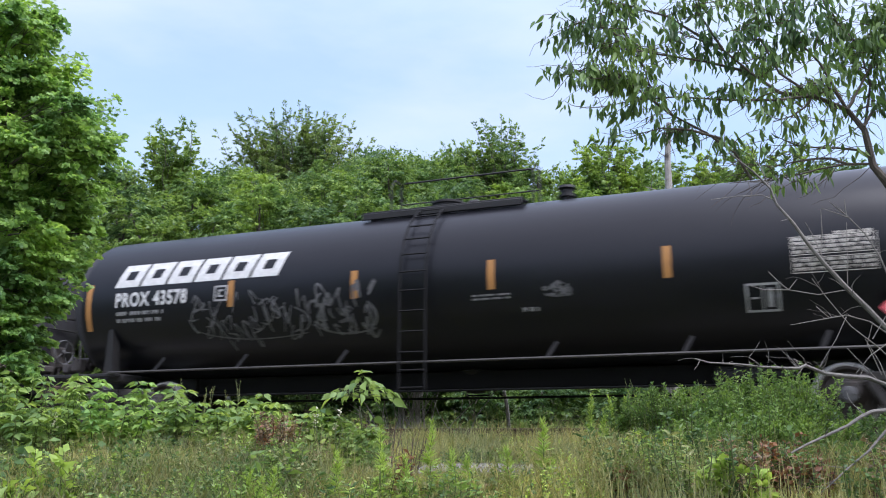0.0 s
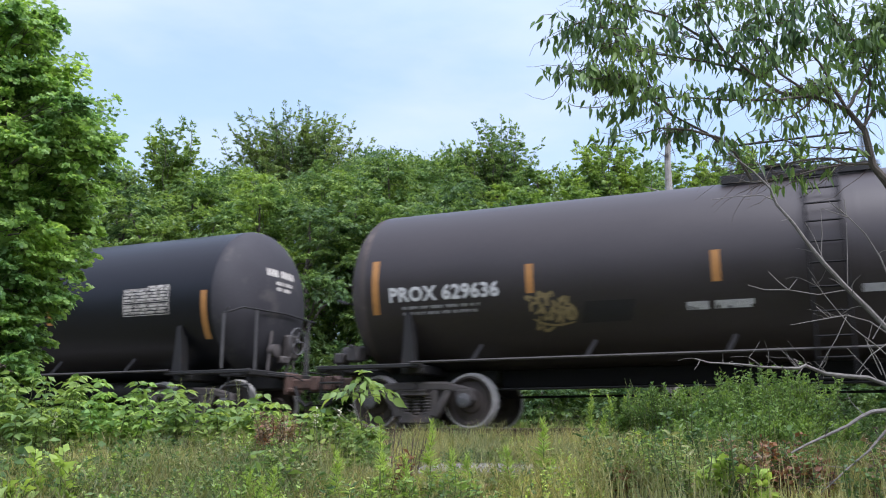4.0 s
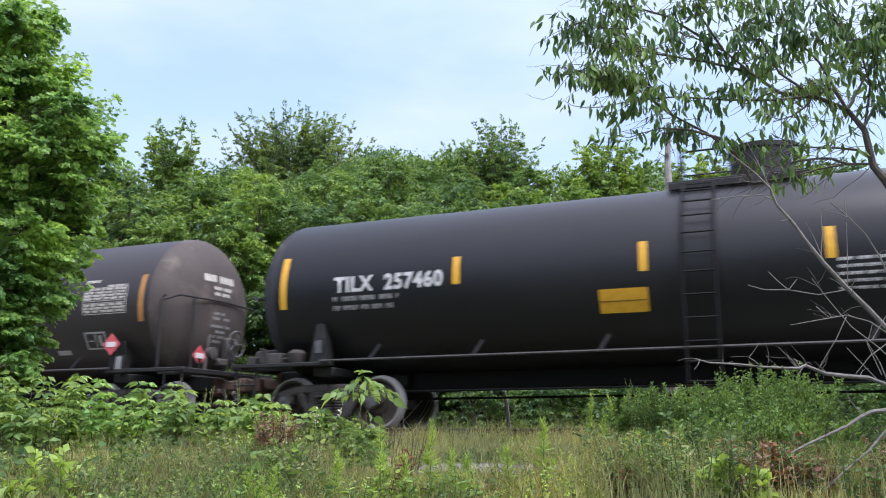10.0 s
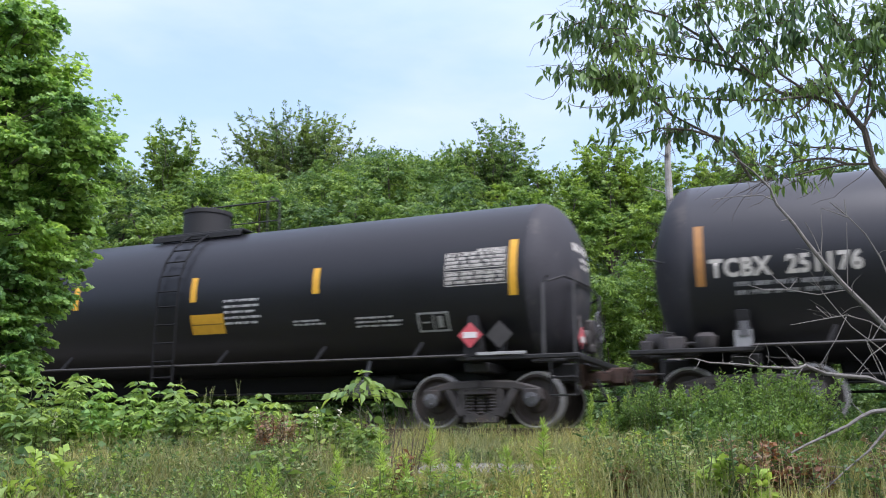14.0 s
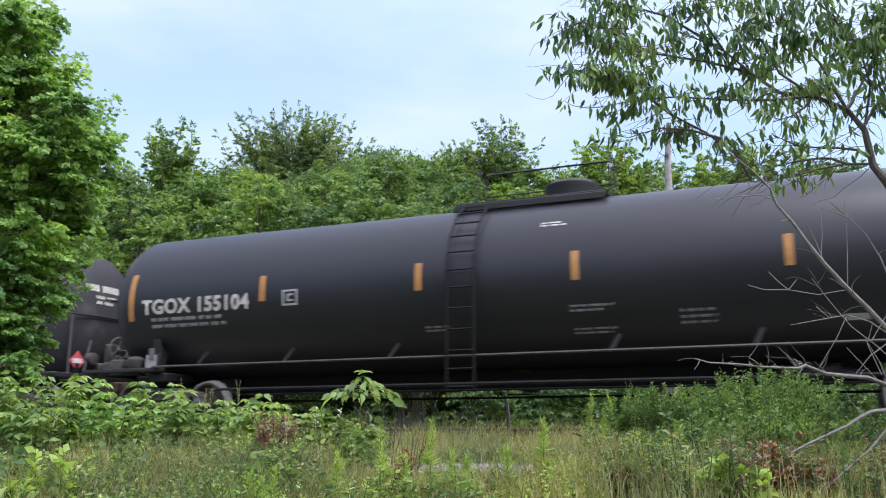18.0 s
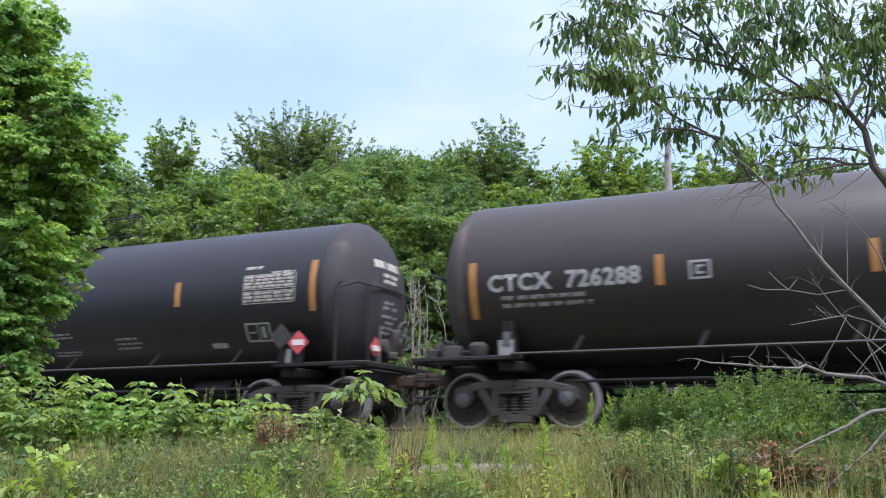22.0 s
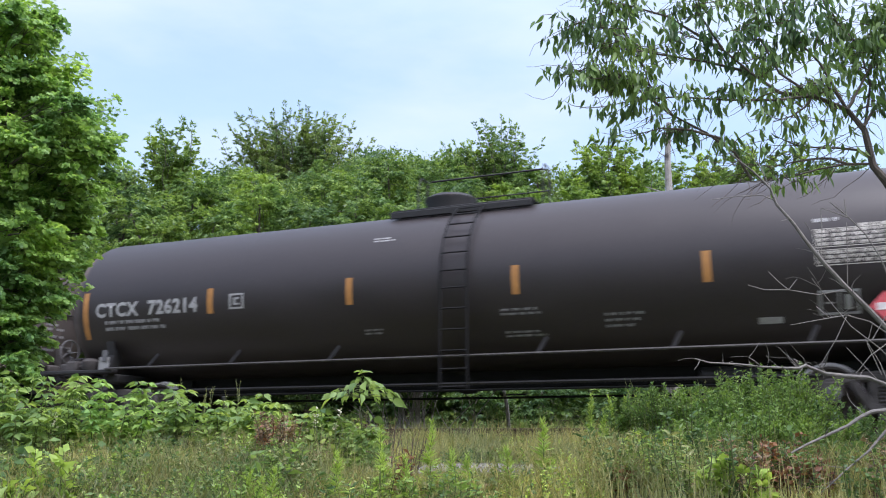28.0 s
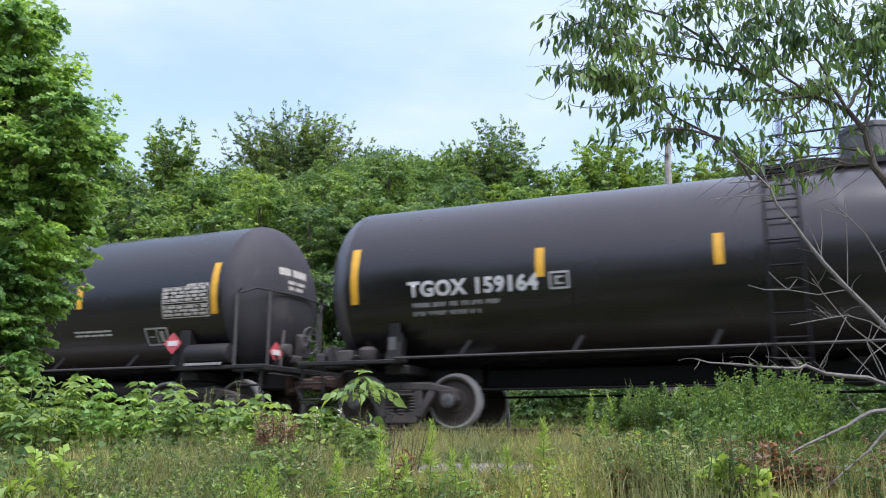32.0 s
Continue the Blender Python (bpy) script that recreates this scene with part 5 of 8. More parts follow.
            for blk in slanted_rings(x, z, w, hg, R, h):
                part("owner_mark", blk, M["stencil"], tank, "bold slanted white block with a slot")
        elif k == "pan":
            q = Shape().box((x, -1.36, z - hg * 0.35), (w, 0.3, 0.06), b=0.015).box((x, -1.5, z), (w, 0.03, hg * 0.8), b=0.01).box((x - w / 2 + 0.04, -1.36, z + 0.02), (0.08, 0.28, hg * 0.9), b=0.02).box((x + w * 0.18, -1.3, z + 0.08), (w * 0.4, 0.24, hg * 0.7), b=0.06)
            part("valve_tray", q, trim, car, "dirty white tray below the end valves")
            q = Shape().tube([(x - w * 0.42, -1.42, 1.1), (x - w * 0.42, -1.42, 1.5)], 0.04, 8).lathe([(1.44, 0.001), (1.46, 0.08), (1.54, 0.12), (1.62, 0.11), (1.69, 0.06), (1.7, 0.001)], 14, (x - w * 0.42, -1.42, 0), "z")
            part("vent_cap", q, trim, car)
            q = Shape().lathe([(-0.2, 0.03), (-0.18, 0.15), (-0.1, 0.16), (-0.08, 0.1), (0.1, 0.1), (0.12, 0.17), (0.2, 0.16), (0.22, 0.03)], 16, (half + 0.75, -0.5, 1.75)).box((half + 0.72, -0.3, 1.5), (0.22, 0.3, 0.4), b=0.03).tube([(half + 0.5, -0.9, 1.1), (half + 0.55, -0.85, 1.7), (half + 0.75, -0.6, 1.78)], 0.045, 8).tube([(half + 0.8, -0.2, 1.1), (half + 0.78, -0.25, 1.6)], 0.04, 8)
            part("end_valve", q, M["white_head"], car, "rust-streaked white valve gear on the tank's end")
        elif k == "reservoir":
            q = Shape().lathe([(-w / 2, 0.02), (-w / 2 + 0.02, hg * 0.36), (-w / 2 + 0.08, hg * 0.42), (w / 2 - 0.08, hg * 0.42), (w / 2 - 0.02, hg * 0.36), (w / 2, 0.02)], 20, (x, -1.38, z))
            part("air_reservoir", q, M[m[5]] if len(m) > 5 else trim, car)
    # stencils on the visible head
    def head_row(s_, yy, zz, ww, tall, n, gaps):
        """One row of letter-sized bars on the dished end, with gaps between its words."""
        for q in range(n):
            if q in gaps:
                continue
            y0, y1 = yy - ww / 2 + ww * q / n, yy - ww / 2 + ww * (q + 0.8) / n
            vs = []
            for y in (y0, y1):
                for z in (zz - tall / 2, zz + tall / 2):
                    rr = min(0.98, math.hypot(y, z - h) / R)
                    vs.append((half + dish * math.sqrt(1 - rr * rr) + 0.006, y, z))
            s_.add(vs, [(0, 2, 3, 1)])

    if spec.get("pen") != "stencil_dark":
        hm = Shape()
        head_row(hm, -0.05, 3.07, 0.96, 0.15, 11, (4,))
        head_row(hm, 0.02, 2.87, 0.6, 0.07, 12, (5,))
        head_row(hm, -0.02, 2.75, 0.5, 0.07, 9, (3,))
        tagged(part("head_stencil", hm, M["stencil_cream"], tank, smooth=False), kind="stuff")
    if spec.get("low_pipe"):
        hm = Shape()
        for yy, zz, ww, gaps in ((-0.1, 2.34, 0.34, (3,)), (-0.02, 2.24, 0.56, (4, 5)), (-0.02, 2.08, 0.62, (7,)), (-0.02, 1.97, 0.32, ()), (-0.06, 1.87, 0.4, (2,)), (-0.06, 1.77, 0.36, (5,))):
            head_row(hm, yy, zz, ww, 0.055, int(ww / 0.052), gaps)
        tagged(part("head_stencil", hm, M["stencil_grey"], tank, "small faded stencil lines", smooth=False), kind="stuff")
    CARS.append((car, centre))
    return car


M["rail_grey"] = material("dirty_rail_steel", (0.05, 0.046, 0.044), 0.6, second=(0.03, 0.027, 0.025), scale=6)
M["stencil_mid"] = material("worn_white_stencil", (0.4, 0.4, 0.39), 0.6, second=(0.26, 0.26, 0.255), scale=14, fine=80)
M["stencil_cream"] = material("cream_stencil_paint", (0.56, 0.53, 0.47), 0.6, second=(0.4, 0.375, 0.33), scale=10, fine=60)
M["lime_sign"] = material("faded_yellow_label", (0.50, 0.42, 0.05), 0.5, second=(0.36, 0.32, 0.08), scale=6)
M["pale_patch"] = material("torn_label_paper", (0.48, 0.47, 0.42), 0.7, scale=10)
M["white_sign"] = material("white_placard", (0.72, 0.70, 0.68), 0.5, second=(0.6, 0.56, 0.55), scale=10)
M["label_ink"] = material("dark_label_print", (0.22, 0.13, 0.02), 0.6, scale=10)
TRUCK = make_truck()

A_MARKS = [("box", -3.92, 2.34, 0.32, 0.29), ("bars2", -6.2, 1.99, 1.78, 0.26), ("bars2", 1.63, 1.85, 0.75, 0.15), ("bars2", 1.65, 1.51, 0.75, 0.15), ("bars3", 3.3, 1.64, 0.68, 0.31),
           ("panel", 6.65, 2.57, 1.12, 0.58), ("bars1w", 6.32, 2.95, 0.45, 0.06), ("box2", 6.35, 1.75, 0.54, 0.38), ("tag", 5.41, 1.55, 0.34, 0.11)]
A = dict(R=1.5, h=2.47, half=7.76, pitch=9.14, truck=7.03, paint="brown_black", tape="orange", low_pipe=True, posts=(-1,), post_paint="frame_black", rail_z=2.58, head="brown_head", gusset=(0.13, 0.09), gusset_top=1.58)
B = dict(R=1.5, h=2.47, half=7.88, pitch=9.12, truck=6.95, paint="worn_black", rail_z=2.42, gusset=(0.19, 0.08), gusset_top=1.84, valve_box=True, strip=True)
C = dict(R=1.53, h=2.55, half=8.08, pitch=9.4, truck=7.18, paint="gloss_black", head="gloss_head", rail_z=2.6, drum_paint="steel_grey", facets=8, strip=True, front_posts=(-0.75, 0.1, 1.0))


def a_car(centre, text, label, ladder=0.5, flip=False, paint="brown_black", extra=(), pen="stencil_cream", mid=1.36, low=0.0):
    wt = 2.1 if text.startswith("TCBX") else 2.5
    ends = [("stripe", sg * 7.58, 2.55 - 1.9 * low, 0.16, 0.96) for sg in (-1, 1)]
    ends += [("stripe", x, 2.545 - low, 0.16, 0.48) for x in (-4.52, -mid, mid + 0.02, 4.57)]
    marks = A_MARKS + ends + [("text", -6.4 + (wt - 2.1) * 0.85, 2.33, wt, 0.3, text), ("bars2w", 1.02 if flip else -0.92, 3.3, 0.5, 0.13), ("bars2", -1.05, 1.65, 0.5, 0.13)]
    marks += list(extra) if extra else [("placard", 6.93, 1.64, 0.42, 0.44)]
    tank_car(centre, dict(A, paint=paint, head="black_head" if paint == "dull_black" else "brown_head", label=label, marks=marks, ladder=-0.55 if flip else ladder, deck=(-1.1, 1.65) if not flip else (-1.0, 1.75), manway=("dome", 1.01 if flip else -0.18), pen=pen))


B_MARKS = [("stripe", -7.69, 2.61, 0.17, 0.98), ("stripe", 7.69, 2.61, 0.17, 0.97), ("bars2", -5.84, 2.13, 1.64, 0.32), ("panel", 7.03, 2.66, 1.09, 0.62), ("box2", 6.21, 1.77, 0.58, 0.36)]


def b_car(centre, text, label, stripes, label_x, ladder, deck, drum, block, extra=()):
    marks = B_MARKS + [("stripe", x, 2.61, 0.17, 0.48) for x in stripes] + [("text", -5.58, 2.5, 2.1, 0.3, text), ("bars5w", block, 2.11, 0.91, 0.53), ("bars2w", block + 1.38, 1.86, 0.69, 0.13), ("bars3w", block + 2.8, 1.81, 1.0, 0.23), ("label", label_x, 1.94, 0.76, 0.39)] + list(extra)
    tank_car(centre, dict(B, label=label, marks=marks, ladder=ladder, deck=deck, manway=("drum", drum)))


def c_car(centre, text, label, head="gloss_head", extra=()):
    marks = [("stripe", -7.89, 2.63, 0.18, 1.02), ("stripe", 7.89, 2.63, 0.18, 1.01), ("box", -4.19, 2.32, 0.33, 0.29), ("bars2", -5.97, 1.95, 1.65, 0.3), ("torn_label", 1.12, 1.44, 0.75, 0.55), ("bars5w", 2.05, 2.09, 0.8, 0.53), ("bars3w", 2.88, 1.78, 0.68, 0.28), ("panel", 7.22, 2.42, 1.1, 0.63), ("box2", 6.44, 1.77, 0.55, 0.38), ("placard", 6.98, 1.6, 0.4, 0.42), ("bars2w", 4.89, 1.87, 1.01, 0.16)]
    marks += [("stripe", x, 2.63, 0.18, 0.49) for x in (-4.5, -1.72, 1.56, 4.56)] + list(extra)
    if text:
        marks.append(("text", -5.7, 2.32, 2.32, 0.29, text))
    tank_car(centre, dict(C, head=head, label=label, marks=marks, ladder=-0.8, deck=(-1.15, 1.35), manway=("drum", 0.62)))


def build_train():
    half_red = [("stripe", -7.67, 2.38, 0.17, 0.96)]
    tank_car(-5.69, dict(drop=0.08, gusset=(0.12, 0.045), gusset_top=1.95, R=1.5, h=2.5, half=7.86, pitch=9.42, truck=7.1, paint="black", tape="orange", label="black tank car with white block lettering and pale graffiti", ladder=-0.41, deck=(-1.85, 1.3), manway=("lid", -0.4), valves=(1.92,),
        marks=[("stripe", -7.67, 2.4, 0.17, 0.96), ("stripe", 7.67, 2.4, 0.17, 0.96)] + [("stripe", x, 2.49, 0.16, 0.5) for x in (-4.21, -1.59, 0.97, 3.83)] + [("logo", -5.04, 3.01, 3.9, 0.5), ("text", -6.1, 2.51, 1.75, 0.3, "PROX 43578"), ("bars2", -6.25, 2.14, 1.4, 0.28), ("box", -4.44, 2.51, 0.3, 0.3), ("panel", 6.17, 2.48, 1.13, 0.57), ("box2", 5.17, 1.87, 0.48, 0.45), ("placard", 6.9, 1.62, 0.42, 0.45), ("graffiti", -3.82, 1.97, 2.5, 0.8, "graffiti_faint", 0.04, 10), ("graffiti", -1.86, 1.99, 1.3, 0.8, "graffiti_faint", 0.06, 7), ("bars1", 1.68, 1.89, 0.41, 0.07), ("bars2", 1.01, 2.11, 0.78, 0.12), ("graffiti", 2.08, 2.16, 0.44, 0.2, "graffiti_faint", 0.04, 3)]))
    tank_car(-24.4, dict(drop=0.08, gusset=(0.12, 0.045), gusset_top=1.95, R=1.5, h=2.5, half=7.78, pitch=9.28, truck=7.0, paint="dull_black", label="black tank car with bold white graffiti along its side", ladder=-0.53, deck=(-0.7, 2.1), manway=("lid", 0.3), valves=(1.9,),
        marks=[("blotch", 5.2, 3.4, 2.1, 1.2), ("blotch", -3.9, 3.5, 1.3, 0.7), ("stripe", -7.59, 2.64, 0.17, 1.0), ("stripe", 7.59, 2.63, 0.16, 0.98)] + [("stripe", x, 2.52, 0.16, 0.49) for x in (-4.16, -1.34, 1.42, 4.59)] + [("text", -5.84, 2.3, 2.08, 0.33, "NATX 38463"), ("bars3", -5.97, 1.85, 1.81, 0.45), ("box", -3.97, 2.31, 0.29, 0.26), ("graffiti", -2.7, 2.04, 1.6, 0.8, "graffiti", 0.09, 8), ("tag", 0.24, 2.0, 0.34, 0.11), ("label", 5.14, 2.13, 0.78, 0.34), ("panel", 6.49, 2.32, 1.13, 0.62), ("box2", 5.76, 1.87, 0.46, 0.33), ("bars2", 5.81, 1.57, 0.54, 0.28), ("placard", 7.12, 1.57, 0.42, 0.46), ("graffiti", 3.0, 1.98, 1.9, 0.9, "graffiti", 0.075, 8), ("reservoir", 7.89, 1.42, 0.93, 0.48), ("bars1", 2.03, 1.64, 0.5, 0.07)]))
    tank_car(-43.05, dict(drop=0.08, gusset=(0.12, 0.045), gusset_top=1.95, R=1.5, h=2.48, half=7.9, pitch=9.38, truck=7.1, paint="brown_black", tape="orange", head="brown_head", label="sun-faded brownish black tank car with graffiti tags", ladder=-0.45, deck=(-1.9, 0.4), manway=("lid", -1.0), valves=(1.38,),
        marks=[("stripe", -7.7, 2.4, 0.16, 0.96), ("stripe", 7.7, 2.38, 0.16, 0.93)] + [("stripe", x, 2.38, 0.16, 0.48) for x in (-4.9, -1.99, 1.23, 4.5)] + [("text", -6.43, 2.25, 2.0, 0.27, "PROX 629636"), ("bars2", -6.4, 1.95, 1.6, 0.2), ("panel", 7.06, 2.34, 1.1, 0.62), ("lime_label", 3.97, 1.82, 0.82, 0.34), ("box2", 5.83, 1.8, 0.58, 0.38), ("box2", 6.42, 1.8, 0.58, 0.38), ("placard", 6.92, 1.47, 0.42, 0.44), ("graffiti", 2.99, 1.89, 1.0, 0.65, "graffiti_lilac", 0.06, 6), ("primer", 1.68, 1.95, 0.7, 0.36, 0.2, "frame_black"), ("bars1w", -1.8, 1.81, 1.3, 0.13), ("tag", 0.14, 1.93, 0.33, 0.12), ("graffiti", 0.73, 1.75, 0.5, 0.35, "graffiti_faint", 0.04, 4), ("graffiti", -4.55, 1.83, 0.7, 0.5, "graffiti_gold", 0.06, 5), ("primer", -3.66, 1.8, 0.8, 0.36, 0.1, "frame_black"), ("reservoir", 7.88, 1.43, 1.1, 0.46, "red_part"), ("tag", 5.45, 1.72, 0.2, 0.19)]))
    tank_car(-62.1, dict(drop=0.08, gusset=(0.12, 0.045), gusset_top=1.95, R=1.5, h=2.5, half=7.86, pitch=9.42, truck=7.1, paint="black", tape="orange", label="black tank car with white block lettering and thin graffiti lines", ladder=-0.44, deck=(-1.3, 1.4), manway=("lid", 0.2), valves=(2.0,),
        marks=[("stripe", -7.69, 2.12, 0.17, 0.96), ("stripe", 7.69, 2.12, 0.17, 0.96)] + [("stripe", x, 2.33, 0.15, 0.48) for x in (-4.35, -1.63, 0.89, 3.8)] + [("logo", -5.08, 2.99, 3.85, 0.52), ("text", -6.2, 2.46, 1.66, 0.27, "PROX 43551"), ("bars2", -6.29, 2.12, 1.43, 0.25), ("box", -4.58, 2.45, 0.32, 0.27), ("graffiti", -3.48, 1.91, 2.7, 0.95, "graffiti_faint", 0.045, 7), ("panel", 6.3, 2.48, 1.13, 0.57)]))
    tank_car(-78.2, dict(R=1.5, h=2.47, half=5.15, pitch=6.66, truck=4.5, dish=0.75, paint="white_tank", head="white_head", trim="white_frame", rail_paint="white_frame", ladder_paint="red_tank", deck_paint="red_tank", pen="stencil_dark", faint="stencil_pale", sill="rust", rail_z=2.15, label="short white tank car with a faded red middle band", ladder=0.42, deck=(-1.35, 1.15), manway=("lid", 0.1), lid_paint="red_tank", front_posts=(0.18, 0.66, 1.05, -1.25), drop=0.08, gusset=(0.2, 0.05), rail_x=0.92, posts=(), band=(-1.94, 1.75), brackets=(-3.8, -2.4, 2.2, 3.6), seams=(-5.06, -3.2, 3.4, 5.06),
        marks=[("stripe", -2.01, 2.12, 0.14, 0.47), ("stripe", 0.79, 2.15, 0.14, 0.48), ("text", -3.6, 2.26, 2.09, 0.3, "SHPX 204535"), ("bars2", -3.5, 1.86, 2.38, 0.26), ("box", -2.27, 2.26, 0.28, 0.25), ("primer", -5.14, 2.02, 0.16, 0.7, 0.0, "rust_tape"), ("primer", 4.73, 1.97, 0.18, 0.9, 0.0, "rust_tape"), ("label", 2.15, 2.31, 0.72, 0.31), ("panel", 4.02, 2.51, 1.08, 0.5), ("bars2", 3.22, 2.14, 0.67, 0.15), ("bars4", 2.4, 1.76, 1.2, 0.45), ("black_plate", 3.72, 1.94, 0.44, 0.31), ("graffiti", 3.1, 1.8, 0.81, 0.36, "graffiti_blue", 0.05, 5), ("placard_white", 3.6, 1.5, 0.44, 0.5), ("pan", 5.3, 1.22, 1.5, 0.3)]))
    tank_car(-93.84, dict(B, half=7.5, pitch=9.05, truck=6.7, gloss_band=(-2.12, 2.28), label="black tank car with a fresh glossy band round its middle", ladder=0.65, deck=(-1.05, 1.4), manway=("lid", 0.2),
        marks=[("stripe", -7.29, 2.61, 0.18, 0.99), ("stripe", 7.3, 2.58, 0.16, 0.96)] + [("stripe", x, 2.59, 0.17, 0.48) for x in (-3.77, -1.05, 1.46, 4.04)] + [("text", -4.86, 2.28, 2.15, 0.29, "TILX  260003"), ("bars2", -4.76, 1.91, 2.43, 0.3), ("label", 4.6, 2.31, 0.82, 0.35), ("bars5w", -0.29, 1.69, 0.83, 0.43), ("bars1w", -0.24, 2.19, 0.84, 0.06), ("bars2w", 2.86, 1.81, 0.77, 0.14), ("bars4", 4.68, 1.7, 0.89, 0.29), ("panel", 6.36, 2.42, 1.11, 0.59), ("box2", 5.77, 1.71, 0.56, 0.38), ("reservoir", 6.91, 1.34, 1.09, 0.44)]))
    b_car(-111.62, "TILX  257460", "black tank car with yellow tape and a drum-shaped valve housing", (-4.29, -1.17, 1.5, 4.12), -1.51, -0.34, (-0.85, 1.25), 0.6, 2.03)
    a_car(-130.18, "TGOX 155243", "dusty brown-black tank car with faded orange tape", mid=1.54)
    a_car(-148.48, "TCBX  251176", "dull black tank car with faded orange tape", paint="dull_black")
    b_car(-166.71, "TILX  255565", "black tank car with yellow tape and one red placard", (-4.39, -1.68, 1.27, 3.97), 1.57, 0.73, (-0.45, 1.75), 0.33, 2.43, [("placard", 6.94, 1.5, 0.41, 0.45), ("placard_dark", 7.45, 1.49, 0.44, 0.5), ("box", -4.0, 2.49, 0.33, 0.3)])
    a_car(-184.92, "TCBX  251153", "dull black tank car with grimy head and orange tape", paint="dull_black")
    a_car(-203.2, "TGOX 155104", "dusty black tank car with a grey and a red placard", flip=True, paint="dull_black", extra=[("placard_dark", 6.96, 1.63, 0.45, 0.5), ("placard", 7.33, 1.51, 0.42, 0.48)])
    b_car(-221.41, "TILX  255756", "black tank car with two red placards and yellow tape", (-4.45, -1.72, 1.33, 3.6), 1.53, 0.76, (-0.4, 1.8), 0.55, 2.45, [("placard", 6.87, 1.55, 0.41, 0.45), ("placard", 7.39, 1.53, 0.43, 0.47), ("box", -4.0, 2.49, 0.35, 0.3)])
    a_car(-239.7, "CTCX  726288", "dusty grey-brown tank car with dim orange tape", mid=1.53, low=0.17, pen="stencil_mid")
    a_car(-257.95, "TCBX  251197", "dull black tank car with a grey and a red placard", paint="dull_black", mid=1.53, extra=[("placard_dark", 6.96, 1.63, 0.45, 0.5), ("placard", 7.33, 1.51, 0.42, 0.48)])
    c_car(-276.48, "TGOX 159162", "new glossy black tank car with yellow tape and a torn label")
    a_car(-295.0, "CTCX  726", "dusty brown-black tank car with dim orange tape and pale stencils", mid=1.53, low=0.17, pen="stencil_mid")
    a_car(-313.34, "CTCX  726214", "dusty grey-brown tank car with pale stencilled side", mid=1.53, low=0.17, pen="stencil_mid")
    a_car(-331.7, "TGOX 155079", "dusty brown-black tank car with cream stencils")
    c_car(-350.22, "TGOX 159164", "new glossy black tank car with clean yellow tape")
    c_car(-369.0, "", "black tank car with an air reservoir and a dusty head", "black_head", [("reservoir", 7.75, 1.38, 1.0, 0.46)])


M["ladder_grey"] = material("dull_grey_bracket_steel", (0.085, 0.083, 0.083), 0.65, second=(0.05, 0.05, 0.05), scale=8)
M["ladder_black"] = material("dull_black_ladder_steel", (0.011, 0.011, 0.0115), 0.75, second=(0.007, 0.007, 0.0075), scale=8, spec=0.2)
M["graffiti_faint"] = material("thin_grey_spray_paint", (0.13, 0.13, 0.13), 0.7, second=(0.05, 0.05, 0.05), scale=7, fine=30)
M["graffiti_lilac"] = material("pale_lilac_spray_paint", (0.28, 0.27, 0.34), 0.7, scale=9)
M["rust_tape"] = material("rusted_old_tape", (0.22, 0.12, 0.05), 0.7, second=(0.14, 0.07, 0.03), scale=12)
M["white_frame"] = material("dirty_white_steel", (0.52, 0.48, 0.42), 0.6, second=(0.30, 0.25, 0.2), scale=5, fine=40, bump=0.15, wear=(0.12, 0.075, 0.05), wear_at=0.56)
build_train()



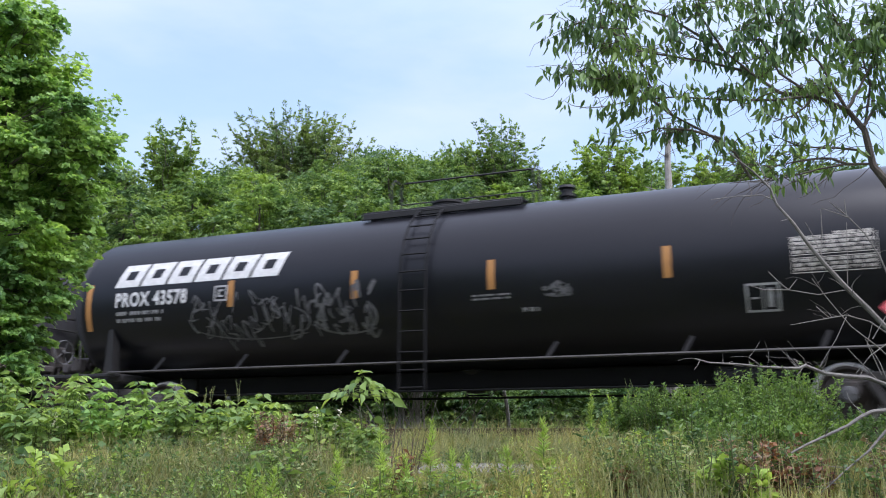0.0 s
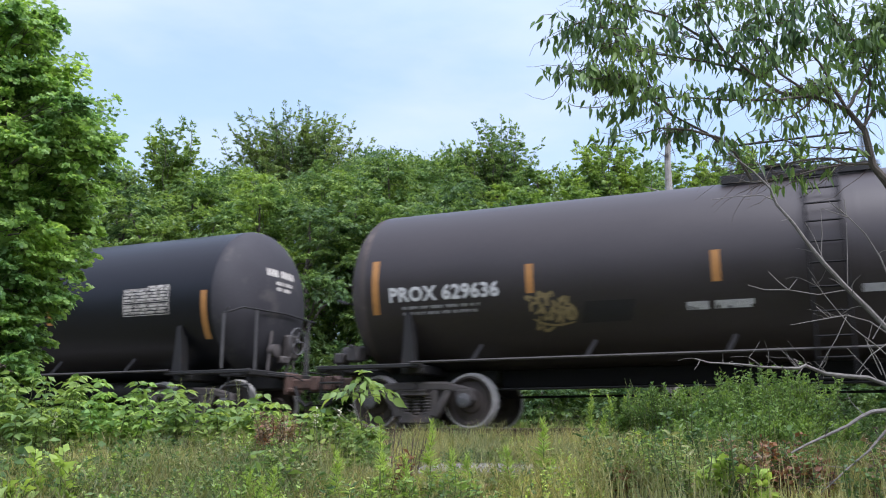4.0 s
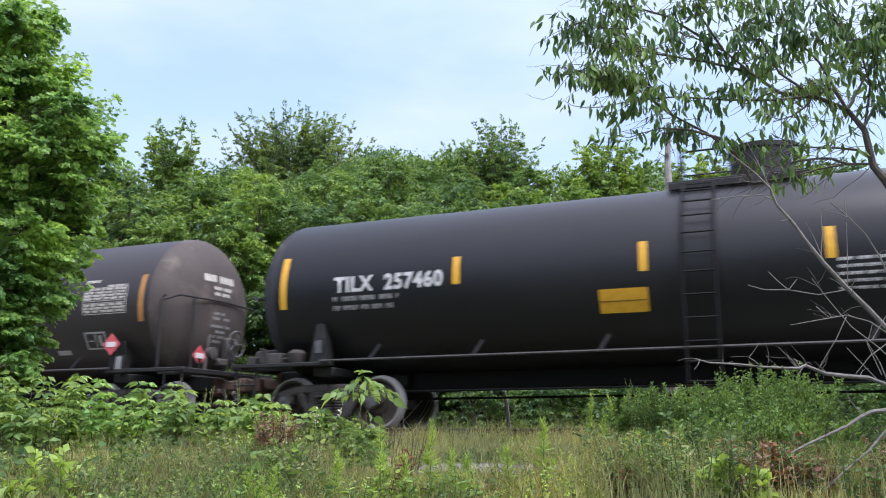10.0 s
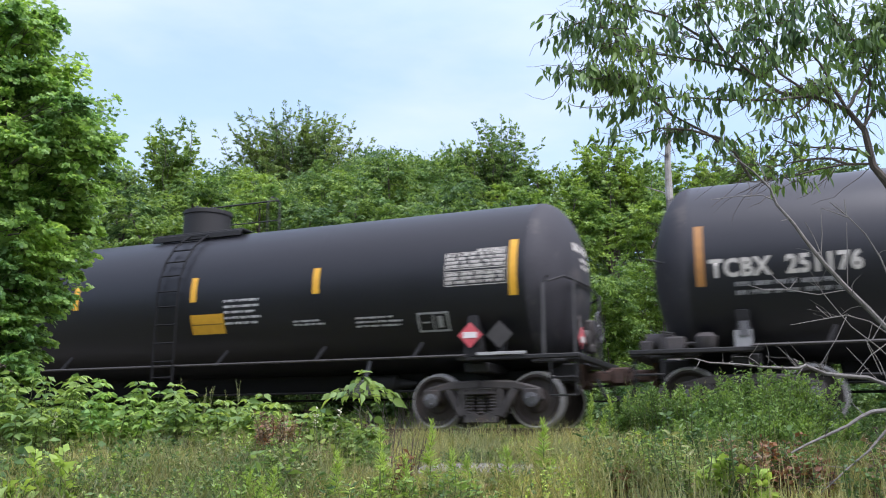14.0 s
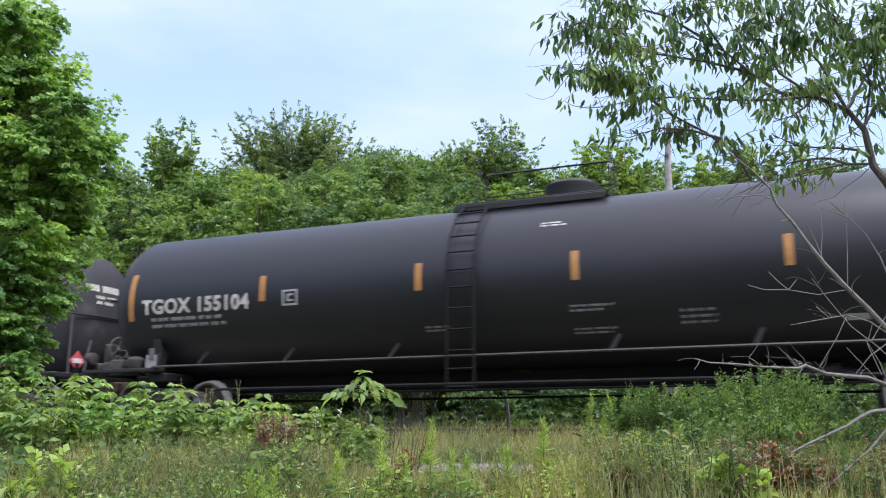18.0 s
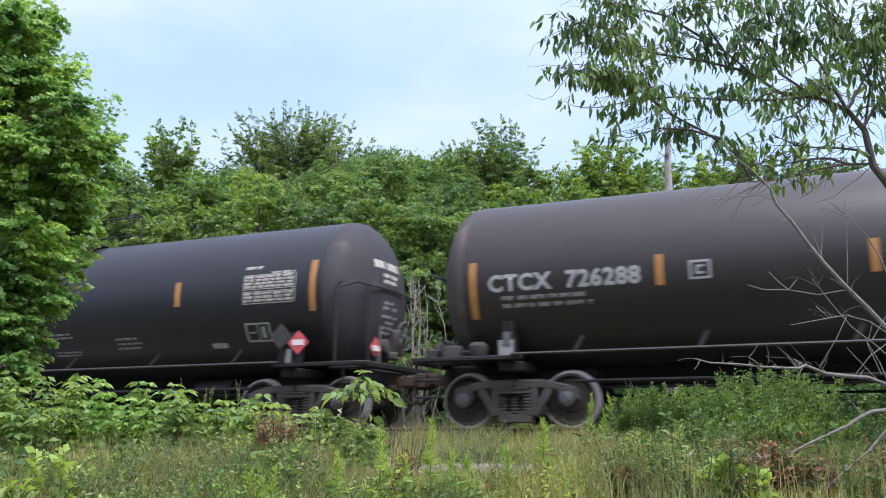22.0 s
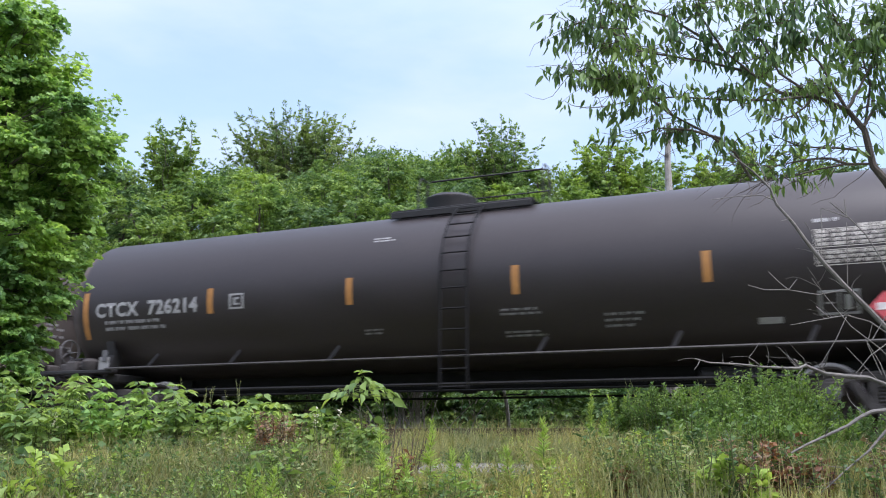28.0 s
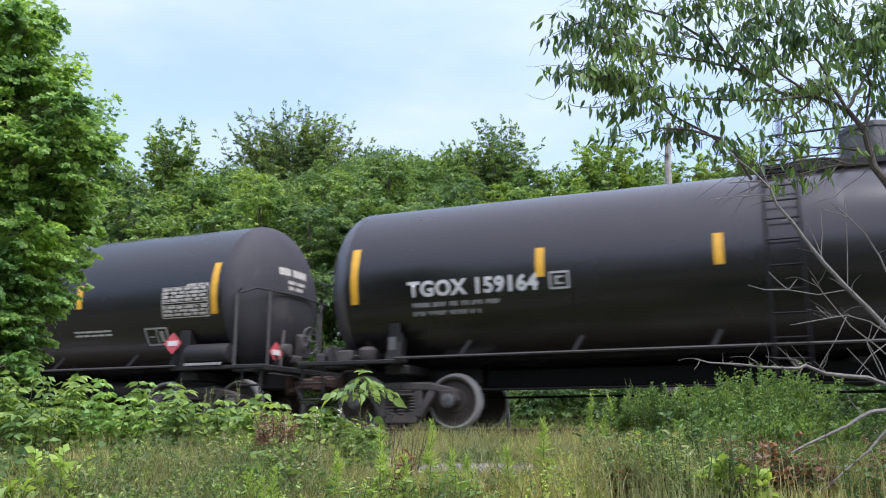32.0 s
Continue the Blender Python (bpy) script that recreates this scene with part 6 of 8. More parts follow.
# ---- vegetation ----
WOODS = [
    (-0.243, 25, 7.81, 1.54, 'wood_b', 'wood'),
    (-0.064, 27, 8.94, 1.93, 'wood_a', 'wood'),
    (-0.010, 28, 9.19, 1.45, 'wood_a', 'wood'),
    (0.113, 27, 8.57, 0.96, 'wood_a', 'wood'),
    (-0.376, 24, 7.66, 1.40, 'wood_c', 'wood'),
    (-0.452, 25, 8.46, 1.62, 'wood_a', 'wood'),
    (-0.145, 25, 7.84, 1.70, 'wood_a', 'wood'),
    (-0.304, 24, 7.35, 1.56, 'wood_a', 'wood'),
    (0.486, 27, 8.67, 1.75, 'wood_c', 'wood'),
    (0.308, 25, 7.28, 1.46, 'wood_a', 'wood'),
    (0.247, 23, 6.48, 1.05, 'wood_b', 'wood'),
    (-0.523, 25, 9.00, 1.62, 'wood_a', 'wood'),
    (0.018, 24, 7.19, 1.71, 'wood_c', 'wood'),
    (0.092, 24, 7.02, 1.40, 'wood_b', 'wood'),
    (-0.084, 23, 6.88, 1.49, 'wood_a', 'wood'),
    (-0.205, 23, 6.72, 1.49, 'wood_b', 'wood'),
    (0.153, 25, 7.35, 1.30, 'wood_b', 'wood'),
    (-0.353, 22, 6.12, 1.43, 'wood_a', 'wood'),
    (-0.036, 22, 6.12, 1.57, 'wood_a', 'wood'),
    (-0.151, 22, 6.04, 1.43, 'wood_c', 'wood'),
    (-0.258, 22, 5.96, 1.43, 'wood_a', 'wood'),
    (-0.597, 26, 9.09, 1.86, 'wood_c', 'wood'),
    (0.582, 26, 8.53, 1.69, 'wood_a', 'wood'),
    (0.667, 27, 9.44, 1.93, 'wood_b', 'wood'),
    (0.429, 24, 6.93, 1.71, 'wood_a', 'wood'),
    (0.065, 22, 5.96, 1.43, 'wood_c', 'wood'),
    (0.354, 22, 6.04, 1.43, 'wood_b', 'wood'),
    (-0.345, 30, 9.00, 1.70, 'wood_a', 'fill'),
    (-0.315, 30, 9.00, 1.70, 'wood_c', 'fill'),
    (-0.225, 30, 9.30, 1.70, 'wood_a', 'fill'),
    (-0.190, 30, 9.20, 1.70, 'wood_c', 'fill'),
    (-0.150, 30, 9.20, 1.70, 'wood_a', 'fill'),
    (-0.060, 30, 9.60, 1.70, 'wood_c', 'fill'),
    (0.000, 30, 9.70, 1.70, 'wood_a', 'fill'),
    (0.070, 30, 8.70, 1.70, 'wood_c', 'fill'),
    (0.105, 30, 8.60, 1.70, 'wood_a', 'fill'),
    (0.200, 30, 8.30, 1.70, 'wood_c', 'fill'),
    (0.395, 30, 8.60, 1.70, 'wood_a', 'fill'),
    (-0.470, 30, 9.20, 1.70, 'wood_c', 'fill'),
    (0.520, 30, 9.20, 1.70, 'wood_a', 'fill'),
    (-0.403, 30, 9.39, 1.66, 'wood_a', 'fill'),
    (-0.284, 30, 9.43, 1.66, 'wood_c', 'fill'),
    (-0.263, 30, 9.22, 1.66, 'wood_a', 'fill'),
    (-0.091, 30, 10.03, 1.66, 'wood_c', 'fill'),
    (-0.033, 30, 9.90, 1.66, 'wood_a', 'fill'),
    (0.028, 30, 10.03, 1.66, 'wood_a', 'fill'),
    (0.150, 30, 9.11, 1.66, 'wood_a', 'fill'),
    (0.248, 30, 9.54, 1.66, 'wood_a', 'fill'),
    (0.288, 30, 8.90, 1.66, 'wood_c', 'fill'),
    (0.343, 30, 9.22, 1.66, 'wood_a', 'fill'),
    (0.445, 30, 9.54, 1.66, 'wood_c', 'fill'),
]

LABELS = {"wood_a": "leafy green deciduous tree in the wood behind the track", "wood_b": "bright yellow-green leafy tree in the wood behind the track", "wood_c": "dark green leafy tree in the wood behind the track"}


def build_woods():
    for i, (k, d, top, hw, mat, kind) in enumerate(WOODS):
        r = np.random.default_rng(100 + i)
        base = spot(k, d)
        base.z = float(ground_z(np.array(base.x), np.array(base.y)))
        blobs = []
        n = 10
        for j in range(n):
            t = (j + 0.5) / n
            zz = 0.8 + (top - 1.5) * t
            w = hw * (1.0 if t < 0.55 else 1.0 - (t - 0.55) * 1.3)
            c = spot(k + w * r.uniform(-0.85, 0.85) / d, d + w * r.uniform(-0.8, 0.4), zz)
            q = hw * r.uniform(0.42, 0.66)
            blobs.append((tuple(c), (q, q, max(0.5, top * r.uniform(0.06, 0.09)))))
        blobs.append((tuple(spot(k + r.uniform(-0.3, 0.3) * hw / d, d, top - 0.6)), (hw * 0.42, hw * 0.42, 0.42)))
        blobs.append((tuple(spot(k, d, 0.55)), (hw * 1.1, hw * 0.8, 0.6)))
        if kind == "fill":
            tree(tuple(base), blobs, 22000, 0.125, FAR, mat, LABELS[mat], 0.13, group="trees behind the track", clumps=26, spread=0.3, droop=0.4, flat=0.5, twigs=5)
            continue
        tree(tuple(base), blobs, 900 + i, 0.115, FAR, mat, LABELS[mat], 0.13, group="trees behind the track", droop=0.5, flat=0.42, twigs=5, sprays=(52, 46, 0.8))


# limb tips of the trees that stand out against the sky
OAK = [(-0.258, 10.3), (-0.249, 11.05), (-0.232, 11.4), (-0.214, 11.6), (-0.195, 11.4), (-0.175, 11.85), (-0.154, 11.5), (-0.133, 11.52), (-0.111, 11.05), (-0.088, 10.3), (-0.102, 10.5), (-0.207, 10.63), (-0.163, 10.85), (-0.23, 10.4), (-0.145, 10.7), (-0.19, 10.4), (-0.125, 10.3), (-0.18, 11.2), (-0.17, 10.9), (-0.2, 10.9), (-0.155, 11.0), (-0.14, 10.3), (-0.175, 10.2), (-0.22, 10.0), (-0.11, 9.9), (-0.24, 10.9), (-0.225, 11.1), (-0.21, 11.25), (-0.185, 11.45), (-0.165, 11.5), (-0.148, 11.2), (-0.122, 11.2), (-0.115, 10.7), (-0.2, 11.2), (-0.135, 10.95), (-0.245, 10.2), (-0.215, 10.8)]
ROUND = [(0.016, 9.85), (0.033, 10.0), (0.053, 10.3), (0.071, 10.5), (0.087, 10.15), (0.099, 9.6), (0.109, 9.1), (0.129, 9.0), (0.045, 9.5), (0.069, 9.8), (0.021, 9.2), (0.085, 9.1), (0.06, 9.3), (0.1, 8.8), (0.03, 8.8), (0.045, 8.9), (0.075, 8.9), (0.011, 9.4), (0.024, 9.7), (0.04, 10.1), (0.062, 10.35), (0.08, 10.3), (0.094, 9.9), (0.055, 9.9), (0.08, 9.6), (0.035, 9.3), (0.09, 9.3), (0.112, 8.7), (0.05, 9.7), (0.07, 9.4), (0.015, 8.9), (0.12, 8.4), (0.06, 8.7)]
SMALL = [(-0.362, 8.95), (-0.352, 9.42), (-0.337, 9.36), (-0.317, 9.55), (-0.303, 9.25), (-0.299, 8.85), (-0.329, 9.01), (-0.346, 8.86), (-0.31, 8.9)]
BRIGHT = [(0.181, 8.9), (0.206, 9.05), (0.224, 8.95), (0.242, 8.6), (0.153, 8.0), (0.164, 8.42), (0.198, 8.62), (0.221, 8.43), (0.18, 8.16), (0.241, 7.97), (0.146, 7.65), (0.2, 8.2), (0.22, 7.9), (0.17, 7.8), (0.19, 7.7), (0.155, 7.4), (0.235, 7.5)]
FARTHER = [(0.293, 8.7), (0.324, 8.87), (0.372, 9.0), (0.406, 9.1), (0.432, 8.82), (0.445, 8.4), (0.35, 8.6), (0.391, 8.6), (0.268, 8.4), (0.31, 8.3), (0.37, 8.3), (0.42, 8.2), (0.34, 8.1)]


def build_skyline():
    r = np.random.default_rng(41)
    for k, d, fork, tips, mat, label, size, twigs, per, rise in ((-0.165, 31, 8.5, OAK, "wood_d", "wispy tree with thin ascending leafy branches", 0.074, 34, 34, 0.6),
                                                                 (0.061, 29, 7.6, ROUND, "wood_a", "dark green round-headed tree with sky showing through", 0.082, 22, 30, 0.3),
                                                                 (-0.327, 27, 7.8, SMALL, "wood_e", "small green tree rising above the wood", 0.095, 18, 30, 0.5),
                                                                 (0.199, 26, 6.6, BRIGHT, "wood_e", "bright yellow-green leafy tree in the wood behind the track", 0.1, 22, 38, 0.25),
                                                                 (0.36, 27, 7.2, FARTHER, "wood_e", "leafy green deciduous tree in the wood behind the track", 0.1, 22, 38, 0.25)):
        base = spot(k, d)
        base.z = float(ground_z(np.array(base.x), np.array(base.y)))
        fan_tree(base, spot(k, d, fork), [spot(a, d + r.uniform(-0.9, 0.9), z) for a, z in tips], mat, label, size, twigs, per, rise)


build_skyline()
build_woods()


def build_underwood():
    """Shrubs along the far side of the track."""
    r = np.random.default_rng(77)
    for i in range(34):
        k = -0.62 + 1.3 * i / 33 + r.uniform(-0.01, 0.01)
        near = i % 2
        d = (14.9 + (4.2 if near else 6.2) + r.uniform(-0.3, 0.5)) / (math.cos(TURN) + k * math.sin(TURN))
        base = spot(k, d)
        base.z = float(ground_z(np.array(base.x), np.array(base.y)))
        hgt = r.uniform(1.2, 2.0) if near else r.uniform(2.6, 4.2)
        blobs = [(tuple(base + Vector((r.uniform(-0.7, 0.7), r.uniform(-0.5, 0.5), hgt * f))), (0.75, 0.7, hgt * 0.2)) for f in (0.1, 0.25, 0.4, 0.55, 0.7, 0.85, 0.95)]
        # the near row's dark leaves put the train's shade into the colour
        tree(tuple(base), blobs, 8500 if near else 11500, 0.1, FAR, "wood_c" if near else "fern" if 0.12 < k < 0.42 else ("wood_b", "wood_a", "fern")[i % 3], "leafy green shrub at the wood's edge", 0.04, category="shrub", group="shrubs behind the track", name="shrub", twigs=4, droop=0.5, flat=0.4, sprays=(44 if near else 48, 36, 0.8))


build_underwood()


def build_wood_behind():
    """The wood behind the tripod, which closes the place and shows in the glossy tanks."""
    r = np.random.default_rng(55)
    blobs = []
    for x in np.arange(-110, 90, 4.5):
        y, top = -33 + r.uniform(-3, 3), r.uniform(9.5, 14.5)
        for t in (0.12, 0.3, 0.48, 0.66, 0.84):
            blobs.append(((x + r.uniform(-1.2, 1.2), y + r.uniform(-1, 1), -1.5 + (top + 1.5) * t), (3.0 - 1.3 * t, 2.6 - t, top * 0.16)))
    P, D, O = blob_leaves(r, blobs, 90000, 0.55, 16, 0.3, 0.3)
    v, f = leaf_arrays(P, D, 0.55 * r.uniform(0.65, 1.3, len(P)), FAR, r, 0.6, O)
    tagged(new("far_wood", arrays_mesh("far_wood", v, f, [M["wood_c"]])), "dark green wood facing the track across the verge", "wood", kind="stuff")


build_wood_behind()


def build_maple():
    masses = [(-0.531, 4.95, 0.42), (-0.512, 4.31, 0.42), (-0.530, 3.94, 0.6), (-0.477, 3.72, 0.46), (-0.507, 3.29, 0.62), (-0.458, 3.22, 0.5), (-0.432, 3.30, 0.26), (-0.487, 2.72, 0.6), (-0.441, 2.79, 0.36), (-0.515, 2.31, 0.6), (-0.458, 2.17, 0.38), (-0.498, 1.77, 0.52), (-0.448, 1.80, 0.26), (-0.46, 1.5, 0.24), (-0.51, 1.2, 0.4), (-0.5, 0.72, 0.34), (-0.478, 1.08, 0.22), (-0.479, 1.37, 0.36), (-0.500, 0.97, 0.36), (-0.480, 0.84, 0.16), (-0.498, 0.52, 0.28), (-0.419, 2.95, 0.2), (-0.432, 2.4, 0.22), (-0.590, 4.6, 0.8), (-0.59, 2.8, 1.1), (-0.575, 1.3, 0.8), (-0.54, 0.55, 0.45), (-0.47, 2.45, 0.5), (-0.5, 3.6, 0.6)]
    tips = [(-0.481, 5.12), (-0.487, 4.95), (-0.495, 4.83), (-0.495, 4.61), (-0.448, 4.55), (-0.434, 4.40), (-0.436, 4.23), (-0.438, 4.09), (-0.398, 4.01), (-0.396, 3.83), (-0.405, 3.56), (-0.396, 3.41), (-0.390, 3.25), (-0.405, 2.65), (-0.413, 2.17), (-0.42, 1.62), (-0.435, 1.40), (-0.458, 1.03), (-0.462, 0.71), (-0.44, 1.93), (-0.415, 3.9), (-0.45, 4.3), (-0.42, 3.72)]
    base = spot(-0.62, 10.6)
    base.z = float(ground_z(np.array(base.x), np.array(base.y)))
    bl = [(tuple(spot(k, 10.15 + 0.45 * math.sin(i * 2.1), z)), (r, r * 1.1, r * 0.62)) for i, (k, z, r) in enumerate(masses)]
    bl += [(tuple(spot(k, 9.45 + 0.2 * math.sin(i * 1.3), z)), (r, r, r * 0.6)) for i, (k, z, r) in enumerate(((-0.515, 4.55, 0.3), (-0.49, 3.95, 0.32), (-0.53, 3.5, 0.4), (-0.465, 3.5, 0.3), (-0.5, 3.0, 0.38), (-0.455, 2.95, 0.26), (-0.485, 2.5, 0.34), (-0.53, 2.6, 0.4), (-0.5, 2.05, 0.34), (-0.53, 1.6, 0.36), (-0.495, 1.5, 0.28), (-0.46, 2.55, 0.24), (-0.51, 1.05, 0.3), (-0.5, 0.6, 0.26)))]
    ends = [(spot(k - 0.062, 10.1 + 0.3 * math.sin(i * 1.7), z - 0.12 - 0.05 * math.sin(i * 2.3)), spot(k, 10.0 + 0.25 * math.sin(i * 1.7), z)) for i, (k, z) in enumerate(tips)]
    tree(tuple(base), bl, 38000, 0.061, STAR, "maple", "dense green maple tree with lobed leaves beside the verge", 0.12, name="maple_tree", droop=0.35, flat=0.56, twigs=7, trunk_top=tuple(spot(-0.6, 10.4, 5.4)), sprays=(225, 44, 0.8, 0.6), ends=ends)


build_maple()


def line(d, pts):
    return [spot(k, d, z) for k, z in pts]


def build_cherry():
    """The overhanging tree: a stem outside the view and drooping leafy branches across it."""
    r = np.random.default_rng(9)
    stem = line(7.5, [(0.620, -0.75), (0.595, -0.06), (0.589, 0.71), (0.569, 1.55), (0.529, 2.12), (0.516, 2.26), (0.510, 2.60), (0.492, 2.79), (0.452, 2.93), (0.411, 2.96), (0.379, 3.15), (0.346, 3.38), (0.292, 3.57)])
    thing = new("cherry_tree")
    thing.location = stem[0]
    tagged(thing, "thin overhanging tree with drooping pointed green leaves", "tree")
    o = stem[0]
    rel = lambda ps: [p - o for p in ps]
    part("trunk", Shape().tube(rel(stem), [0.06, 0.056, 0.052, 0.046, 0.038, 0.033, 0.028, 0.024, 0.02, 0.016, 0.012, 0.009, 0.005], 8), M["bark"], thing)
    lines = [stem[5:],
             line(7.4, [(0.452, 2.89), (0.404, 2.85), (0.349, 2.85), (0.287, 2.88), (0.245, 2.86), (0.190, 2.78)]),
             line(7.5, [(0.521, 2.27), (0.513, 2.28), (0.484, 2.28), (0.450, 2.23), (0.421, 2.17), (0.393, 2.13), (0.342, 2.10)]),
             line(7.6, [(0.369, 2.16), (0.351, 2.42), (0.318, 2.61), (0.279, 2.78), (0.253, 3.08), (0.241, 3.42), (0.21, 3.71)]),
             line(7.7, [(0.510, 2.68), (0.523, 3.12), (0.514, 3.53), (0.483, 3.82), (0.466, 4.17)]),
             line(7.5, [(0.492, 2.79), (0.463, 3.26), (0.432, 3.54), (0.422, 3.95)]),
             line(7.5, [(0.346, 3.38), (0.321, 3.72), (0.310, 4.06)]),
             line(7.6, [(0.379, 3.20), (0.324, 3.31), (0.262, 3.39), (0.215, 3.45), (0.19, 3.52)]),
             line(7.5, [(0.279, 2.74), (0.239, 2.99), (0.212, 3.13), (0.19, 3.10)]),
             line(7.7, [(0.346, 3.47), (0.279, 3.82), (0.23, 3.94), (0.2, 3.97)]),
             line(7.5, [(0.452, 2.93), (0.413, 3.15), (0.390, 3.54), (0.386, 3.89)]),
             line(7.4, [(0.492, 2.76), (0.525, 3.16), (0.549, 3.50), (0.563, 3.84)]),
             line(7.5, [(0.514, 2.34), (0.500, 2.41), (0.475, 2.43), (0.452, 2.43), (0.424, 2.46), (0.400, 2.55)]),
             line(7.5, [(0.484, 2.28), (0.466, 2.33), (0.449, 2.33), (0.423, 2.30), (0.394, 2.25), (0.370, 2.28)])]
    lines += [line(7.5, [(0.241, 3.42), (0.2, 3.6), (0.17, 3.66), (0.15, 3.6)]),
              line(7.6, [(0.253, 3.08), (0.21, 3.2), (0.175, 3.24), (0.152, 3.16)]),
              line(7.5, [(0.23, 3.94), (0.195, 4.08), (0.165, 4.12), (0.15, 4.05)]),
              line(7.4, [(0.51, 2.6), (0.525, 2.78), (0.545, 2.86), (0.565, 2.8)]),
              line(7.5, [(0.492, 2.79), (0.478, 2.98), (0.46, 3.06), (0.435, 3.02)]),
              line(7.5, [(0.335, 2.52), (0.3, 2.6), (0.265, 2.62), (0.235, 2.56)]),
              line(7.4, [(0.452, 2.89), (0.44, 2.78), (0.425, 2.7), (0.4, 2.64)])]
    # unseen limbs added beyond the view, over the verge, to shade it
    lines += [[stem[3], spot(0.68, 7.0, 2.4), spot(0.8, 6.2, 2.9), spot(0.9, 5.4, 3.0), spot(1.0, 4.8, 2.8)],
              [stem[3], spot(0.7, 7.2, 2.9), spot(0.84, 6.6, 3.6), spot(0.98, 5.8, 4.0), spot(1.1, 5.0, 4.1)],
              [stem[2], spot(0.7, 6.8, 1.6), spot(0.78, 5.8, 2.0), spot(0.86, 5.0, 2.2), spot(0.95, 4.4, 2.0)],
              [stem[4], spot(0.66, 7.5, 3.6), spot(0.75, 7.2, 4.4), spot(0.86, 6.6, 5.0), spot(0.95, 6.0, 5.2)],
              [stem[3], spot(0.7, 8.0, 2.6), spot(0.8, 8.0, 3.2), spot(0.92, 7.6, 3.6), spot(1.05, 7.2, 3.6)]]
    P, D = [], []
    for j, ln in enumerate(lines):
        if j:
            n = len(ln)
            part("limb", Shape().tube(rel(ln), [0.014 - 0.0105 * i / (n - 1) for i in range(n)], 6), M["bark"], thing)
        tw = Shape()
        count = (34, 26, 5, 26, 40, 30, 18, 22, 24, 20, 24, 58, 7, 4, 12, 11, 10, 13, 9, 10, 6, 60, 60, 60, 60, 60)[j]
        for q in range(count):
            i = int(r.integers(1 if j else 2, len(ln) - 1))
            s = ln[i].lerp(ln[i + 1], r.random())
            way = Vector(r.normal(0, 1, 3))
            way.z = abs(way.z) * 0.4 - 0.15
            e = s + way.normalized() * r.uniform(0.12, 0.45)
            tl = bend(s, e, r, 0.12, 3)
            tw.tube(rel(tl), [0.005, 0.004, 0.003, 0.0015], 4)
            for _ in range(int(r.integers(8, 15))):
                p = tl[0].lerp(tl[-1], r.choice([0.2, 0.4, 0.6, 0.8, 0.95, 1.0])) + Vector(r.normal(0, 0.035, 3))
                P.append(tuple(p - o))
                out = (p - tl[0]) * 1.6
                D.append((out.x + r.normal(0, 0.5), out.y + r.normal(0, 0.5), -1.5 + r.normal(0, 0.3)))
        for q in range((18 if j in (2, 3, 12, 13) else 10) if j < 21 else 0):
            i = int(r.integers(0, len(ln) - 1))
            s = ln[i].lerp(ln[i + 1], r.random())
            e = s + Vector((r.uniform(-0.6, 0.2), r.uniform(-0.25, 0.25), r.uniform(-0.35, 0.25)))
            tw.tube(rel(bend(s, e, r, 0.25, 5)), [0.0035, 0.003, 0.0026, 0.0022, 0.0018, 0.0012], 4)
        part("twig", tw, M["twig"], thing)
    P, D = np.array(P), np.array(D)
    v, f = leaf_arrays(P, D, 0.106 * r.uniform(0.62, 1.25, len(P)), HANGING, r, 0.1)
    part("crown", arrays_mesh("crown", v, f, [M["cherry"]]), None, thing)


build_cherry()


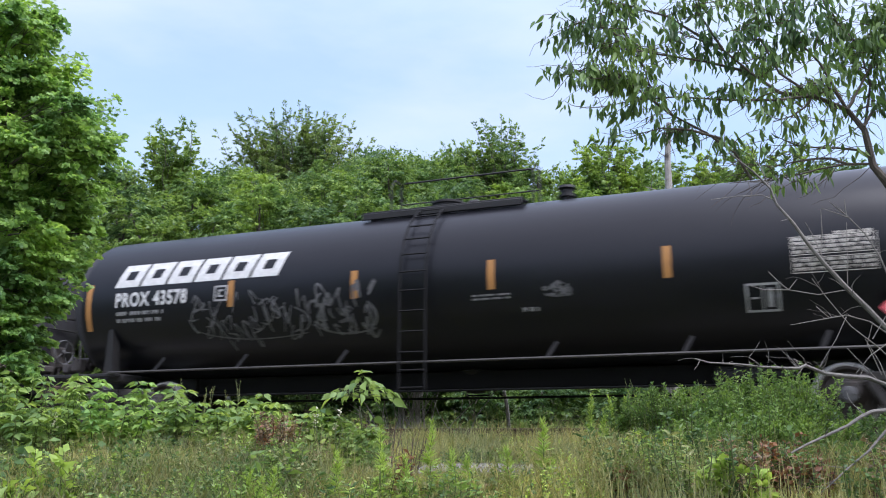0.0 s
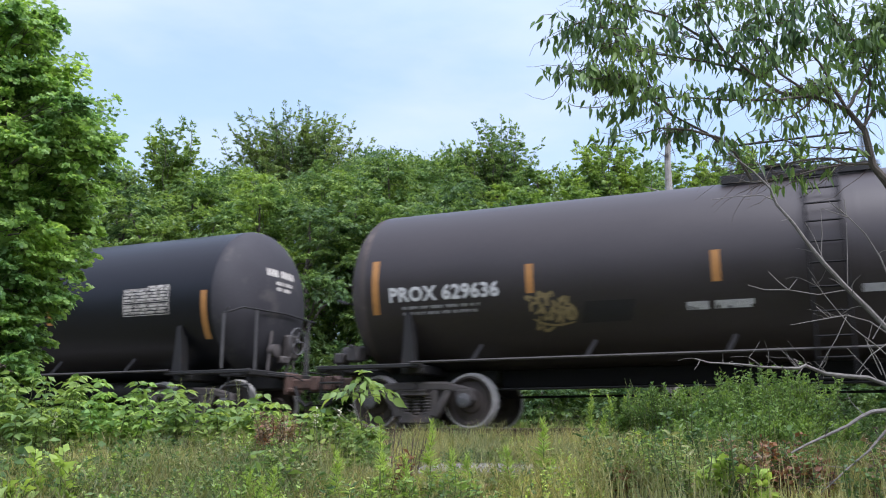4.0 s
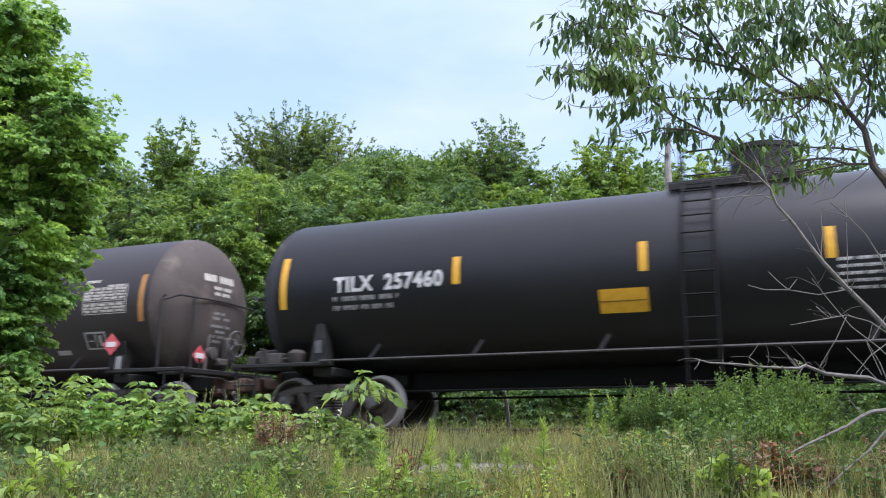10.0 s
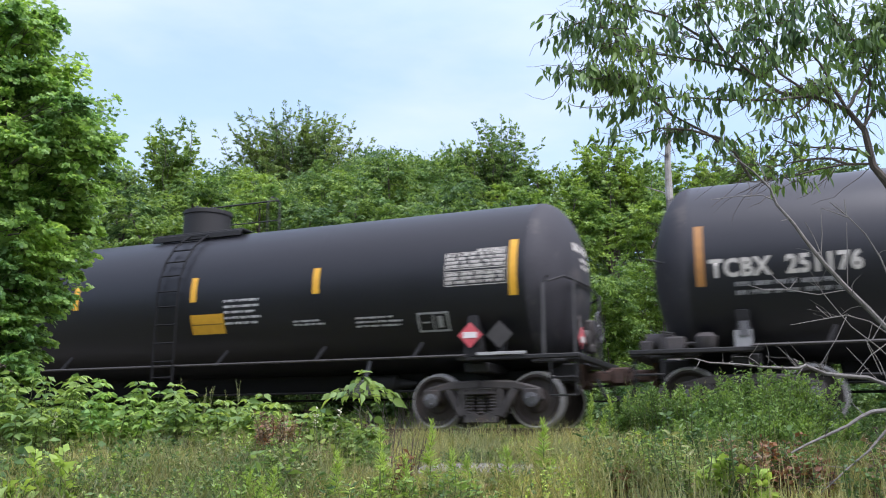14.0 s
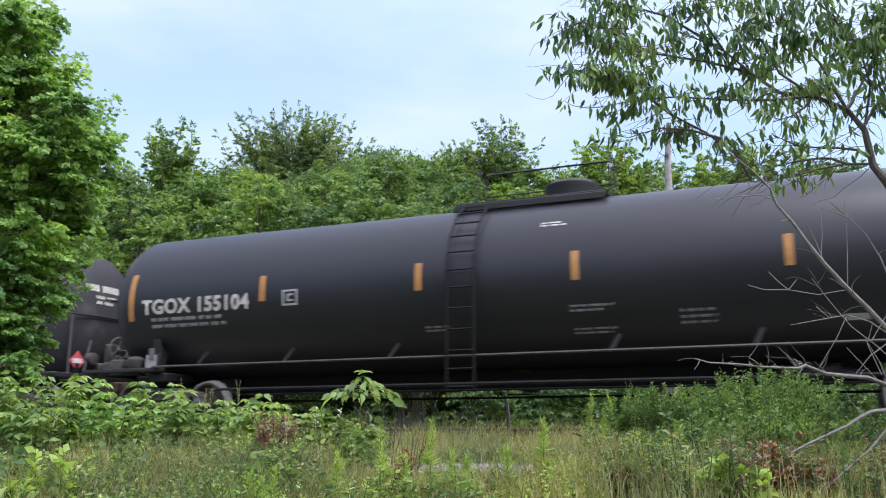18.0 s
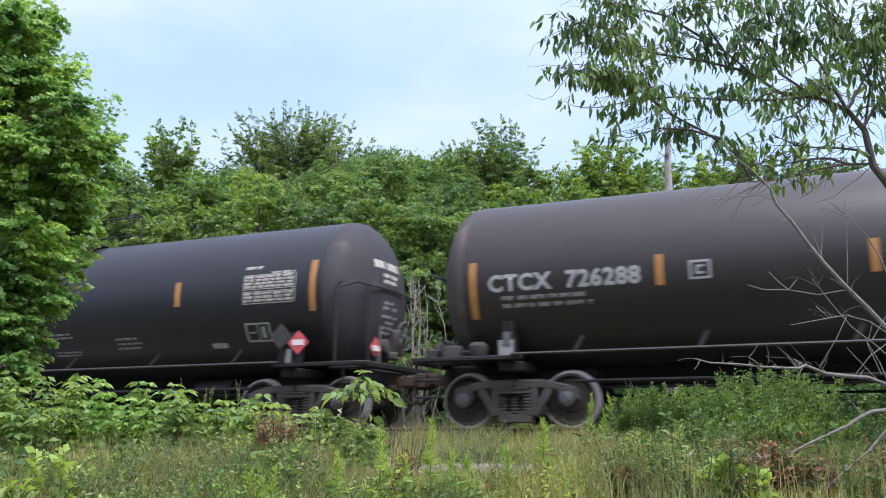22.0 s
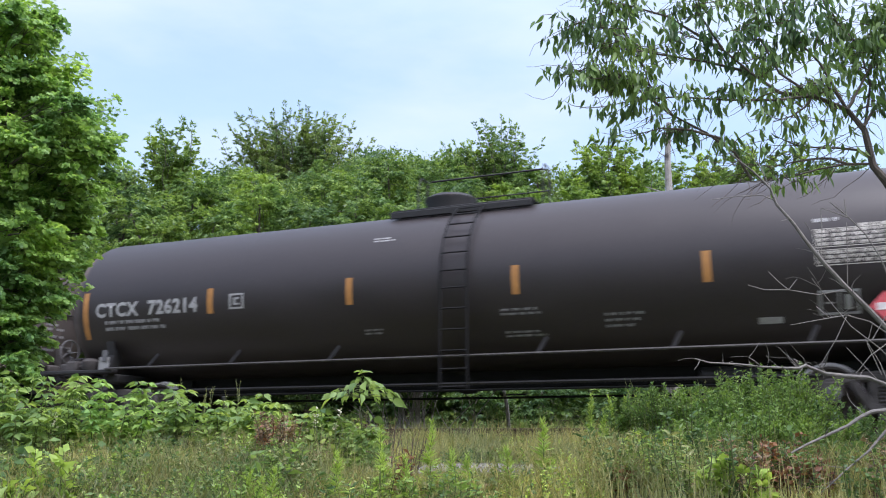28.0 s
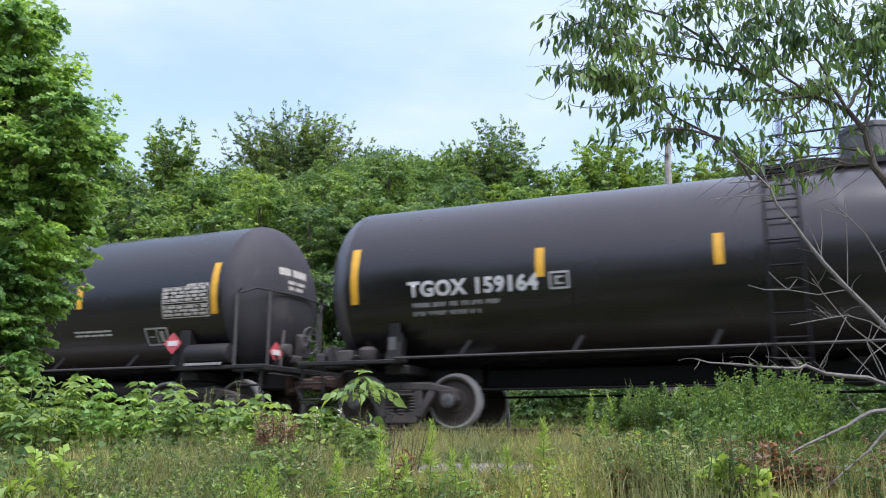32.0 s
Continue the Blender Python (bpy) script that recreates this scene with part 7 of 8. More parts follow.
def build_dead_branches():
    r = np.random.default_rng(21)
    specs = [(7.0, [(0.344, 2.22), (0.372, 2.05), (0.390, 1.91), (0.396, 1.77), (0.414, 1.61), (0.428, 1.45), (0.445, 1.28), (0.467, 1.09), (0.494, 0.88), (0.511, 0.74), (0.527, 0.47), (0.536, -0.58)], 0.022, 10, 'bare grey dead stem with fine broken twigs'),
             (7.1, [(0.459, 1.82), (0.478, 1.70), (0.498, 1.54), (0.512, 1.35), (0.518, 1.22), (0.533, 0.85), (0.542, -0.58)], 0.013, 4, 'thin bare dead stem with short twigs'),
             (6.8, [(0.430, 1.11), (0.449, 0.92), (0.470, 0.73), (0.500, 0.56), (0.526, 0.37), (0.536, -0.56)], 0.011, 4, 'thin straight dead stem crossing the thicket'),
             (6.9, [(0.400, 0.75), (0.425, 0.78), (0.466, 0.83), (0.492, 0.78), (0.510, 0.69), (0.533, 0.42), (0.536, -0.57)], 0.0105, 4, 'thin arching dead twig'),
             (6.5, [(0.288, 0.45), (0.305, 0.42), (0.336, 0.41), (0.365, 0.39), (0.392, 0.38), (0.407, 0.38), (0.414, 0.40), (0.436, 0.34), (0.462, 0.32), (0.484, 0.31), (0.504, 0.26), (0.534, 0.10), (0.537, -0.46)], 0.0165, 22, 'bare grey dead branch reaching over the weeds'),
             (6.0, [(0.329, -0.26), (0.351, -0.25), (0.384, -0.24), (0.407, -0.17), (0.434, -0.10), (0.457, -0.04), (0.473, 0.02), (0.485, 0.05), (0.501, 0.06), (0.526, -0.01), (0.543, -0.44)], 0.0155, 4, 'curved bare grey dead branch'),
             (5.8, [(0.411, -0.50), (0.434, -0.40), (0.457, -0.29), (0.476, -0.21), (0.498, -0.08), (0.521, 0.04), (0.534, -0.56)], 0.015, 3, 'bare grey dead branch leaning in the weeds')]
    fine = [(7.0, [(0.319, 1.81), (0.350, 1.84), (0.380, 1.85), (0.395, 1.80)]),
            (7.0, [(0.355, 1.09), (0.374, 1.05), (0.402, 1.05), (0.436, 1.01), (0.469, 1.05)]),
            (7.0, [(0.380, 1.20), (0.392, 1.11), (0.402, 1.05)]),
            (7.0, [(0.413, 1.14), (0.402, 1.05)]),
            (7.0, [(0.428, 1.62), (0.437, 1.49), (0.446, 1.29)]),
            (7.05, [(0.449, 1.75), (0.465, 1.71), (0.479, 1.67)]),
            (7.05, [(0.448, 1.74), (0.447, 1.53), (0.443, 1.33)]),
            (7.02, [(0.477, 1.82), (0.478, 1.67)]),
            (7.02, [(0.477, 1.62), (0.474, 1.32), (0.471, 1.09)]),
            (6.9, [(0.432, 0.90), (0.446, 0.81)]),
            (7.0, [(0.366, 2.32), (0.377, 2.15), (0.390, 1.91)]),
            (7.0, [(0.430, 0.43), (0.452, 0.65), (0.466, 0.83)]),
            (6.8, [(0.463, 0.56), (0.487, 0.37), (0.499, 0.28)]),
            (6.8, [(0.485, 0.63), (0.499, 0.45), (0.505, 0.32)]),
            (6.8, [(0.496, 0.76), (0.487, 0.59), (0.500, 0.35)]),
            (6.8, [(0.512, 0.81), (0.494, 0.63)]),
            (6.6, [(0.402, 0.46), (0.407, 0.40)]),
            (6.6, [(0.471, 0.35), (0.489, 0.48), (0.509, 0.57)])]
    for d, pts, rad, n, lab in specs:
        ln = line(d, pts)
        o = ln[-1]
        t = new("dead_branch")
        t.location = o
        tagged(t, lab, "branch", "dead branches")
        m = len(ln)
        part("stem", Shape().tube([p - o for p in ln], [rad * (0.25 + 0.75 * min(1, i / 8)) for i in range(m)], 7), M["dead_wood"], t)
        if rad == 0.022:
            for dd, tp in fine:
                tl = line(dd, tp)
                part("twig", Shape().tube([p - o for p in tl], [0.003 + 0.0025 * q / len(tl) for q in range(len(tl))], 5), M["dead_wood"], t)
        for q in range(n):
            i = int(r.integers(0, max(1, m - 4)))
            s = ln[i].lerp(ln[i + 1], r.random())
            e = s + Vector((r.uniform(-0.3, 0.1), r.uniform(-0.12, 0.12), r.uniform(-0.08, 0.2)))
            part("twig", Shape().tube([p - o for p in bend(s, e, r, 0.2, 4)], [rad * 0.22, rad * 0.18, rad * 0.14, rad * 0.1, 0.001], 5), M["dead_wood"], t)


build_dead_branches()


def build_birch():
    base = spot(0.262, 17.9)
    base.z = float(ground_z(np.array(base.x), np.array(base.y)))
    r = np.random.default_rng(4)
    t = new("dead_birch")
    t.location = base
    tagged(t, "pale dead birch trunk with broken stubs behind the track", "tree")
    top = spot(0.2745, 17.9, 6.5) - base
    ln = [Vector((0, 0, -0.2)).lerp(top, i / 9) + Vector((r.normal(0, 0.035), r.normal(0, 0.035), 0)) for i in range(10)]
    part("trunk", Shape().tube(ln, [0.175 - 0.0135 * i for i in range(10)], 9), M["birch"], t)
    for i in (5, 6, 7, 8):
        s = ln[i]
        e = s + Vector((r.choice([-1, 1]) * r.uniform(0.2, 0.5), r.uniform(-0.3, 0.3), r.uniform(0.0, 0.5)))
        part("stub", Shape().tube(bend(s, e, r, 0.1, 3), [0.022, 0.018, 0.012, 0.005], 6), M["birch"], t)


build_birch()


def build_dead_shrub():
    """A leafless grey-brown shrub that shows between the passing cars."""
    r = np.random.default_rng(88)
    base = spot(-0.023, 17.6)
    base.z = float(ground_z(np.array(base.x), np.array(base.y)))
    t = new("dead_shrub")
    t.location = base
    tagged(t, "leafless grey-brown shrub behind the track", "shrub")
    for q in range(9):
        top = Vector((r.uniform(-0.42, 0.42), r.uniform(-0.3, 0.3), 3.62 * r.uniform(0.7, 1.0)))
        ln = bend((top.x * 0.2, top.y * 0.2, -0.1), top, r, 0.05, 6)
        sh = Shape().tube(ln, [0.016, 0.014, 0.012, 0.01, 0.008, 0.006, 0.003], 5)
        for _ in range(9):
            p = ln[int(r.integers(2, 6))]
            sh.tube(bend(p, p + Vector((r.uniform(-0.25, 0.25), r.uniform(-0.2, 0.2), r.uniform(0.15, 0.45))), r, 0.1, 2), [0.005, 0.004, 0.002], 4)
        part("branch", sh, M["pale_twig"], t)


build_dead_shrub()


# ---- verge: grass, weeds and bushes ----
def blades(rng, x, y, hgt, wid, lean=0.35):
    """Grass blades: two narrow bent quads each."""
    n = len(x)
    z = ground_z(x, y)
    a = rng.uniform(0, 6.28, n)
    side = np.stack([np.cos(a), np.sin(a), np.zeros(n)], -1)
    b = rng.uniform(0, 6.28, n)
    ln = rng.uniform(0.05, lean, n) * hgt
    way = np.stack([np.cos(b) * ln, np.sin(b) * ln, np.zeros(n)], -1)
    p = np.stack([x, y, z - 0.02], -1)
    V = []
    for t, w in ((0, 1.0), (0.55, 0.8), (1.0, 0.12)):
        c = p + way * t ** 2
        c[:, 2] += hgt * t * (1 - 0.12 * t * t)
        V += [c - side * (wid * w)[:, None], c + side * (wid * w)[:, None]]
    v = np.stack(V, 1)
    f = np.array([(0, 1, 3, 2), (2, 3, 5, 4)])
    return v.reshape(-1, 3), (f[None] + (np.arange(n) * 6)[:, None, None]).reshape(-1, 4)


def verge_points(rng, n, d0, d1, k0=-0.66, k1=0.66):
    d = np.sqrt(rng.uniform(d0 * d0, d1 * d1, n))
    k = rng.uniform(k0, k1, n)
    x = d * (k * math.cos(TURN) - math.sin(TURN))
    y = EYE[1] + d * (math.cos(TURN) + k * math.sin(TURN))
    return x, y, k


def build_grass():
    r = np.random.default_rng(31)
    x, y, k = verge_points(r, 190000, 4.6, 16.0)
    tuft = np.sin(x * 2.3 + 1.7 * np.sin(y * 1.9)) * np.cos(y * 2.7 + np.sin(x * 3.1))
    path = np.exp(-((y + 5.2) / 1.0) ** 2)
    keep = (y < -1.5) & (r.random(len(x)) > 0.92 * path) & (r.random(len(x)) < 0.75 + 0.35 * tuft)
    x, y, k, tuft = x[keep], y[keep], k[keep], tuft[keep]
    open_view = np.exp(-((k - 0.01) / 0.16) ** 4) * (y < -4.2)
    keep = r.random(len(x)) > 0.45 * open_view + 0.3 * open_view * (y > -8.4)
    x, y, k, tuft, open_view = x[keep], y[keep], k[keep], tuft[keep], open_view[keep]
    hgt = (0.30 + 0.09 * tuft) * r.uniform(0.4, 1.4, len(x)) * (1 - (0.62 + 0.16 * (y > -8.4)) * open_view) * (1 - 0.3 * (k > 0.18)) * (1 - 0.35 * (k > 0.3))
    v, f = blades(r, x, y, hgt, 0.0018 + 0.0026 * r.random(len(x)), 0.6)
    tagged(new("grass", arrays_mesh("grass", v, f, [M["grass"]])), "tall mixed green and dry grass on the verge", "grass", kind="stuff")
    x, y, k = verge_points(r, 26000, 8.0, 15.5, -0.14, 0.2)
    keep = (y < -1.5) & ((y > -3.9) | (r.random(len(x)) < 0.05))
    x, y = x[keep], y[keep]
    v, f = blades(r, x, y, r.uniform(0.08, 0.4, len(x)) * (0.75 + 0.35 * np.sin(x * 2.1 + np.sin(y * 3))), 0.002 + 0.0035 * r.random(len(x)) ** 2, 0.45)
    tagged(new("dry_grass", arrays_mesh("dry_grass", v, f, [M["dry_grass"]])), "pale dry grass stalks beside the rails", "grass", kind="stuff")
    x, y, k = verge_points(r, 7000, 4.9, 8.6)
    keep = (r.random(len(x)) < 0.55 + 0.45 * np.sin(x * 1.7 + 2 * np.sin(y * 1.3)) * np.sin(y * 2.1)) & (np.abs(y + 5.2) > 0.5)
    x, y, k = x[keep], y[keep], k[keep]
    hgt = r.uniform(0.28, 0.62, len(x)) * (1 - 0.35 * np.exp(-((k - 0.03) / 0.12) ** 4))
    v, f = blades(r, x, y, hgt, 0.0014 + 0.0014 * r.random(len(x)), 0.4)
    tagged(new("grass_stalks", arrays_mesh("grass_stalks", v, f, [M["stalk"]])), "thin pale grass stalks standing above the weeds", "grass", kind="stuff")
    x, y, k = verge_points(r, 30000, 17.0, 26.0)
    keep = y > 1.6
    x, y = x[keep], y[keep]
    v, f = blades(r, x, y, r.uniform(0.3, 0.8, len(x)), 0.006 + 0.004 * r.random(len(x)), 0.4)
    tagged(new("grass", arrays_mesh("grass", v, f, [M["grass"]])), "rank grass along the far side of the track", "grass", kind="stuff")


build_grass()


def sprigs(r, x, y, hgt, per, size, tmpl, mat, label, lean=0.3, rise=0.35, name="undergrowth", low=0.15):
    """Small leafy forbs at the places x, y, too many to count: a bent stalk each, with leaves all along it."""
    n = len(x)
    root = np.stack([x, y, ground_z(x, y) - 0.01], -1)
    a = r.uniform(0, 6.28, n)
    way = np.stack([np.cos(a), np.sin(a), np.zeros(n)], -1) * (r.uniform(0.05, lean, n) * hgt)[:, None]
    t = r.uniform(low, 1, (n, per))
    P = root[:, None] + way[:, None] * (t ** 1.6)[..., None]
    P[..., 2] += hgt[:, None] * t
    b = r.uniform(0, 6.28, (n, per))
    D = np.stack([np.cos(b), np.sin(b), rise + r.normal(0, 0.25, (n, per))], -1)
    sz = size * r.uniform(0.55, 1.25, (n, per)) * (1.15 - 0.5 * t) * r.uniform(0.7, 1.3, (n, 1))
    v, f = leaf_arrays(P.reshape(-1, 3), D.reshape(-1, 3), sz.ravel(), tmpl, r, 0.45)
    tagged(new(name, arrays_mesh(name, v, f, [M[mat]])), label, "weeds", kind="stuff")


def build_undergrowth():
    r = np.random.default_rng(91)

    def field(n, d0, d1, k0, k1, seed, share):
        """Places in patches: the same kind of plant grows together."""
        x, y, k = verge_points(r, n, d0, d1, k0, k1)
        f = np.sin(x * 1.9 + seed + 1.6 * np.sin(y * 1.4 + seed)) * np.cos(y * 2.3 - seed + np.sin(x * 2.6 + seed))
        keep = (f > 1 - 2 * share - 0.4 * r.random(n)) & (np.abs(y + 5.2) > 0.42)
        return x[keep], y[keep], k[keep]

    def low_middle(x, y, k, hgt):
        """Keeps the plants before the gravel strip short and sparse."""
        keep = (y < -8.6) | (r.random(len(x)) < 0.18)
        return x[keep], y[keep], (hgt * np.interp(y, [-9.6, -8.6, -7.6, -6.0], [0.9, 0.45, 0.17, 0.12]))[keep]

    for seed, share, size, tmpl, mat, h0, h1, per, rise, label, west, east, mid, far in (
            (0.3, 0.4, 0.1, BLADE, "grass", 0.2, 0.46, 18, 1.8, "tufts of mixed green and tan grass on the verge", 2600, 1500, 1500, 2600),
            (1.7, 0.36, 0.042, KITE, "lime", 0.16, 0.38, 24, 0.5, "yellow-green leafy weeds crowding the verge", 3800, 900, 1100, 1500),
            (2.9, 0.4, 0.085, BLADE, "stalk", 0.25, 0.5, 16, 2.0, "pale feathery grass and weeds on the verge", 2400, 1300, 1200, 2200),
            (4.4, 0.45, 0.045, KITE, "forb", 0.2, 0.42, 22, 0.4, "small dull green leafy weeds on the verge", 3600, 3400, 900, 2200),
            (3.6, 0.4, 0.05, KITE, "shrub", 0.22, 0.44, 20, 0.3, "dark green leafy weeds on the verge", 2400, 3600, 300, 900),
            (5.6, 0.24, 0.035, BLADE, "seed", 0.22, 0.46, 40, 1.0, "rusty brown dried weeds on the verge", 2600, 2200, 900, 1500)):
        x, y, k = field(west, 5.2, 9.3, -0.64, -0.13, seed, share)
        sprigs(r, x, y, r.uniform(h0, h1, len(x)) * np.interp(k, [-0.64, -0.2, -0.13], [1.05, 0.95, 0.7]), per, size, tmpl, mat, label, 0.3, rise)
        x, y, k = field(east, 5.9, 9.2, 0.3 if mat == "shrub" else 0.16, 0.3 if mat == "stalk" else 0.64, seed + 0.9, share)
        sprigs(r, x, y, r.uniform(h0, h1, len(x)) * 0.85, per, size, tmpl, mat, label, 0.3, rise)
        x, y, k = field(mid, 5.3, 9.6, -0.14, 0.18, seed + 1.9, share)
        x, y, hgt = low_middle(x, y, k, r.uniform(h0, h1, len(x)))
        sprigs(r, x, y, hgt, per, size * 0.8, tmpl, mat, label, 0.3, rise)
        x, y, k = field(far, 10.2, 15.0, -0.3, 0.4, seed + 2.7, share * 0.8)
        keep = (y > -4.6) & (y < -1.7)
        sprigs(r, x[keep], y[keep], r.uniform(h0, h1, keep.sum()) * 0.6, per, size, tmpl, mat, label, 0.3, rise)


build_undergrowth()


def build_bush_base():
    r = np.random.default_rng(17)
    k = np.concatenate([c + r.normal(0, w, n) for c, w, n in ((-0.47, 0.035, 90), (-0.4, 0.025, 70), (-0.35, 0.03, 110), (-0.26, 0.035, 110), (-0.2, 0.02, 40), (-0.1, 0.02, 36))])
    d = r.uniform(8.1, 9.2, len(k))
    x, y = d * (k * math.cos(TURN) - math.sin(TURN)), EYE[1] + d * (math.cos(TURN) + k * math.sin(TURN))
    sprigs(r, x, y, r.uniform(0.35, 0.72, len(x)) * np.interp(k, [-0.5, -0.3, -0.15, -0.08], [1.1, 1.0, 0.85, 0.7]), 16, 0.1, POINTED, "bush", "broad green leaves filling the foot of the bushes", 0.4, 0.1, "bush_foot", 0.3)


build_bush_base()


def build_gravel():
    r = np.random.default_rng(12)
    x, y = r.uniform(-13, 6, 15000), -5.2 + r.normal(0, 0.75, 15000)
    stones(r, x, y, 0.035, M["ballast"], "gravel_path", "pale grey gravel strip through the grass")
    x = r.uniform(-22, 8, 9000)
    y = np.where(r.random(9000) < 0.6, -1, 1) * r.uniform(1.3, 2.9, 9000)
    stones(r, x, y, 0.05, M["ballast"], "loose_ballast", "loose crushed stone on the ballast shoulder")


build_gravel()


def weed(k, d, hgt, n_stem, mat, tmpl, size, per, label, category="plant", name="weed", group="", width=0.3, droop=0.1, top_heavy=False, flat=0.5):
    """A clump of stems that rise from one root and carry leaves along their length."""
    base = spot(k, d)
    base.z = float(ground_z(np.array(base.x), np.array(base.y))) - 0.02
    r = np.random.default_rng(int(abs(k * 1000) + d * 100 + n_stem))
    t = new(name)
    t.location = base
    tagged(t, label, category, group)
    P, D = [], []
    st = Shape()
    for s in range(n_stem):
        a = r.uniform(0, 6.28)
        rr = width * math.sqrt(r.random())
        root = Vector((rr * 0.35 * math.cos(a), rr * 0.35 * math.sin(a), 0))
        tip = Vector((rr * math.cos(a), rr * math.sin(a), hgt * r.uniform(0.7, 1.05)))
        ln = bend(root, tip, r, 0.05, 5)
        st.tube(ln, [0.006, 0.0055, 0.005, 0.004, 0.003, 0.0015], 5)
        if top_heavy == "tier":
            for u in (1.0, 0.88, 0.74, 0.6, 0.45, 0.3):
                i = min(4, int(u * 5 - 1e-6))
                p = ln[i].lerp(ln[i + 1], u * 5 - i)
                a0, m = r.uniform(0, 6.28), int(r.integers(5, 9))
                for q in range(m):
                    b = a0 + 6.28 * q / m + r.normal(0, 0.2)
                    P.append(tuple(p + Vector((math.cos(b), math.sin(b), 0)) * 0.02))
                    D.append((math.cos(b), math.sin(b), 0.25 - droop + r.normal(0, 0.15)))
        if top_heavy == "umbrella":
            for u, reach, m in ((1.0, 0.0, 4), (0.96, 0.03, 4), (0.91, 0.07, 6), (0.86, 0.15, 12), (0.81, 0.24, 15), (0.76, 0.31, 14), (0.56, 0.16, 3)):
                p = ln[0].lerp(ln[-1], u)
                for q in range(m):
                    b = 6.28 * (q + 0.4 * r.random()) / m + u * 9
                    e = p + Vector((math.cos(b) * reach, math.sin(b) * reach, reach * 0.1 + r.normal(0, 0.02)))
                    if reach:
                        st.tube([p, p.lerp(e, 0.5) + Vector((0, 0, 0.02)), e], [0.003, 0.0025, 0.002], 4)
                    P.append(tuple(e))
                    D.append((math.cos(b), math.sin(b), (0.9 if u > 0.99 else 0.2) - droop + r.normal(0, 0.25)))
        for q in range(0 if top_heavy in ("tier", "umbrella") else per):
            u = r.uniform(0.8, 1.0) if top_heavy == "tip" else r.uniform(0.5, 1.0) if top_heavy else r.uniform(0.12, 1.0)
            p = ln[0].lerp(ln[-1], u)
            i = min(4, int(u * 5))
            p = ln[i].lerp(ln[i + 1], u * 5 - i)
            b = r.uniform(0, 6.28)
            P.append(tuple(p))
            D.append((math.cos(b), math.sin(b), 0.5 - droop + r.normal(0, 0.25)))
    tagged(part("stalk", st, M["twig"] if mat in ("red_leaf", "seed") else M["stem_green"], t), kind="stuff")
    P, D = np.array(P), np.array(D)
    v, f = leaf_arrays(P, D, size * r.uniform(0.6, 1.25, len(P)), tmpl, r, flat)
    part("foliage", arrays_mesh("foliage", v, f, [M[mat]]), None, t)
    return t


M["stem_green"] = material("green_stem", (0.10, 0.13, 0.04), 0.7, scale=20)


def goldenrod(k, d, hgt):
    """A spire of narrow leaves that grow shorter and steeper towards its tip."""
    base = spot(k, d)
    base.z = float(ground_z(np.array(base.x), np.array(base.y))) - 0.02
    r = np.random.default_rng(int(abs(k * 3000) + d * 70))
    t = new("goldenrod")
    t.location = base
    tagged(t, "bright green goldenrod stalk with narrow leaves", "plant", "goldenrod stalks")
    ln = bend((0, 0, 0), (r.uniform(-0.04, 0.04), r.uniform(-0.04, 0.04), hgt), r, 0.03, 6)
    part("stalk", Shape().tube(ln, [0.005, 0.0045, 0.004, 0.0035, 0.003, 0.002, 0.001], 5), M["stem_green"], t)
    P, D, S = [], [], []
    for q in range(int(80 + 220 * hgt)):
        u = r.uniform(0.1, 1.0) ** 0.85
        i = min(5, int(u * 6))
        a = q * 2.4 + r.normal(0, 0.2)
        P.append(tuple(ln[i].lerp(ln[i + 1], u * 6 - i)))
        D.append((math.cos(a), math.sin(a), 0.25 + 1.5 * u ** 3 + r.normal(0, 0.2)))
        S.append((0.125 - 0.085 * u ** 1.4) * r.uniform(0.7, 1.15))
    v, f = leaf_arrays(np.array(P), np.array(D), np.array(S), SLIM, r, 0.5)
    part("foliage", arrays_mesh("foliage", v, f, [M["lime"]]), None, t)


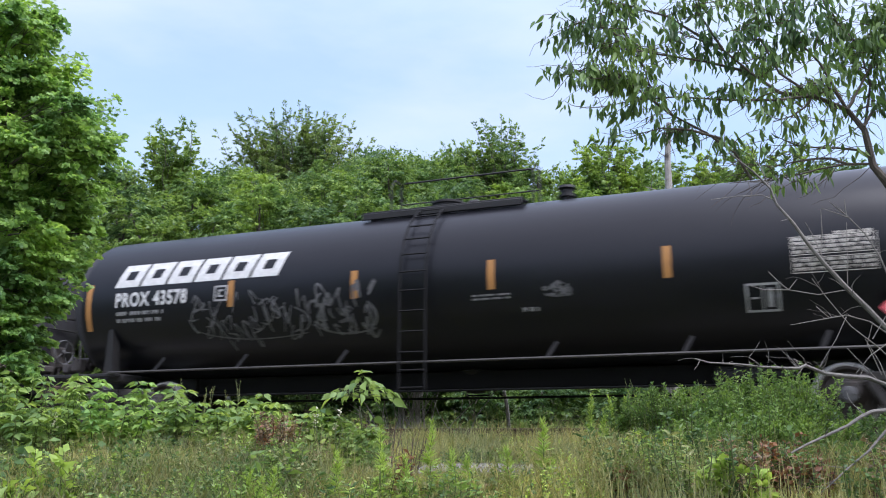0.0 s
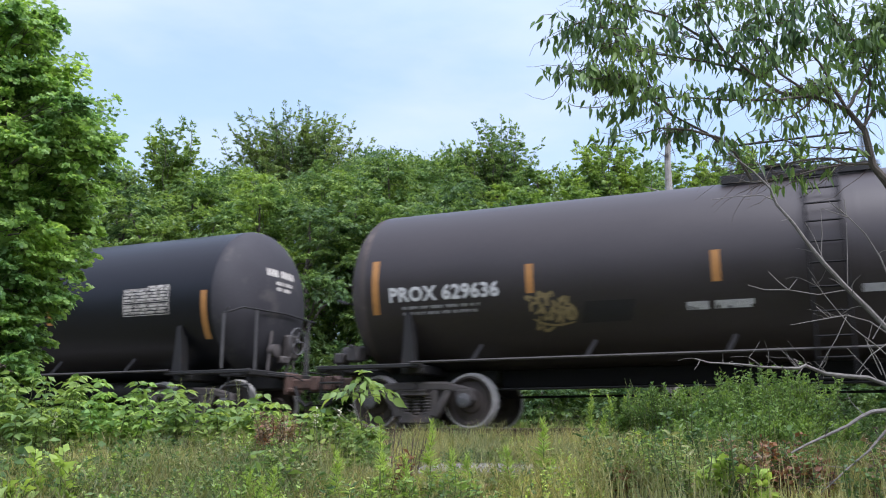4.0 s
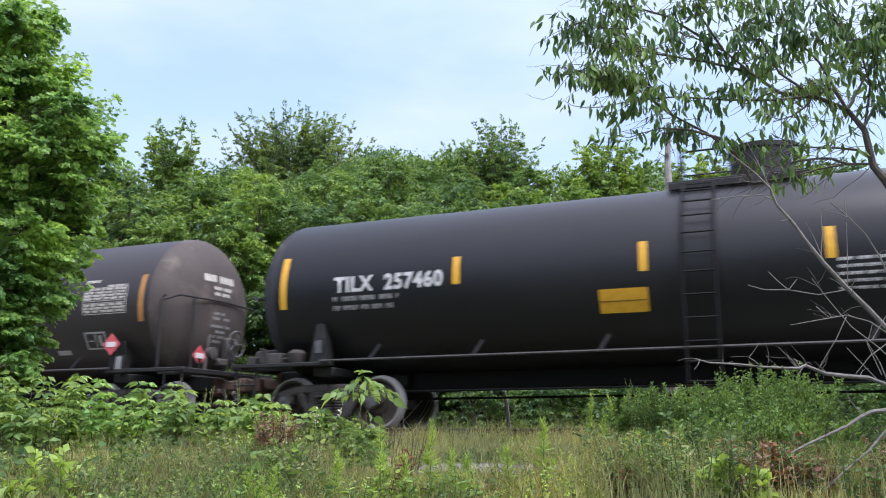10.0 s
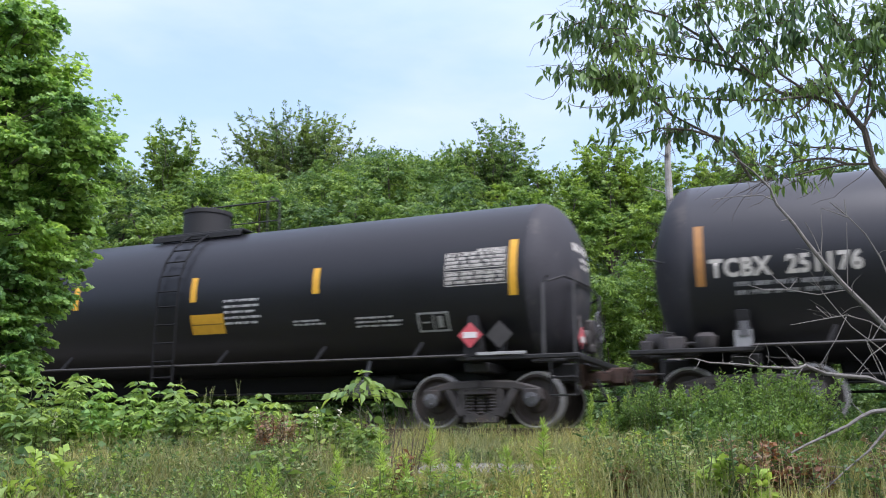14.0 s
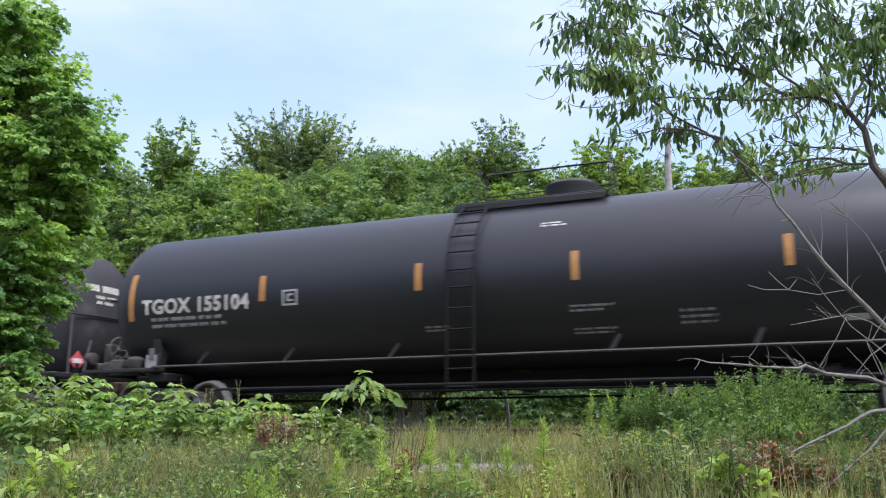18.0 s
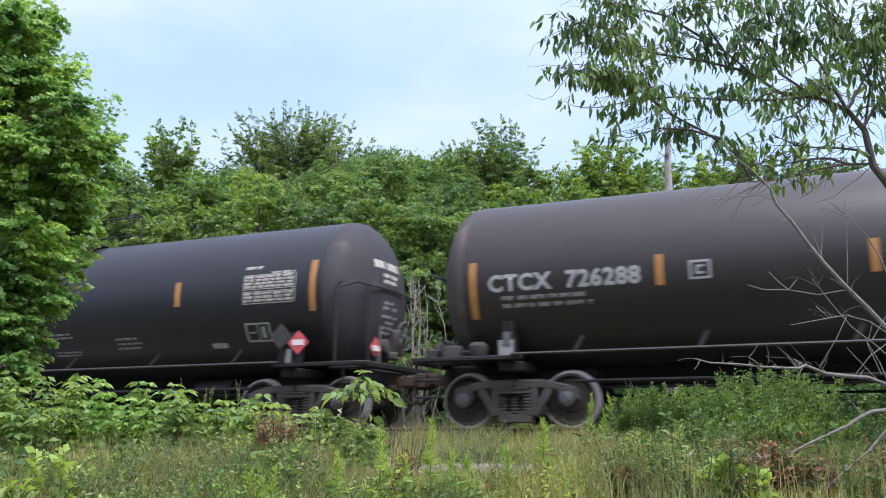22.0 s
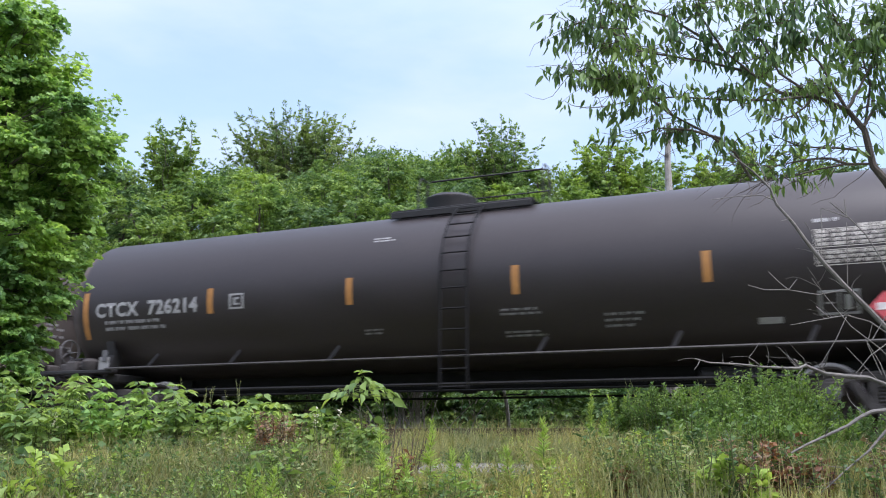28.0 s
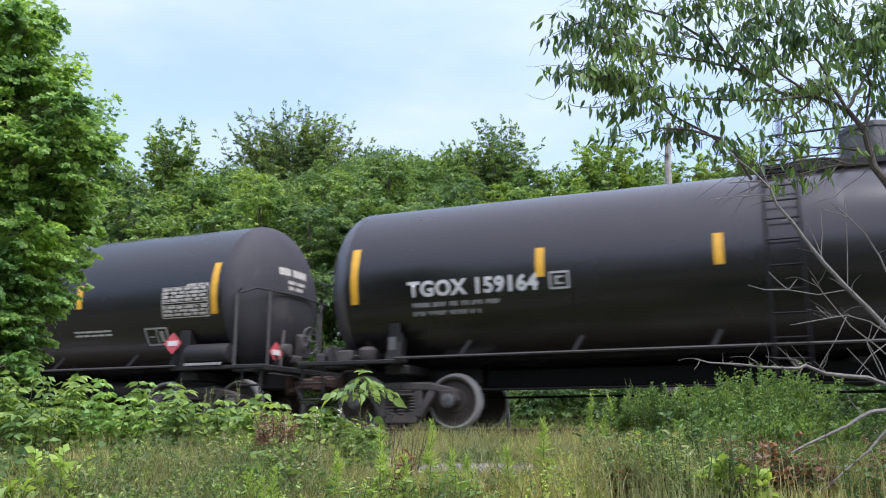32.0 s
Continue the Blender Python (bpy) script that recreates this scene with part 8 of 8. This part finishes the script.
def build_verge_plants():
    r = np.random.default_rng(63)
    for k, d, h_ in ((-0.492, 8.5, 0.96), (-0.457, 8.7, 1.03), (-0.427, 8.3, 0.97), (-0.388, 8.6, 0.94), (-0.359, 8.5, 0.96), (-0.327, 8.6, 0.93), (-0.297, 8.5, 0.81), (-0.269, 8.6, 0.82), (-0.24, 8.4, 0.77), (-0.214, 8.6, 0.72), (-0.516, 8.6, 0.85), (-0.463, 8.2, 0.75), (-0.368, 8.2, 0.76), (-0.182, 8.6, 0.67), (-0.542, 8.2, 0.87)):
        weed(k, d, h_, 9, "maple" if -0.4 < k < -0.33 else "bush", OVATE if -0.4 < k < -0.33 else POINTED, 0.085 if -0.4 < k < -0.33 else 0.1, 20, "broad-leaved green bush on the verge", "bush", "bush", "bushes on the verge", 0.4, 0.5, "tier", 0.66)
    weed(-0.09, 8.5, 1.02, 1, "bush", OVATE, 0.125, 0, "young tree shoot with broad drooping leaves", "sapling", "sapling", "", 0.02, 0.85, "umbrella", 0.6)
    for k, d, h_ in ((-0.127, 8.6, 0.74), (-0.1, 8.8, 0.6)):
        weed(k, d, h_, 3, "bush", POINTED, 0.13, 10, "low green bush with broad leaves", "bush", "bush", "bushes on the verge", 0.2, 0.5, "tier", 0.66)
    weed(-0.125, 8.4, 0.5, 5, "bush", POINTED, 0.11, 14, "low green bush with broad leaves", "bush", "bush", "bushes on the verge", 0.3, 0.4)
    weed(-0.182, 7.6, 0.6, 34, "seed", KITE, 0.034, 80, "brownish red dried weed", "weed", "weed", "", 0.26)
    for k, d, h_ in ((-0.066, 6.2, 0.47), (-0.019, 6.2, 0.48), (-0.118, 6.2, 0.34), (0.115, 6.2, 0.38), (0.034, 6.0, 0.25), (0.077, 6.1, 0.24), (-0.2, 6.0, 0.27), (-0.19, 6.1, 0.3), (-0.21, 6.2, 0.26), (-0.04, 6.0, 0.3), (-0.06, 6.0, 0.34), (0.01, 6.1, 0.28), (0.164, 9.0, 0.86), (0.187, 9.1, 0.87), (0.203, 8.9, 0.81), (0.222, 9.0, 0.84), (0.178, 8.6, 0.7), (0.24, 8.7, 0.84), (0.26, 8.6, 0.82)):
        goldenrod(k, d, h_ + (0.14 if d < 7 else 0))
    for k, d, h_ in ((0.332, 8.1, 0.93), (0.352, 8.2, 0.97), (0.375, 8.1, 0.99), (0.397, 8.2, 0.95), (0.412, 8.1, 0.87), (0.322, 7.8, 0.79), (0.357, 7.7, 0.78), (0.392, 7.7, 0.75), (0.292, 8.2, 0.84), (0.27, 8.4, 0.85), (0.308, 7.7, 0.67), (0.247, 8.6, 0.87), (0.342, 7.2, 0.62), (0.38, 7.2, 0.57), (0.221, 8.8, 0.84), (0.195, 8.9, 0.67), (0.432, 7.9, 0.66), (0.464, 7.8, 0.62), (0.493, 7.9, 0.62), (0.418, 7.2, 0.53), (0.284, 7.3, 0.53)):
        # beyond k 0.42 the darker leaf colour carries the overhanging tree's shade
        weed(k, d, h_, 46 if k < 0.42 else 22, "fern" if k < 0.42 else "shrub", KITE, 0.04, 80, "fine-leaved bright green shrub on the verge", "shrub", "verge_shrub", "shrubs on the verge", 0.34, -0.15, False, 0.4)
    for i in range(34):
        k, d = r.uniform(0.17, 0.6), r.uniform(6.6, 10.5)
        # mostly dark leaf colours here, deepened for the same tree shade
        weed(k, d, r.uniform(0.35, 0.6), 11, ("shrub", "wood_c", "fern", "wood_c")[i % 4], LANCE if i % 2 else OVAL, (0.06, 0.08)[i % 2], 26, "leafy green weed thicket on the verge", "weed", "tall_weed", "tall weeds", 0.36, 0.1)
    for i in range(20):
        k, d = r.uniform(-0.6, -0.16), r.uniform(6.4, 8.4)
        weed(k, d, r.uniform(0.3, 0.55), 8, ("shrub", "bush", "wood_a")[i % 3], OVAL if i % 2 else BROAD, (0.07, 0.1)[i % 2], 14, "leafy green weed thicket on the verge", "weed", "tall_weed", "tall weeds", 0.3, 0.2)
    for k, d, h_ in ((0.358, 6.2, 0.4), (0.373, 6.3, 0.42), (0.321, 6.6, 0.46), (0.41, 6.4, 0.46), (0.404, 5.9, 0.33), (0.364, 5.9, 0.33), (0.343, 5.8, 0.3), (0.39, 5.8, 0.28), (0.35, 6.0, 0.36), (0.42, 5.9, 0.3), (0.38, 6.0, 0.4)):
        weed(k, d, h_, 9, "red_leaf", OVAL, 0.05, 14, "reddened low leaves among the grass", "plant", "red_weed", "red weeds", 0.14)
    for k, d, h_ in ((0.318, 5.6, 0.34), (0.349, 5.5, 0.28), (0.29, 5.7, 0.22), (-0.459, 6.4, 0.58), (-0.42, 6.3, 0.55), (-0.476, 6.1, 0.57)):
        weed(k, d, h_, 4, "lime", OVAL, 0.08, 22, "yellow-green weed with pale leaves", "plant", "pale_weed", "pale weeds", 0.09, -0.1)
    for i in range(420):
        k, d = r.uniform(-0.58, 0.58), r.uniform(5.4, 9.8)
        if abs(k - 0.02) < 0.15 and d > 6.0:
            continue
        # right of k 0.3 darker leaves again stand in for the tree's shade
        weed(k, d, r.uniform(0.22, 0.5), int(r.integers(4, 9)), (("shrub", "wood_c", "grass", "seed", "shrub") if k > 0.3 else ("shrub", "bush", "grass", "wood_b", "lime"))[i % 5], LANCE if i % 3 else OVAL, (0.038, 0.048, 0.055)[i % 3], 24, "low green weed among the grass", "weed", "low_weed", "low weeds", 0.16)
    for k, d, h_ in ((-0.295, 8.9, 1.0), (-0.27, 8.8, 1.02), (-0.24, 8.7, 1.0), (0.215, 8.7, 0.95), (0.225, 8.8, 1.0), (0.29, 8.2, 0.95), (0.33, 8.0, 0.98)):
        weed(k, d, h_, 4, "stalk", SLIM, 0.03, 34, "pale dry seed stalk standing above the weeds", "weed", "seed_stalk", "seed stalks", 0.09, -1.2, True)
    for k, d, h_ in ((-0.305, 5.7, 0.3), (-0.3, 5.8, 0.26), (-0.045, 6.3, 0.4), (-0.05, 6.1, 0.3), (0.2, 6.0, 0.22), (-0.2, 7.5, 0.5)):
        weed(k, d, h_, 10, "red_leaf", KITE, 0.045, 24, "rusty red dying weed in the grass", "plant", "red_weed", "red weeds", 0.09)
    for k, d, h_ in ((-0.125, 9.6, 0.62), (-0.1, 9.8, 0.6), (-0.078, 9.7, 0.68), (-0.06, 10.0, 0.56), (-0.04, 9.9, 0.5), (-0.145, 9.9, 0.6), (0.23, 9.4, 0.75), (0.26, 9.2, 0.8)):
        weed(k, d, h_, 14, "seed", SLIM, 0.05, 10, "dead grey-brown twiggy brush beside the track", "brush", "dead_brush", "dead brush", 0.3, -0.5)
    for k, d in ((0.02, 14.9 + 2.6), (-0.05, 17.8), (0.1, 17.6), (-0.1, 18.0), (0.16, 17.8)):
        weed(k, d + 1.0, 0.7, 10, "bush", OVAL, 0.12, 18, "leafy weed behind the rails", "weed", "trackside_weed", "weeds behind the rails", 0.5)


build_verge_plants()


def build_post():
    """A weathered stake and a few dry sticks behind the rails."""
    r = np.random.default_rng(8)
    rows = [(0.074, 17.6, 0.74, 0.04, 0.0, "weathered pale wooden stake behind the track", "stake")]
    rows += [(r.uniform(-0.1, 0.035) if i % 3 == 0 else r.normal(-0.045, 0.014), r.uniform(16.9, 17.7), r.uniform(0.3, 0.95), r.uniform(0.006, 0.013), r.normal(0, 0.45), "dry pale stick among the weeds", "dry_stick") for i in range(44)]
    for k, d, z1, rad, lean, lab, nm in rows:
        b = spot(k, d)
        b.z = float(ground_z(np.array(b.x), np.array(b.y))) - 0.1
        ob = new(nm, Shape().tube(bend((0, 0, 0), (lean, r.normal(0, 0.1), z1 - b.z), r, 0.05, 4), [rad, rad, rad * 0.95, rad * 0.9, rad * 0.8], 6).mesh(nm, M["pale_twig"]))
        ob.location = b
        tagged(ob, lab, "stake" if nm == "stake" else "stick", "" if nm == "stake" else "dry sticks")


build_post()


def build_flowers():
    """Small white flower heads on the verge and one large leaf at its near edge."""
    for k, d, hh in ((-0.485, 5.9, 0.33), (-0.14, 8.3, 0.66), (-0.17, 8.2, 0.5), (-0.12, 8.0, 0.62), (-0.215, 7.8, 0.34), (-0.44, 8.1, 0.78)):
        weed(k, d, hh, 2, "bloom", OVAL, 0.035, 9, "small white flower head on a thin stalk", "flower", "white_flower", "white flowers", 0.04, -0.2, "tip")
    weed(-0.495, 5.75, 0.42, 2, "bush", POINTED, 0.24, 3, "large pale green leaf at the verge's edge", "plant", "broadleaf_weed", "", 0.1, -0.2, "tip", 0.2)


build_flowers()


# ---- motion ----
TRAVEL = [0.00, 21.90, 43.89, 66.02, 88.29, 110.57, 132.70, 154.68, 176.60, 198.52, 220.41, 242.24, 264.03, 285.79, 307.49, 329.16, 350.85]


def travelled(t):
    """Metres the train has run at t seconds."""
    i = min(15, int(t // 2))
    u = t / 2 - i
    p0, p1, p2, p3 = TRAVEL[max(0, i - 1)] if i else 2 * TRAVEL[0] - TRAVEL[1], TRAVEL[i], TRAVEL[i + 1], TRAVEL[i + 2] if i < 15 else 2 * TRAVEL[16] - TRAVEL[15]
    return p1 + 0.5 * u * (p2 - p0 + u * (2 * p0 - 5 * p1 + 4 * p2 - p3 + u * (3 * (p1 - p2) + p3 - p0)))


def motions():
    for car, centre in CARS:
        walk(car, [(t, pose(centre + travelled(t), 0, 0)) for t in range(33)])
    for wheel in WHEELS:
        x, z = wheel.location.x, wheel.location.z
        car = wheel.parent.parent
        centre = next(c for o, c in CARS if o == car)
        rows = []
        for i in range(961):
            t = i / 30
            if i in (0, 960) or -34 < centre + travelled(t) < 22:
                rows.append((t, pose(x, 0, z, 0, math.degrees(travelled(t) / 0.457) % 360, 0)))
        first = next((r for r in rows[1:-1]), None)
        if first:
            rows[0] = (0, rows[1][1]) if rows[1][0] > 0.1 else rows[0]
            rows[-1] = (32, rows[-2][1]) if rows[-2][0] < 31.9 else rows[-1]
        walk(wheel, rows)


for ob in (TRUCK, *TRUCK.children_recursive):
    bpy.data.objects.remove(ob)
motions()
